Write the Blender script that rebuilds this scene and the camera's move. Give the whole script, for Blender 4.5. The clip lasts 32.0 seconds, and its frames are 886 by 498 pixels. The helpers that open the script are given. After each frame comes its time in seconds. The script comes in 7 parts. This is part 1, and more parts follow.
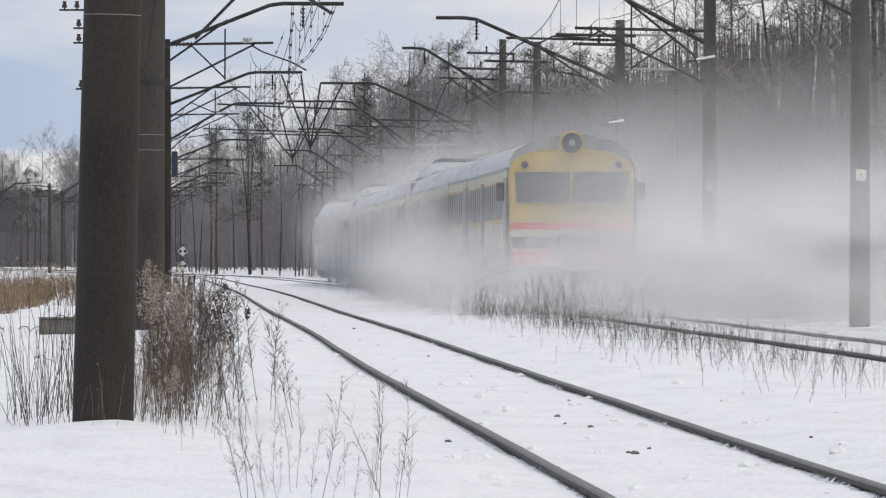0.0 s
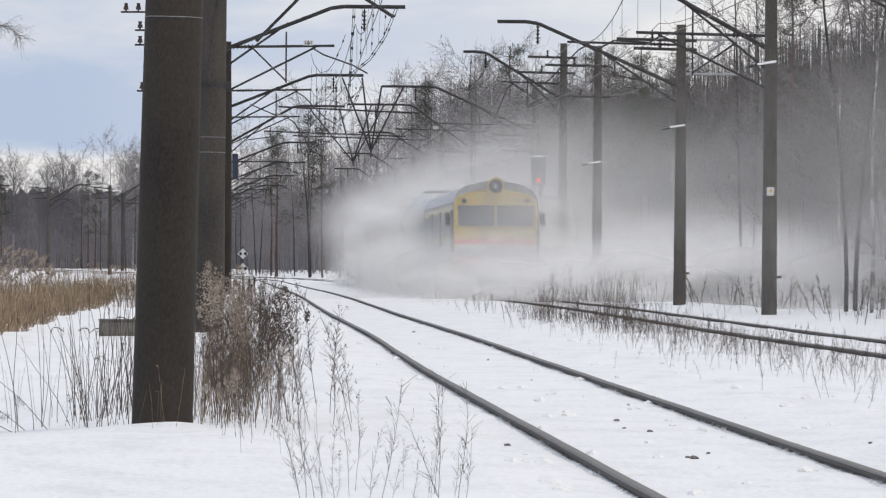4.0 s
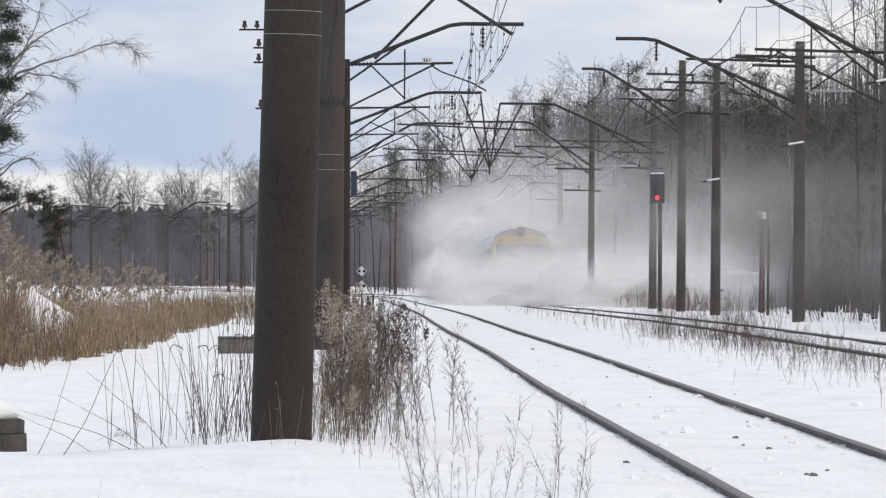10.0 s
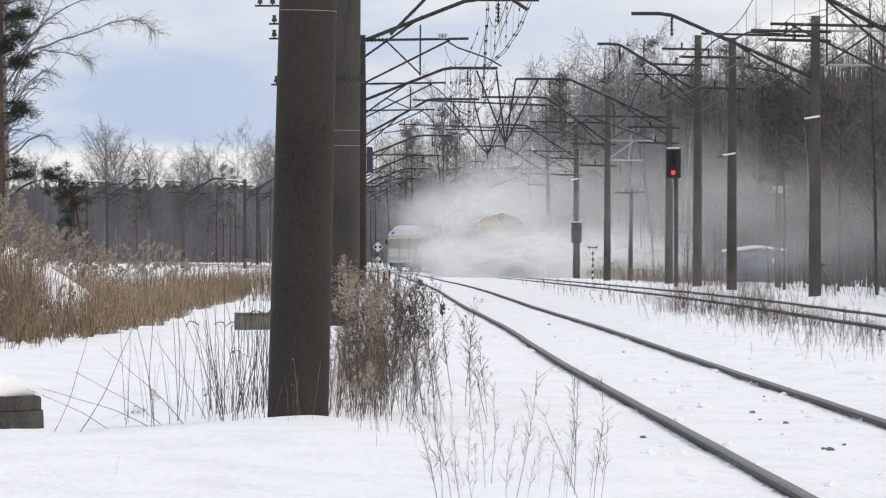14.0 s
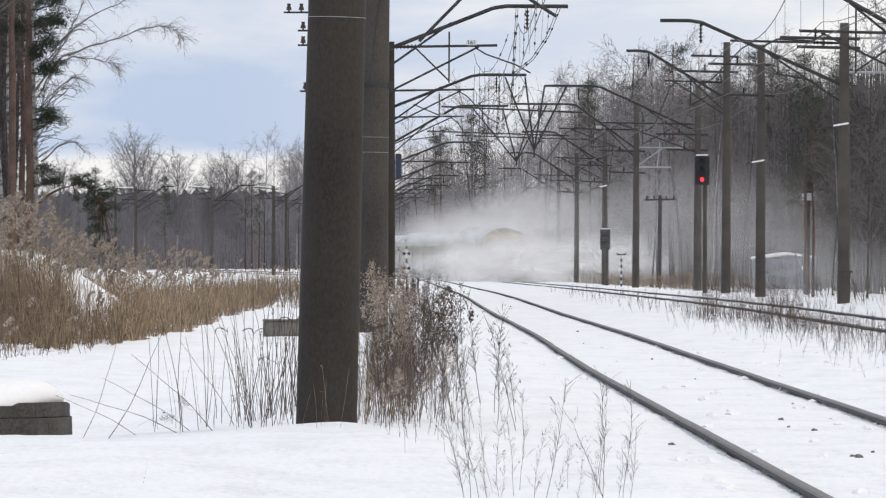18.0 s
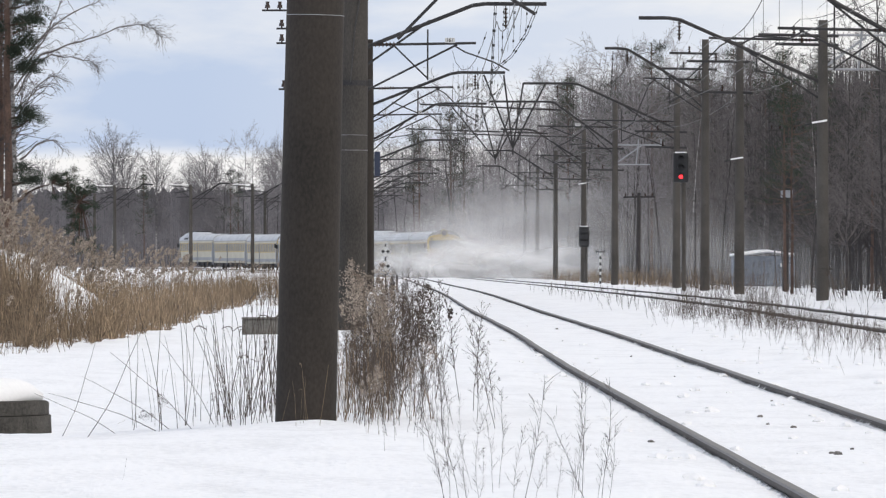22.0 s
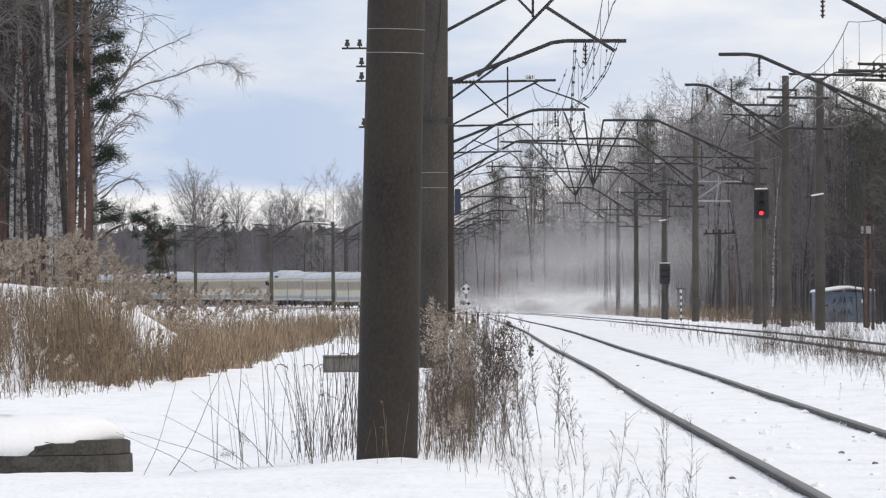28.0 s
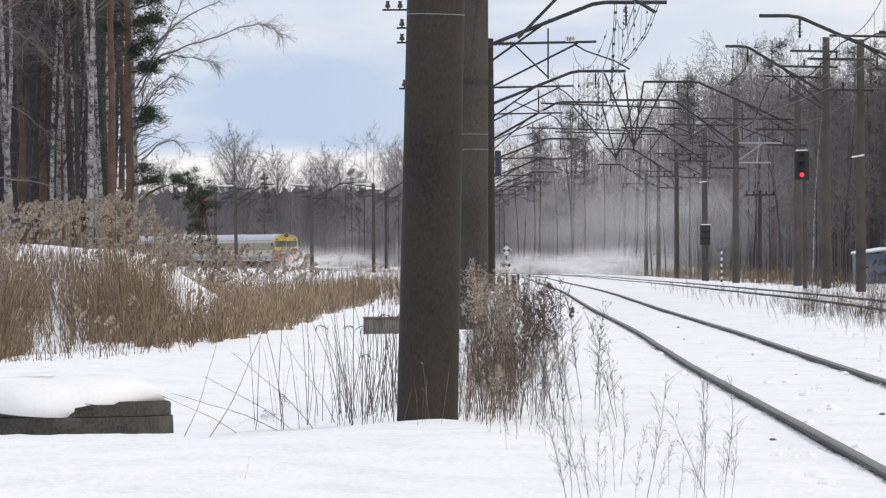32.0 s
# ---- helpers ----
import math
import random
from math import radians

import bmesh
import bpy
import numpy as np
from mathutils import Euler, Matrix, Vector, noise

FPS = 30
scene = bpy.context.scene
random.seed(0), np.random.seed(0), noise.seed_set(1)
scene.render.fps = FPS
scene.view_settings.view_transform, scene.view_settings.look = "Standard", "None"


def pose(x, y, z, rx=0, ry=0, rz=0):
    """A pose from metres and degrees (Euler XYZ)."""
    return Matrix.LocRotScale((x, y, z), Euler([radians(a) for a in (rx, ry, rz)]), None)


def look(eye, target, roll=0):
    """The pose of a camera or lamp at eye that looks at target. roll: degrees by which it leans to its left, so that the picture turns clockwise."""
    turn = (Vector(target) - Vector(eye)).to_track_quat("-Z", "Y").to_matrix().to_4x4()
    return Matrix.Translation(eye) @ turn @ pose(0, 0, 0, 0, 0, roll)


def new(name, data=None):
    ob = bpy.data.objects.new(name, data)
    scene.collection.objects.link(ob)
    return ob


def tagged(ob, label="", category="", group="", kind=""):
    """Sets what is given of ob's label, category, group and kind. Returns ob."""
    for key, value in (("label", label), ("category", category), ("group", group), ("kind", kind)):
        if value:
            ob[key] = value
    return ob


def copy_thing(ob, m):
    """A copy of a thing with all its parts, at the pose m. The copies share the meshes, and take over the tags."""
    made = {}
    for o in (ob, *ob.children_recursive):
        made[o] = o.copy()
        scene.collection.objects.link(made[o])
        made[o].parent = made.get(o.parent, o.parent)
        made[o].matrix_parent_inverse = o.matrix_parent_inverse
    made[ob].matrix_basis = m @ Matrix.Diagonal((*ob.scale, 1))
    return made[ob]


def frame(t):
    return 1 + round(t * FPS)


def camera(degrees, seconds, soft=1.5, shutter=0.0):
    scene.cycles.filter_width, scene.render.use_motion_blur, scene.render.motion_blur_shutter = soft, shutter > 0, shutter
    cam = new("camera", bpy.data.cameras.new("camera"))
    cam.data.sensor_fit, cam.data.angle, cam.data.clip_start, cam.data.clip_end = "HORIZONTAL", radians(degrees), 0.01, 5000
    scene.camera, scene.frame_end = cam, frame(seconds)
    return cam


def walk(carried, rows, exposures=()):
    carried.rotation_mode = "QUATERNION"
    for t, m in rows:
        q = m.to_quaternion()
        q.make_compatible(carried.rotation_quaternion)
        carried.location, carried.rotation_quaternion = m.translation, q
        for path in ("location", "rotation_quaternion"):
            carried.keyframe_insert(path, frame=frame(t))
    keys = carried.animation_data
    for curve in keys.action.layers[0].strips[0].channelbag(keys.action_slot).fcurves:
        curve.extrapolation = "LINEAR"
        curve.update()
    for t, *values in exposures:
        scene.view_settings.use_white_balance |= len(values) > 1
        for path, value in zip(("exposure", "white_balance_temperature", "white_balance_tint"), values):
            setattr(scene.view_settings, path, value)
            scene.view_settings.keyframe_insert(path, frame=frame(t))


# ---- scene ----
# One fixed stand beside the line; the camera only turns. Metres: y along the line, x across it, z = 0 at the near rail heads.
EYE = (0.0, 0.0, 1.2)
LENS = 6.903
cam = camera(LENS, 32.0, 1.25)
# seconds, turn to the left, tilt and lean, in degrees
PATH = [
    (0, -1.7999, 90.1330, -0.117), (0.5, -1.6409, 90.1776, -0.145), (1, -1.6360, 90.2037, -0.143), (1.5, -1.6055, 90.1772, 0.254),
    (2, -1.5839, 90.1770, 0.256), (2.5, -1.5210, 90.1591, 0.133), (3, -1.4707, 90.1237, 0.036), (3.5, -1.4304, 90.1249, 0.007),
    (4, -1.3310, 90.1611, 0.180), (4.5, -1.2541, 90.0897, 0.416), (6.5, -1.2029, 90.1055, 0.102), (7, -1.1286, 90.1170, -0.032),
    (7.5, -0.9789, 90.0825, -0.148), (8, -0.8430, 90.1509, -0.111), (8.5, -0.7039, 90.2055, -0.272), (9, -0.6065, 90.2806, -0.152),
    (9.5, -0.4998, 90.2841, -0.035), (10, -0.4049, 90.2931, 0.125), (10.5, -0.3674, 90.3042, 0.069), (11, -0.3332, 90.3472, -0.046),
    (11.5, -0.4079, 90.3031, 0.173), (12, -0.4320, 90.2247, 0.416), (12.5, -0.4331, 90.2146, 0.315), (13, -0.4094, 90.1973, -0.022),
    (13.5, -0.3339, 90.1431, -0.082), (14, -0.2787, 90.1027, -0.056), (14.5, -0.2542, 90.0796, -0.182), (16.5, -0.0305, 90.1625, -0.344),
    (17, -0.0444, 90.1438, -0.381), (17.5, -0.0357, 90.1386, -0.256), (18, -0.0552, 90.1555, -0.002), (18.5, -0.0917, 90.2081, -0.093),
    (19, -0.1115, 90.2425, -0.012), (19.5, -0.1881, 90.2414, 0.223), (20, -0.2581, 90.2313, 0.294), (20.5, -0.2930, 90.1898, 0.216),
    (21, -0.2968, 90.1643, 0.086), (21.5, -0.2704, 90.1516, 0.057), (22, -0.2195, 90.1377, -0.101), (22.5, -0.1049, 90.1173, -0.092),
    (23, 0.0001, 90.0721, -0.050), (23.5, 0.0085, 90.0953, 0.200), (24, -0.0216, 90.1302, -0.031), (24.5, 0.0432, 90.1578, 0.018),
    (25, 0.1526, 90.2235, -0.133), (25.5, 0.2916, 90.2560, -0.083), (26, 0.3931, 90.3172, -0.178), (26.5, 0.4155, 90.3709, -0.230),
    (28.5, 0.4509, 90.4564, -0.362), (29, 0.5184, 90.4829, -0.415), (29.5, 0.6030, 90.4477, -0.323), (30, 0.6495, 90.3497, -0.419),
    (30.5, 0.6540, 90.3179, -0.426), (31, 0.6842, 90.2129, -0.256), (31.5, 0.7057, 90.1478, -0.293), (32, 0.7249, 90.1333, -0.306),
]

walk(cam, [(t, pose(*EYE, tilt, 0, turn) @ pose(0, 0, 0, 0, 0, lean)) for t, turn, tilt, lean in PATH],
     exposures=[(0, -0.27), (4, -0.20), (9, -0.13), (20, -0.05), (32, -0.02)])

# ---- light ----
world = bpy.data.worlds.new("winter_sky")
scene.world = world
world.use_nodes = True
wn, wl = world.node_tree.nodes, world.node_tree.links
wn.clear()
w_out = wn.new("ShaderNodeOutputWorld")
w_bg = wn.new("ShaderNodeBackground")
w_sky = wn.new("ShaderNodeTexSky")
w_sky.sky_type = "NISHITA"
w_sky.sun_disc = False
w_sky.sun_elevation = radians(32)
w_sky.sun_rotation = radians(140)
w_sky.dust_density = 0.6
w_geo = wn.new("ShaderNodeTexCoord")
w_map = wn.new("ShaderNodeMapping")
w_map.inputs["Scale"].default_value = (1.0, 1.0, 3.4)
w_cloud = wn.new("ShaderNodeTexNoise")
w_cloud.inputs["Scale"].default_value = 16.0
w_cloud.inputs["Detail"].default_value = 7.0
w_cloud.inputs["Roughness"].default_value = 0.55
w_ramp = wn.new("ShaderNodeValToRGB")
w_ramp.color_ramp.elements[0].position, w_ramp.color_ramp.elements[0].color = 0.42, (0, 0, 0, 1)
w_ramp.color_ramp.elements[1].position, w_ramp.color_ramp.elements[1].color = 0.70, (1, 1, 1, 1)
w_tint = wn.new("ShaderNodeMixRGB")
w_tint.inputs["Color1"].default_value = (5.3, 6.4, 8.6, 1)
w_tint.inputs["Color2"].default_value = (9.9, 9.8, 9.9, 1)
w_mix = wn.new("ShaderNodeMixRGB")
w_mix.inputs["Fac"].default_value = 0.92
wl.new(w_geo.outputs["Generated"], w_map.inputs["Vector"])
wl.new(w_map.outputs["Vector"], w_cloud.inputs["Vector"])
wl.new(w_cloud.outputs["Fac"], w_ramp.inputs["Fac"])
# a low bank of pale cloud along the horizon
w_sep, w_low, w_max, w_wave = wn.new("ShaderNodeSeparateXYZ"), wn.new("ShaderNodeMapRange"), wn.new("ShaderNodeMath"), wn.new("ShaderNodeMath")
w_low.inputs["From Min"].default_value, w_low.inputs["From Max"].default_value = 0.0172, 0.0150
w_wave.operation, w_wave.inputs[1].default_value = "MULTIPLY_ADD", -0.008
w_max.operation = "MAXIMUM"
wl.new(w_geo.outputs["Generated"], w_sep.inputs["Vector"])
wl.new(w_cloud.outputs["Fac"], w_wave.inputs[0])
wl.new(w_sep.outputs["Z"], w_wave.inputs[2])
w_wave.inputs[2].default_value = 0.0
w_add = wn.new("ShaderNodeMath")
w_add.operation, w_add.inputs[1].default_value = "ADD", 0.004
wl.new(w_wave.outputs[0], w_add.inputs[0])
wl.new(w_add.outputs[0], w_low.inputs["Value"])
wl.new(w_ramp.outputs["Color"], w_max.inputs[0])
wl.new(w_low.outputs["Result"], w_max.inputs[1])
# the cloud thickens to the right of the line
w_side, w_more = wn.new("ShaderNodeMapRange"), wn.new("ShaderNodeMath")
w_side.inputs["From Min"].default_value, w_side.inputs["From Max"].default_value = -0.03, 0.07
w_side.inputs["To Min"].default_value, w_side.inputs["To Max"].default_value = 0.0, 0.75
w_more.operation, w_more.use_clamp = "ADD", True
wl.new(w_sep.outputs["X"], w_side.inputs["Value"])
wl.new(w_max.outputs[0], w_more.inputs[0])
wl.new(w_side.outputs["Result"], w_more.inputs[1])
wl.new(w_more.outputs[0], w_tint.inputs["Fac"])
wl.new(w_sky.outputs["Color"], w_mix.inputs["Color1"])
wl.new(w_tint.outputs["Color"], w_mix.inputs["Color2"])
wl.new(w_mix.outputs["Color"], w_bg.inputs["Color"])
w_bg.inputs["Strength"].default_value = 0.1
wl.new(w_bg.outputs["Background"], w_out.inputs["Surface"])
sun_data = bpy.data.lights.new("sun", "SUN")
sun_data.energy, sun_data.angle, sun_data.color = 1.0, radians(14), (1.0, 0.92, 0.82)
sun = new("sun", sun_data)
sun.matrix_world = look((0, 0, 60), (-26, -30 + 60 * 0.9, 0))
scene.cycles.transparent_max_bounces = 256

# ---- materials ----
def material(name, base, alt, rough=0.8, metal=0.0, scale=3.0, fine=40.0, bump=0.3, depth=0.01, spread=(0.35, 0.65), random_tint=0.0, stretch=(1, 1, 1), island=0.0):
    """Two-scale noise between two colours, with a fine bump, in real-world size."""
    m = bpy.data.materials.new(name)
    m.use_nodes = True
    n, l = m.node_tree.nodes, m.node_tree.links
    p = n["Principled BSDF"]
    co = n.new("ShaderNodeTexCoord")
    mp = n.new("ShaderNodeMapping")
    mp.inputs["Scale"].default_value = stretch
    l.new(co.outputs["Object"], mp.inputs["Vector"])
    a, b = n.new("ShaderNodeTexNoise"), n.new("ShaderNodeTexNoise")
    a.inputs["Scale"].default_value, a.inputs["Detail"].default_value = scale, 6
    b.inputs["Scale"].default_value, b.inputs["Detail"].default_value = fine, 4
    l.new(mp.outputs["Vector"], a.inputs["Vector"])
    l.new(mp.outputs["Vector"], b.inputs["Vector"])
    add = n.new("ShaderNodeMath")
    add.operation = "MULTIPLY_ADD"
    add.inputs[1].default_value = 0.45
    l.new(b.outputs["Fac"], add.inputs[0])
    half = n.new("ShaderNodeMath")
    half.operation = "MULTIPLY"
    half.inputs[1].default_value = 0.55
    l.new(a.outputs["Fac"], half.inputs[0])
    l.new(half.outputs[0], add.inputs[2])
    r = n.new("ShaderNodeValToRGB")
    r.color_ramp.elements[0].position, r.color_ramp.elements[1].position = spread
    r.color_ramp.elements[0].color, r.color_ramp.elements[1].color = (*base, 1), (*alt, 1)
    l.new(add.outputs[0], r.inputs["Fac"])
    colour = r.outputs["Color"]
    if random_tint:
        info, hsv = n.new("ShaderNodeObjectInfo"), n.new("ShaderNodeHueSaturation")
        mr = n.new("ShaderNodeMapRange")
        mr.inputs["To Min"].default_value, mr.inputs["To Max"].default_value = 1 - random_tint, 1 + random_tint
        l.new(info.outputs["Random"], mr.inputs["Value"])
        l.new(mr.outputs["Result"], hsv.inputs["Value"])
        l.new(colour, hsv.inputs["Color"])
        colour = hsv.outputs["Color"]
    if island:
        geo, hsv = n.new("ShaderNodeNewGeometry"), n.new("ShaderNodeHueSaturation")
        mr = n.new("ShaderNodeMapRange")
        mr.inputs["To Min"].default_value, mr.inputs["To Max"].default_value = 1 - island, 1 + island
        l.new(geo.outputs["Random Per Island"], mr.inputs["Value"])
        l.new(mr.outputs["Result"], hsv.inputs["Value"])
        l.new(colour, hsv.inputs["Color"])
        colour = hsv.outputs["Color"]
    l.new(colour, p.inputs["Base Color"])
    p.inputs["Roughness"].default_value, p.inputs["Metallic"].default_value = rough, metal
    if bump:
        bm_ = n.new("ShaderNodeBump")
        bm_.inputs["Strength"].default_value, bm_.inputs["Distance"].default_value = bump, depth
        l.new(add.outputs[0], bm_.inputs["Height"])
        l.new(bm_.outputs["Normal"], p.inputs["Normal"])
    return m


M_SNOW = material("snow", (0.76, 0.76, 0.765), (0.92, 0.92, 0.925), 0.8, 0, 1.6, 16, 0.75, 0.07, (0.26, 0.54), 0.0, (1, 0.45, 1))
M_SNOW_CAP = material("snow_cap", (0.85, 0.845, 0.84), (0.93, 0.92, 0.91), 0.7, 0, 2.0, 30, 0.3, 0.02)
M_CONCRETE = material("dark_concrete", (0.013, 0.0105, 0.008), (0.050, 0.040, 0.032), 0.92, 0, 1.2, 45, 0.5, 0.006, (0.3, 0.7), 0.0, (1, 1, 0.6))
M_CONCRETE_MID = material("worn_concrete", (0.026, 0.023, 0.020), (0.082, 0.073, 0.063), 0.92, 0, 1.4, 40, 0.5, 0.006, (0.3, 0.7), 0.0, (1, 1, 0.5))
M_CONCRETE_LIGHT = material("grey_concrete", (0.043, 0.038, 0.033), (0.105, 0.095, 0.083), 0.9, 0, 1.0, 40, 0.4, 0.006, (0.35, 0.65), 0.12)
M_STEEL = material("dark_steel", (0.03, 0.03, 0.032), (0.06, 0.056, 0.055), 0.6, 0.5, 2, 30, 0.1, 0.002)
M_GALV = material("galvanised_steel", (0.30, 0.31, 0.32), (0.42, 0.42, 0.43), 0.5, 0.7, 2, 40, 0.1, 0.002)
M_RAIL = material("rail_steel", (0.028, 0.022, 0.018), (0.066, 0.054, 0.045), 0.7, 0.1, 3, 50, 0.3, 0.003)
M_RAIL_TOP = material("rail_top", (0.10, 0.089, 0.079), (0.19, 0.17, 0.15), 0.5, 0.3, 3, 60, 0.1, 0.002)
M_PORCELAIN = material("brown_porcelain", (0.03, 0.018, 0.014), (0.05, 0.03, 0.022), 0.25, 0, 5, 30, 0)
M_WIRE = material("copper_wire", (0.05, 0.05, 0.05), (0.09, 0.085, 0.08), 0.5, 0.6, 5, 50, 0)
M_PLATE = material("white_plate", (0.55, 0.55, 0.53), (0.7, 0.7, 0.68), 0.5, 0, 8, 60, 0)
M_INK = material("black_paint", (0.012, 0.012, 0.013), (0.022, 0.022, 0.024), 0.5, 0, 8, 60, 0)
M_BIRCH = material("birch_bark", (0.050, 0.046, 0.043), (0.34, 0.325, 0.315), 0.85, 0, 4.0, 15, 0.3, 0.01, (0.42, 0.56), 0.3, (1, 1, 1.5))
M_TRUNK = material("dark_bark", (0.026, 0.023, 0.023), (0.066, 0.059, 0.058), 0.95, 0, 2, 20, 0.6, 0.02, (0.35, 0.65), 0.25)
M_PINE_BARK = material("pine_bark", (0.050, 0.034, 0.028), (0.145, 0.092, 0.070), 0.95, 0, 2, 20, 0.6, 0.02, (0.35, 0.65), 0.2)
M_TWIG = material("bare_twigs", (0.085, 0.076, 0.073), (0.175, 0.156, 0.150), 0.95, 0, 0.6, 8, 0, 0.01, (0.35, 0.65), 0.25)
M_FROST_TWIG = material("pale_twigs", (0.095, 0.084, 0.078), (0.18, 0.162, 0.152), 0.95, 0, 0.6, 8, 0, 0.01, (0.35, 0.65), 0.2)
M_NEEDLE = material("pine_needles", (0.012, 0.022, 0.013), (0.035, 0.055, 0.030), 0.8, 0, 1, 12, 0, 0.01, (0.35, 0.65), 0.2)
M_REED = material("dry_reed", (0.095, 0.066, 0.042), (0.34, 0.25, 0.16), 0.9, 0, 0.5, 5, 0, 0.01, (0.35, 0.65), 0.2, (1, 1, 1), 0.6)
M_PLUME = material("reed_plume", (0.20, 0.155, 0.12), (0.50, 0.425, 0.35), 0.95, 0, 2.5, 14, 0, 0.01, (0.35, 0.65), 0.15, (1, 1, 1), 0.38)
M_STALK = material("dry_stalk", (0.048, 0.036, 0.028), (0.125, 0.097, 0.076), 0.9, 0, 2, 20, 0)
M_STONE = material("ballast_stone", (0.10, 0.09, 0.082), (0.28, 0.26, 0.24), 0.9, 0, 8, 40, 0.3, 0.01, (0.35, 0.65), 0.3)
M_YELLOW = material("yellow_paint", (0.50, 0.345, 0.075), (0.60, 0.43, 0.11), 0.45, 0, 1.5, 20, 0.05, 0.003)
M_CREAM = material("grey_cream_paint", (0.42, 0.385, 0.29), (0.54, 0.50, 0.39), 0.5, 0, 0.8, 14, 0.05, 0.003)
M_GREY_PAINT = material("grey_paint", (0.22, 0.23, 0.25), (0.33, 0.34, 0.36), 0.55, 0, 0.8, 14, 0.05, 0.003)
M_RED = material("red_paint", (0.62, 0.045, 0.045), (0.75, 0.07, 0.06), 0.45, 0, 1.5, 20, 0.05, 0.003)
M_TAN = material("tan_paint", (0.42, 0.29, 0.09), (0.52, 0.38, 0.14), 0.5, 0, 1.5, 20, 0.05, 0.003)
M_GLASS = material("dark_window", (0.05, 0.056, 0.058), (0.10, 0.108, 0.11), 0.3, 0, 0.7, 5, 0)
M_UNDER = material("underframe", (0.02, 0.02, 0.022), (0.06, 0.06, 0.065), 0.8, 0.2, 2, 20, 0.2, 0.01)
M_SHED = material("blue_grey_steel", (0.10, 0.12, 0.16), (0.155, 0.185, 0.23), 0.6, 0.1, 1.5, 20, 0.1, 0.004)
M_BLUE = material("blue_enamel", (0.018, 0.024, 0.05), (0.03, 0.04, 0.075), 0.5, 0, 3, 20, 0)
M_WEATHERED = material("weathered_concrete", (0.022, 0.020, 0.017), (0.10, 0.092, 0.08), 0.95, 0, 4, 40, 0.9, 0.02, (0.33, 0.68))

# the shade inside the wood is put into this dark sheet colour
M_SHADE_DEPTH = material("wood_depth", (0.022, 0.020, 0.022), (0.050, 0.046, 0.049), 1.0, 0, 0.25, 2.5, 0, 0.01, (0.35, 0.65), 0.0, (1, 1, 0.25))
# distance haze is mixed into this paler backdrop colour
M_DEPTH_FAR_HAZE = material("haze_tinted_far_depth", (0.070, 0.066, 0.072), (0.115, 0.108, 0.116), 1.0, 0, 0.15, 1.2, 0, 0.01, (0.35, 0.65), 0.0, (1, 1, 0.3))
# wood at the bend: blown-snow haze is put into both pale colours
M_BEND_DEPTH_HAZE = material("haze_tinted_bend_depth", (0.115, 0.107, 0.112), (0.175, 0.164, 0.170), 1.0, 0, 0.15, 1.2, 0, 0.01, (0.35, 0.65), 0.0, (1, 1, 0.3))
M_BEND_TWIG_HAZE = material("haze_tinted_bend_twigs", (0.165, 0.153, 0.155), (0.28, 0.262, 0.265), 0.95, 0, 0.3, 3, 0, 0.01, (0.35, 0.65), 0.2)
# twigs of the far wood, with the same distance haze in their colour
M_FAR_TWIG_HAZE = material("haze_tinted_far_twigs", (0.120, 0.112, 0.116), (0.215, 0.202, 0.208), 0.95, 0, 0.3, 3, 0, 0.01, (0.35, 0.65), 0.2)
# near-black, to paint the shade seen between the pine trunks
M_PINE_SHADE_DEPTH = material("shaded_pine_depth", (0.020, 0.018, 0.019), (0.052, 0.047, 0.048), 1.0, 0, 0.4, 4, 0, 0.01, (0.35, 0.65), 0.0, (1, 1, 0.2))
M_ROOF = material("frosted_roof", (0.42, 0.43, 0.45), (0.66, 0.67, 0.68), 0.6, 0, 0.7, 9, 0.2, 0.01)
M_PALE_CONCRETE = material("pale_concrete", (0.10, 0.094, 0.085), (0.21, 0.2, 0.18), 0.9, 0, 3, 30, 0.4, 0.01)


def glowing(name, colour, strength):
    m = bpy.data.materials.new(name)
    m.use_nodes = True
    p = m.node_tree.nodes["Principled BSDF"]
    p.inputs["Base Color"].default_value = (*colour, 1)
    p.inputs["Emission Color"].default_value = (*colour, 1)
    p.inputs["Emission Strength"].default_value = strength
    return m


M_RED_LIGHT = glowing("red_signal_light", (1.0, 0.03, 0.04), 2.2)


# ---- helpers of the builders ----
def smooth(knots, v):
    """A smooth line through the knots ((v, value), ...)."""
    xs = [k[0] for k in knots]
    if v <= xs[0]:
        return knots[0][1]
    if v >= xs[-1]:
        return knots[-1][1] + (v - xs[-1]) * (knots[-1][1] - knots[-2][1]) / (xs[-1] - xs[-2])
    i = max(j for j in range(len(xs) - 1) if xs[j] <= v)

    def slope(j):
        a, b = max(j - 1, 0), min(j + 1, len(xs) - 1)
        return (knots[b][1] - knots[a][1]) / (xs[b] - xs[a])
    h = xs[i + 1] - xs[i]
    s = (v - xs[i]) / h
    return ((2 * s**3 - 3 * s**2 + 1) * knots[i][1] + (s**3 - 2 * s**2 + s) * h * slope(i)
            + (3 * s**2 - 2 * s**3) * knots[i + 1][1] + (s**3 - s**2) * h * slope(i + 1))


GAUGE = 0.797
TRACK_NEAR = ((0, 3.05), (38, 2.87), (50, 2.79), (60, 2.69), (80, 2.51), (100, 2.46), (122, 2.45), (145, 2.33), (168, 2.17), (198, 2.02), (250, 1.86), (312, 1.6), (380, 1.15), (446, 0.8), (530, 0.3),
              (607, -0.3), (653, -1.5), (699, -4.3), (765, -11), (837, -21.6), (906, -34.9), (1000, -58.5), (1100, -91), (1250, -148))
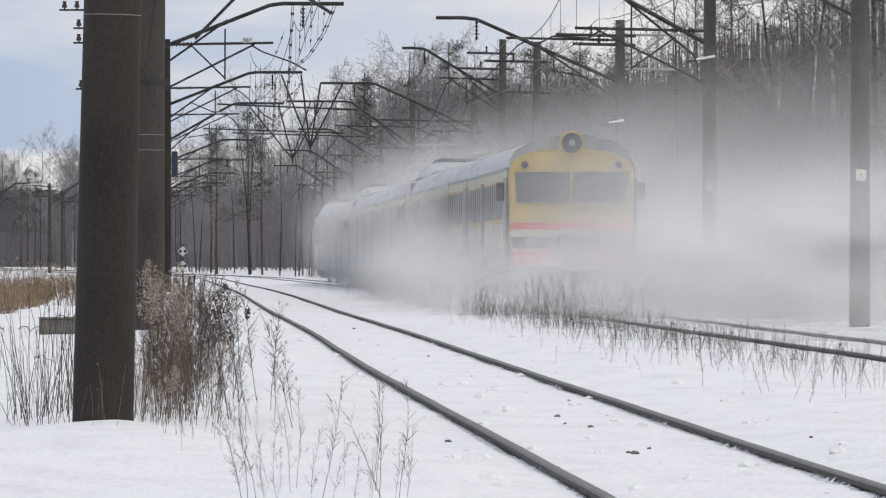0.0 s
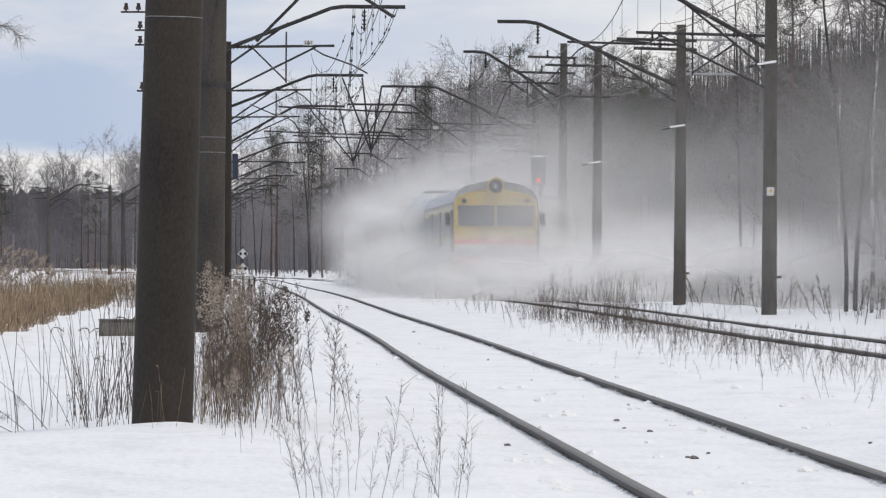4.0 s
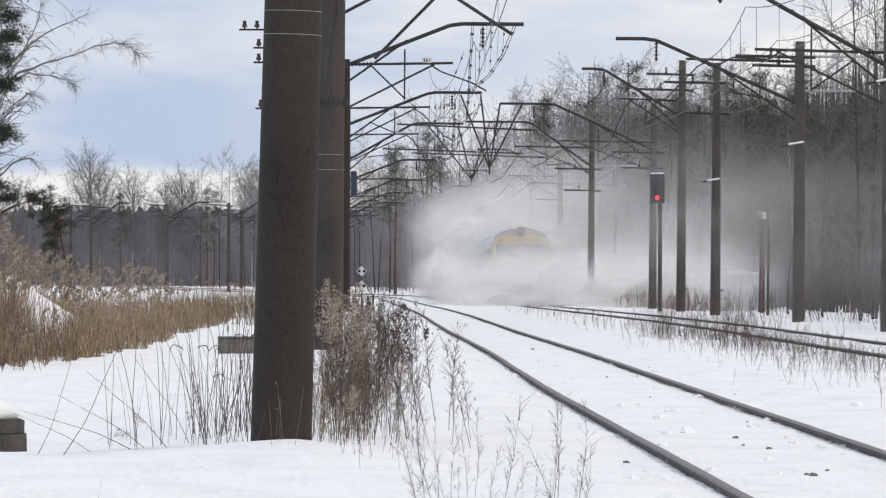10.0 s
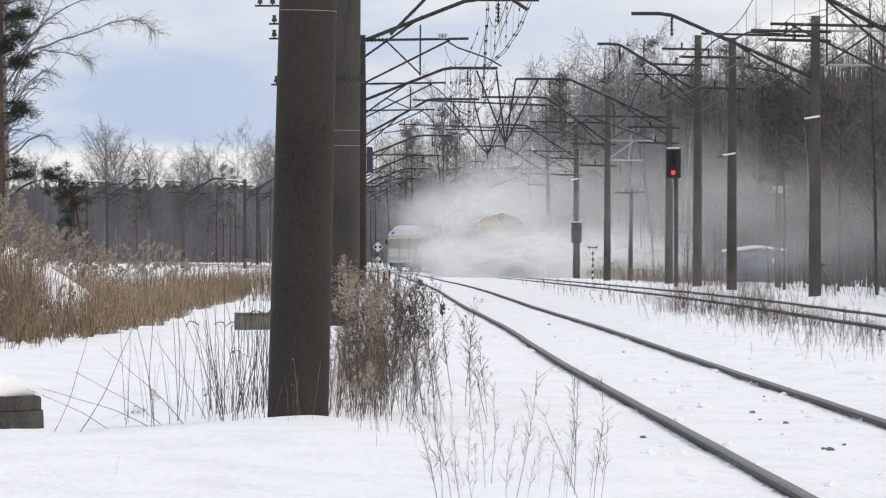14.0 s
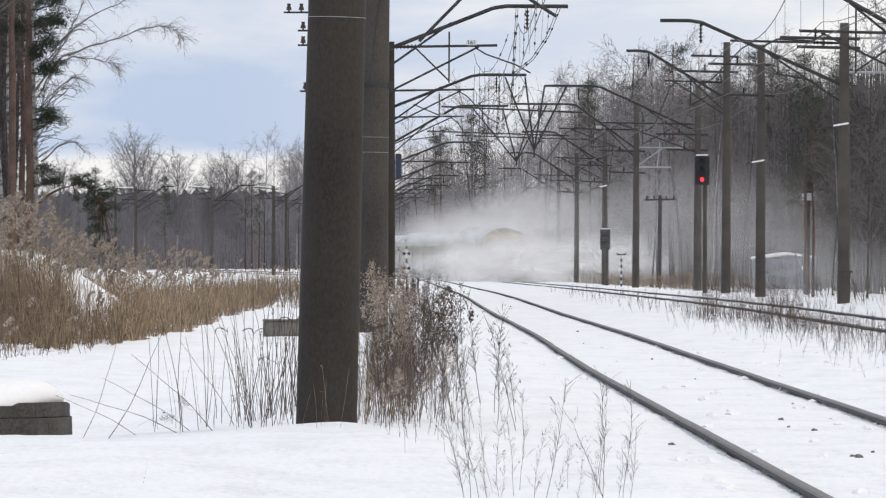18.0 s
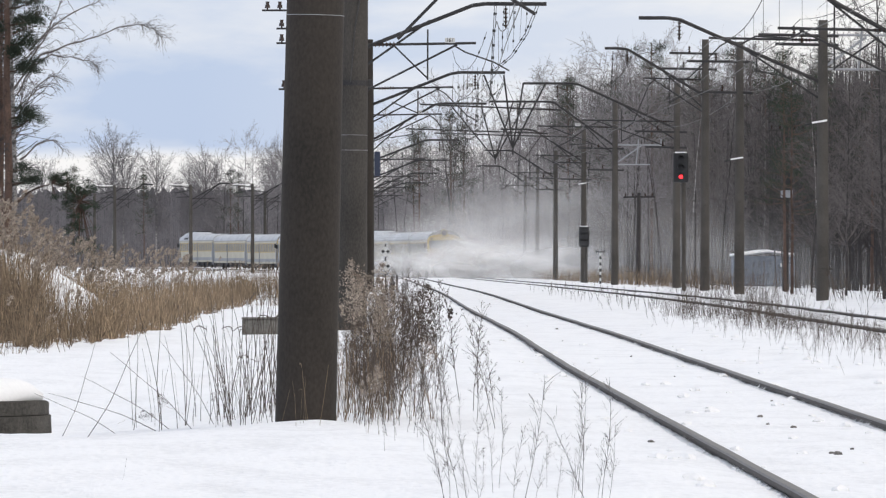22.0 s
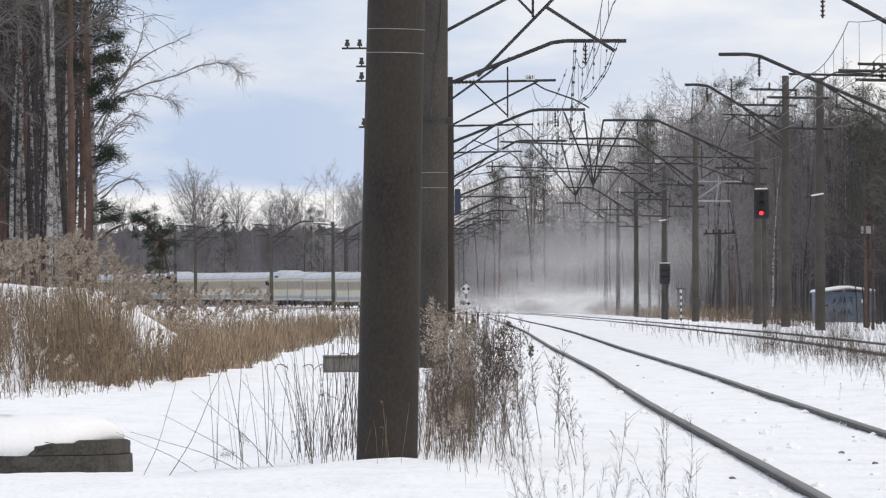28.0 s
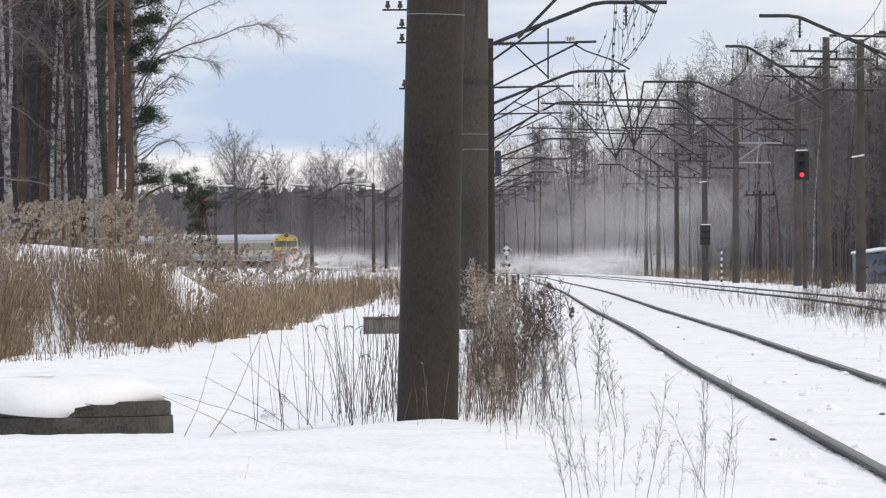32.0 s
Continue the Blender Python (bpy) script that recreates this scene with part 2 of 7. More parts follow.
TRACK_FAR = ((0, 8.9), (100, 8.8), (180, 8.72), (262, 8.12), (331, 7.64), (377, 7.34), (469, 6.5), (540, 5.9), (607, 5.1), (653, 3.7), (699, 1.1),
             (765, -5.7), (837, -16.1), (906, -29.4), (1000, -52.5), (1100, -85), (1250, -142))
LEVEL = ((0, 0), (44, 0), (60, 0.043), (80, 0.10), (100, 0.118), (130, 0.125), (168, 0.17), (200, 0.215), (260, 0.25), (600, 0.26), (750, 0.45), (830, 0.74), (900, 1.08), (1000, 1.35), (1150, 1.5))


def near_x(y):
    return smooth(TRACK_NEAR, y)


def far_x(y):
    return smooth(TRACK_FAR, y)


def level(y):
    return smooth(LEVEL, y)


def spot(bearing, y):
    """x of a point at the depth y in the direction of bearing, in thousandths."""
    return bearing * y / 1000


def mesh_of(name, bm):
    me = bpy.data.meshes.new(name)
    bm.to_mesh(me)
    bm.free()
    return me


def part(name, bm, mat, parent, label="", shade=False):
    me = mesh_of(name, bm)
    for m in (mat if isinstance(mat, (list, tuple)) else (mat,)):
        me.materials.append(m)
    if shade:
        for p in me.polygons:
            p.use_smooth = True
    ob = new(name, me)
    ob.parent = parent
    return tagged(ob, label)


def thing(name, label, category, x=0, y=0, z=0, rz=0, group="", kind="", rx=0, ry=0):
    ob = new(name)
    ob.empty_display_size = 0.3
    ob.matrix_basis = pose(x, y, z, rx, ry, rz)
    return tagged(ob, label, category, group, kind)


def box(bm, x0, y0, z0, x1, y1, z1, bevel=0.0):
    made = bmesh.ops.create_cube(bm, size=1.0)["verts"]
    bmesh.ops.scale(bm, vec=(x1 - x0, y1 - y0, z1 - z0), verts=made)
    bmesh.ops.translate(bm, vec=((x0 + x1) / 2, (y0 + y1) / 2, (z0 + z1) / 2), verts=made)
    if bevel:
        edges = list({e for v in made for e in v.link_edges})
        bmesh.ops.bevel(bm, geom=edges, offset=bevel, segments=2, affect="EDGES", profile=0.5)
    return bm


def tube(bm, a, b, r0, r1=None, sides=8):
    """A round bar from a to b."""
    a, b = Vector(a), Vector(b)
    r1 = r0 if r1 is None else r1
    d = (b - a).normalized()
    u = d.orthogonal().normalized()
    w = d.cross(u)
    rings = []
    for c, r in ((a, r0), (b, r1)):
        rings.append([bm.verts.new(c + r * (math.cos(2 * math.pi * i / sides) * u + math.sin(2 * math.pi * i / sides) * w)) for i in range(sides)])
    for i in range(sides):
        bm.faces.new((rings[0][i], rings[0][(i + 1) % sides], rings[1][(i + 1) % sides], rings[1][i]))
    bm.faces.new(rings[0][::-1])
    bm.faces.new(rings[1])
    return bm


def bar(name, a, b, r, mat, parent, label="", sides=8):
    return part(name, tube(bmesh.new(), a, b, r, None, sides), mat, parent, label)


def cable(bm, points, r, sides=4):
    for a, b in zip(points, points[1:]):
        tube(bm, a, b, r, r, sides)
    return bm

# ---- ground ----
YS = np.linspace(0, 1400, 2801)
NEAR_T = np.array([near_x(v) for v in YS])
FAR_T = np.array([far_x(v) for v in YS])
LEVEL_T = np.array([level(v) for v in YS])


def fold(x, y, fx, fy, seed):
    """A soft pseudo-random swell between -1 and 1."""
    rng = random.Random(seed)
    total = 0
    for _ in range(6):
        k, a, p = rng.uniform(0.5, 1.6), rng.uniform(0, math.pi), rng.uniform(0, 6.28)
        total = total + np.sin(k * (x * fx * math.cos(a) + y * fy * math.sin(a)) + p)
    return total / 3.2


def ground_z(x, y):
    x, y = np.asarray(x, float), np.asarray(y, float)
    n, f, lv = np.interp(y, YS, NEAR_T), np.interp(y, YS, FAR_T), np.interp(y, YS, LEVEL_T)
    dn, df = np.abs(x - n), np.abs(x - f)
    bed = np.minimum(dn, df)
    loose = np.clip((bed - 0.9) / 0.7, 0, 1)
    z = lv - 0.056 + (0.006 + 0.022 * loose) * fold(x, y, 1.3, 0.5, 1) + (0.006 + 0.008 * loose) * fold(x, y, 5.0, 1.6, 2)
    # crusted, trodden snow
    z = z + 0.007 * fold(x, y, 14.0, 5.0, 12) * fold(x, y, 3.1, 0.9, 13) + 0.005 * fold(x, y, 31.0, 11.0, 14)
    # a narrow groove along each rail, loose snow outside
    for d in (dn, df):
        z = z - 0.012 * np.exp(-((d - GAUGE) / 0.055) ** 2)
    z = z + 0.045 * loose * (0.8 + 0.6 * fold(x, y, 2.2, 0.35, 3))
    # the reedy hollow beyond the plateau
    drop = np.clip((-(x + 5.0) - 0.3 * fold(x, y, 0.2, 0.09, 4)) / 3.5, 0, 1)
    far_side = np.clip((y - 80) / 25, 0, 1) * (1 - np.clip((y - 560) / 200, 0, 1))
    z = z - 0.26 * drop * drop * (3 - 2 * drop) * far_side
    # slope behind the far track
    drop = np.clip((x - f - 4.2) / 3.0, 0, 1)
    z = z - 0.22 * drop
    # hollow with the well behind a low berm, and the drifted berm itself
    z = z - 0.26 * np.exp(-((y - 63) / 8) ** 2) * np.clip((-1.2 - x) / 1.6, 0, 1)
    z = z + (0.075 + 0.03 * fold(x, y, 2.2, 0.5, 7)) * np.exp(-((y - 49) / 4.5) ** 2) * np.clip((0.6 - x) / 1.2, 0, 1)
    # snow drifted round the foot of the first mast
    z = z + 0.045 * np.exp(-((x + 0.78) / 0.34) ** 2 - ((y - 55.6) / 0.5) ** 2)
    # snowed-over heap in the reeds, with a lower shoulder
    crest = np.interp(x, (-24, -17, -12, -8.9, -6.95, -6.45, -5.74, -4.9), (0, 1.9, 1.88, 1.8, 1.6, 1.2, 0.7, 0))
    z = z + crest * (1 + 0.04 * fold(x, y, 0.9, 0.3, 8)) * np.exp(-((y - 131) / 8) ** 2)
    return z


def build_ground():
    xs = np.concatenate([-np.geomspace(1500, 14, 40), np.arange(-13.5, -6, 0.4), np.arange(-6, -0.6, 0.12), np.arange(-0.6, 5.2, 0.06), np.arange(5.2, 11, 0.12), np.arange(11, 24, 0.4), np.geomspace(25, 1500, 40)])
    ys = np.concatenate([np.linspace(-300, 30, 30), 34 * np.exp(np.arange(0, 800) * 0.006), ])
    ys = np.concatenate([ys[ys < 1250], np.geomspace(1260, 4500, 24)])
    gx, gy = np.meshgrid(xs, ys)
    gz = ground_z(gx, gy)
    w = len(xs)
    verts = np.column_stack([gx.ravel(), gy.ravel(), gz.ravel()])
    i = (np.arange(len(ys) - 1)[:, None] * w + np.arange(w - 1)[None, :]).ravel()
    faces = np.column_stack([i, i + 1, i + 1 + w, i + w])
    me = bpy.data.meshes.new("ground")
    me.vertices.add(len(verts))
    me.vertices.foreach_set("co", verts.ravel())
    me.loops.add(faces.size)
    me.loops.foreach_set("vertex_index", faces.ravel())
    me.polygons.add(len(faces))
    me.polygons.foreach_set("loop_start", np.arange(0, faces.size, 4))
    me.polygons.foreach_set("use_smooth", np.ones(len(faces), bool))
    me.update(calc_edges=True)
    me.materials.append(M_SNOW)
    return tagged(new("ground", me), "wind-packed white snow over the railway land", "ground", kind="structure")


build_ground()


def on_ground(x, y):
    return float(ground_z(x, y))


# ---- tracks ----
def rail_mesh(side, line, y0, y1):
    """A worn flat-bottom rail along one side of a track, its gauge face rounded."""
    prof = ((-0.066, -0.17), (-0.066, -0.155), (-0.012, -0.14), (-0.010, -0.05), (-0.036, -0.038), (-0.037, -0.010), (-0.026, 0.0),
            (0.026, 0.0), (0.037, -0.010), (0.036, -0.038), (0.010, -0.05), (0.012, -0.14), (0.066, -0.155), (0.066, -0.17))
    ys, y = [], y0
    while y < y1:
        ys.append(y)
        y += max(1.0, y * 0.016)
    ys.append(y1)
    verts, faces, mats, k = [], [], [], len(prof)
    for y in ys:
        h = line(y + 0.5) - line(y - 0.5)
        wob = 0.0015 * math.sin(y * 0.31 + side) + 0.001 * math.sin(y * 0.83)
        for px, pz in prof:
            verts.append((line(y) + side * GAUGE + px + wob, y - h * (side * GAUGE + px), level(y) + pz + 0.5 * wob))
    for a in range(len(ys) - 1):
        for j in range(k - 1):
            faces.append((a * k + j, a * k + j + 1, (a + 1) * k + j + 1, (a + 1) * k + j))
            mats.append(1 if j in (5, 6) else 0)
    me = bpy.data.meshes.new("rail")
    me.from_pydata(verts, [], faces)
    me.materials.append(M_RAIL)
    me.materials.append(M_RAIL_TOP)
    me.polygons.foreach_set("material_index", mats)
    return me


for line, words in ((near_x, "near railway track half buried in packed snow"), (far_x, "second railway track with brown rails in snow")):
    track = thing("railway_track", words, "railway track", group="tracks", kind="structure")
    near_track = track if line is near_x else near_track
    for side in (-1, 1):
        rail = new("rail", rail_mesh(side, line, 20, 1240))
        rail.parent = track
        # fishplates bolted over the joints
        for jy in ((124.5, 149.5, 99.5, 174.5) if line is near_x else (150, 175)):
            jx = line(jy) + side * GAUGE
            bm = bmesh.new()
            box(bm, jx - 0.05, jy - 0.4, level(jy) - 0.125, jx + 0.05, jy + 0.4, level(jy) - 0.055, 0.008)
            for k in range(4):
                tube(bm, (jx - 0.07, jy - 0.3 + 0.2 * k, level(jy) - 0.09), (jx + 0.07, jy - 0.3 + 0.2 * k, level(jy) - 0.09), 0.014, None, 6)
            part("fishplate", bm, M_RAIL, track, "bolted brown steel fishplate")

# snow packed against the rails, its edge ragged with rime
def rail_rime(track, line):
    g = random.Random(17)
    verts, faces = [], []
    for side in (-1, 1):
        y = 34.0
        while y < 150:
            x, z = line(y) + side * GAUGE - 0.052, level(y)
            w, up = g.uniform(0.05, 0.16), g.uniform(0.0, 0.030) + 0.022 * max(0, math.sin(0.9 * y + side)) * g.random()
            o = len(verts)
            verts += [(x - 0.05, y - w, z - 0.085), (x - 0.05, y + w, z - 0.085), (x + g.uniform(-0.004, 0.008), y + g.uniform(-0.08, 0.02), z - 0.062 + up)]
            faces.append((o, o + 1, o + 2))
            y += 0.045 + 0.0004 * y
    me = bpy.data.meshes.new("rime")
    me.from_pydata(verts, [], faces)
    me.materials.append(M_SNOW_CAP)
    ob = new("rime", me)
    ob.parent = track
    tagged(ob, "ragged rime along the rails", kind="stuff")


rail_rime(near_track, near_x)

# ---- overhead line ----
def insulator(bm, a, b, r=0.055, sheds=5):
    a, b = Vector(a), Vector(b)
    tube(bm, a, b, r * 0.35, None, 6)
    for k in range(sheds):
        c = a.lerp(b, (k + 0.5) / sheds)
        tube(bm, c - (b - a) * 0.25 / sheds, c + (b - a) * 0.2 / sheds, r, r * 0.45, 8)
    return bm


def digits(text, size, mat, parent, m):
    """Raised characters of the built-in font on a plate."""
    cu = bpy.data.curves.new("digits", "FONT")
    cu.body, cu.size, cu.align_x, cu.align_y, cu.extrude = text, size, "CENTER", "CENTER", 0.002
    tmp = bpy.data.objects.new("digits", cu)
    me = bpy.data.meshes.new_from_object(tmp)
    bpy.data.objects.remove(tmp)
    me.materials.append(mat)
    ob = new("digits", me)
    ob.parent = parent
    ob.matrix_basis = m
    return ob


def shaft(mast, height, r0, r1, mat, below=0.5, sides=20):
    """A tapered spun-concrete shaft with slightly uneven rings."""
    bm = bmesh.new()
    rings, n = [], 14
    for k in range(n + 1):
        z = -below + (height + below) * k / n
        r = r0 + (r1 - r0) * k / n
        rings.append([bm.verts.new((r * math.cos(2 * math.pi * i / sides), r * math.sin(2 * math.pi * i / sides), z)) for i in range(sides)])
    for a, b in zip(rings, rings[1:]):
        for i in range(sides):
            bm.faces.new((a[i], a[(i + 1) % sides], b[(i + 1) % sides], b[i]))
    bm.faces.new(rings[-1])
    return part("shaft", bm, mat, mast, "", True)


def band(mast, z, r, label="", mat=None, h=0.05):
    bm = bmesh.new()
    tube(bm, (0, 0, z), (0, 0, z + h), r, None, 18)
    box(bm, r - 0.02, -0.04, z - 0.02, r + 0.08, 0.04, z + h + 0.02, 0.008)
    return part("band", bm, mat or M_STEEL, mast, label)


def cantilever(mast, side, reach, top, root, bend, wire_z, plate="", hang=True, low=None, at=0.5):
    """A bent cantilever arm from the shaft (side: +1 towards +x), with tie, struts, steady arm and number plate. Heights above the mast's foot."""
    s = side
    bm = bmesh.new()
    cable(bm, [(0.1 * s, 0, root), (bend * s, 0, top - 0.05), ((bend + 0.35) * s, 0, top), (reach * s, 0, top)], 0.055, 6)
    part("arm", bm, M_STEEL, mast, "bent dark steel cantilever arm")
    bar("arm_tie", (0.1 * s, 0, root - 0.5), (bend * 0.62 * s, 0, root + (top - root) * 0.62), 0.03, M_STEEL, mast)
    low = root + 0.08 if low is None else low
    bar("lower_tube", (0.15 * s, 0, low), ((reach * 0.62) * s, 0, low + 0.06), 0.035, M_STEEL, mast)
    bm = bmesh.new()
    insulator(bm, (0.35 * s, 0, low), (0.95 * s, 0, low + 0.02), 0.075, 6)
    part("insulator", bm, M_PORCELAIN, mast, "ribbed brown insulator")
    bar("drop_rod", (reach * 0.36 * s, 0, root + (top - root) * 0.42), (reach * 0.36 * s, 0, low - 0.95), 0.022, M_STEEL, mast)
    bar("diagonal_rod", (reach * 0.17 * s, 0, root + 0.1), (reach * 0.36 * s, 0, low - 0.9), 0.022, M_STEEL, mast)
    bar("lower_brace", (0.1 * s, 0, low - 1.25), (reach * 0.52 * s, 0, low + 0.02), 0.028, M_STEEL, mast)
    bm = bmesh.new()
    cable(bm, [(reach * 0.5 * s, 0, low), (reach * 0.56 * s, 0, low - 0.18), (reach * 0.72 * s, 0, wire_z + 0.22), (reach * 0.8 * s, 0, wire_z)], 0.022, 5)
    part("steady_arm", bm, M_STEEL, mast)
    if hang:
        bm = bmesh.new()
        insulator(bm, (reach * 0.78 * s, 0, top - 0.1), (reach * 0.78 * s, 0, top - 0.65), 0.07, 5)
        tube(bm, (reach * 0.78 * s, 0, top), (reach * 0.78 * s, 0, top - 0.12), 0.015, None, 6)
        part("suspension_insulator", bm, M_PORCELAIN, mast, "hanging string of dark insulators")
    if plate:
        bm = bmesh.new()
        box(bm, reach * at * s - 0.135, -0.05, low + 0.06, reach * at * s + 0.135, -0.03, low + 0.20, 0.005)
        p = part("number_plate", bm, M_PLATE, mast, "small white number plate")
        digits(plate, 0.15, M_INK, p, Matrix.Translation((reach * at * s, -0.054, low + 0.13)) @ pose(0, 0, 0, 90, 0, 0))


def catenary_mast(x, y, height, r0, r1, mat, label, lean=0.0, base=None, turn=0):
    z = on_ground(x, y) if base is None else base
    return thing("catenary_mast", label, "mast", x, y, z, turn, "catenary masts", "", 0, lean)


# the row beside the near track
m1 = catenary_mast(-0.835, 56, 11, 0.23, 0.17, M_CONCRETE, "thick dark brown concrete mast, standing in snow and dry reeds", 1.45)
shaft(m1, 11, 0.236, 0.185, M_CONCRETE, 0.6, 40)
for bz in (3.28, 3.10):
    bm = bmesh.new()
    tube(bm, (0, 0, bz), (0, 0, bz + 0.004), 0.2225, None, 32)
    part("wire_tie", bm, M_GALV, m1, "thin bright wire tie")
m2 = catenary_mast(-1.09, 126, 10.5, 0.23, 0.16, M_CONCRETE, "dark concrete mast with steel clamp, behind the first one", 0.6)
shaft(m2, 10.5, 0.262, 0.215, M_CONCRETE_MID, 0.5, 28)
m2_clamp = band(m2, 4.2, 0.248, "dark steel clamp with an eye ring", None, 0.09)
bar("clamp_ring", (-0.29, -0.16, 4.21), (-0.20, -0.20, 4.21), 0.03, M_GALV, m2)
for bz in (3.09, 3.35):
    bm = bmesh.new()
    tube(bm, (0, 0, bz), (0, 0, bz + 0.006), 0.2500, None, 24)
    part("wire_tie", bm, M_GALV, m2, "thin bright wire tie")
bm = bmesh.new()
cable(bm, [(-0.05, -0.24, 4.25), (0.02, -0.25, 5.2), (0.10, -0.24, 5.7), (0.13, -0.21, 6.2), (0.1, -0.2, 8)], 0.014)
part("down_lead", bm, M_WIRE, m2, "black wire running down the mast")
cantilever(m2, 1, 4.7, 8.05, 6.9, 2.4, 6.4)
bar("stay_tube", (0.75, -0.1, 5.11 - m2.location.z), (2.6, -0.1, 7.03 - m2.location.z), 0.028, M_STEEL, m2)
bar("stay_rod", (1.9, -0.1, 6.32 - m2.location.z), (3.1, -0.1, 5.56 - m2.location.z), 0.03, M_STEEL, m2)
PLATES = {198: ("161", 6.98, 0.48), 270: ("159", 7.5, 0.74), 342: ("157", 8.05, 0.42)}
for y in (198, 270, 342, 414, 486, 558, 625, 690):
    x = near_x(y) - 3.5
    m = catenary_mast(x, y, 9.3, 0.2, 0.14, M_CONCRETE_LIGHT, "grey concrete mast with a bent steel cantilever over the near track", 0.3)
    shaft(m, 9.3 if y > 200 else 10.5, 0.2, 0.14, M_CONCRETE_LIGHT if y < 250 else M_CONCRETE, 0.5, 14)
    cantilever(m, 1, 5.4 if y == 342 else 5.0, 8.6 if y == 342 else 8.1, 6.9, 3.0, 6.3, PLATES.get(y, ("",))[0], True, *PLATES.get(y, ("", None, 0.5))[1:])
    if y == 342:
        bm = bmesh.new()
        box(bm, 0.18, -0.16, 5.2, 0.46, 0.12, 6.35, 0.03)
        part("apparatus_box", bm, M_BLUE, m, "dark blue switch box on the mast")
# insulator brackets behind the first mast, carrying the feeder wires
feeder = catenary_mast(-2.70, 166, 9.4, 0.15, 0.12, M_CONCRETE, "slim dark mast with short insulator brackets", 0.0)
shaft(feeder, 9.4, 0.17, 0.14, M_CONCRETE, 0.5, 14)
for bz, w, n in ((6.86, 0.62, 2), (6.45, 0.3, 1), (6.12, 0.3, 1), (5.08, 0.25, 1)):
    bar("bracket", (0, -0.1, bz), (-w - 0.12, -0.1, bz), 0.022, M_STEEL, feeder)
    for k in range(n):
        bx = -w + 0.28 * k
        bm = bmesh.new()
        tube(bm, (bx, -0.1, bz), (bx, -0.1, bz + 0.05), 0.02, None, 6)
        tube(bm, (bx, -0.1, bz + 0.05), (bx, -0.1, bz + 0.13), 0.062, 0.05, 8)
        tube(bm, (bx, -0.1, bz + 0.13), (bx, -0.1, bz + 0.20), 0.035, 0.045, 8)
        part("insulator", bm, M_PORCELAIN, feeder, "dark pin insulator")

# the row beside the far track: x, y, height, plate, bracket, arm
RIGHT_ROW = ((11.3, 128, 9.6, "", (5.2, 3.6, 8.4, 6.5)), (11.85, 175, 9.7, "", (5.2, 3.8, 8.6, 6.5)), (11.93, 215, 8.4, "150", (5.4, 4.2, 8.45, 6.6)), (11.57, 262, 9.2, "", None),
             (11.25, 285, 10.0, "152", (3.9, 3.0, 9.65, 7.85)), (11.75, 330, 9.4, "", (6.9, 4.4, 9.4, 7.4)), (10.2, 375, 9.6, "154", (6.4, 3.1, 9.6, 7.4)),
             (10.1, 440, 9.4, "", (5.0, 3.0, 9.4, 7.5)), (9.95, 520, 9.4, "", (5.0, 3.0, 9.4, 7.5)), (10.0, 600, 9.4, "", (5.0, 3.0, 9.4, 7.5)), (9.9, 660, 9.4, "", None))
right_masts = []
for x, y, h, plate, arm in RIGHT_ROW:
    m = catenary_mast(x, y, h, 0.19, 0.14, M_CONCRETE_LIGHT, "weathered grey concrete mast beside the second track", 0.25)
    shaft(m, h - on_ground(x, y), 0.19, 0.135, M_CONCRETE_LIGHT, 0.5, 16)
    right_masts.append(m)
    band(m, 0.9, 0.205, "concrete footing collar", M_WEATHERED, 0.02)
    if arm:
        reach, bend, top, root = arm
        g = on_ground(x, y)
        low, at = {215: (7.6, 0.31), 285: (8.2, 0.15), 375: (8.1, 0.3)}.get(y, (root - g + 0.3, 0.4))
        cantilever(m, -1, reach, top - g, root - g, bend, 6.3, plate, True, low, at)
    if y in (175, 215, 262, 440):
        bz = {175: 6.05, 215: 5.25, 262: 4.9, 440: 6.0}[y]
        br = bar("side_bracket", (0.1, -0.15, bz), (-0.55, -0.15, bz - 0.14), 0.03, M_STEEL, m)
        bm = bmesh.new()
        box(bm, -0.34, -0.19, bz - 0.045, 0.12, -0.09, bz + 0.012, 0.02)
        bmesh.ops.rotate(bm, verts=bm.verts, cent=(0, 0, bz), matrix=Matrix.Rotation(radians(-10), 3, "Y"))
        part("snow_ridge", bm, M_SNOW_CAP, m, "thin ridge of snow on the bracket")
for m, pz in ((right_masts[1], 2.85), (right_masts[0], 2.55)):
    bm = bmesh.new()
    box(bm, -0.09, -0.225, pz, 0.09, -0.21, pz + 0.2, 0.004)
    p = part("warning_plate", bm, M_PLATE, m, "small white warning plate")
    bm = bmesh.new()
    bmesh.ops.create_cone(bm, cap_ends=True, segments=3, radius1=0.055, radius2=0.055, depth=0.004)
    bmesh.ops.rotate(bm, verts=bm.verts, matrix=Matrix.Rotation(radians(90), 3, "X") @ Matrix.Rotation(radians(90), 3, "Z"))
    bmesh.ops.translate(bm, verts=bm.verts, vec=(0, -0.229, pz + 0.11))
    part("warning_triangle", bm, M_YELLOW, p)

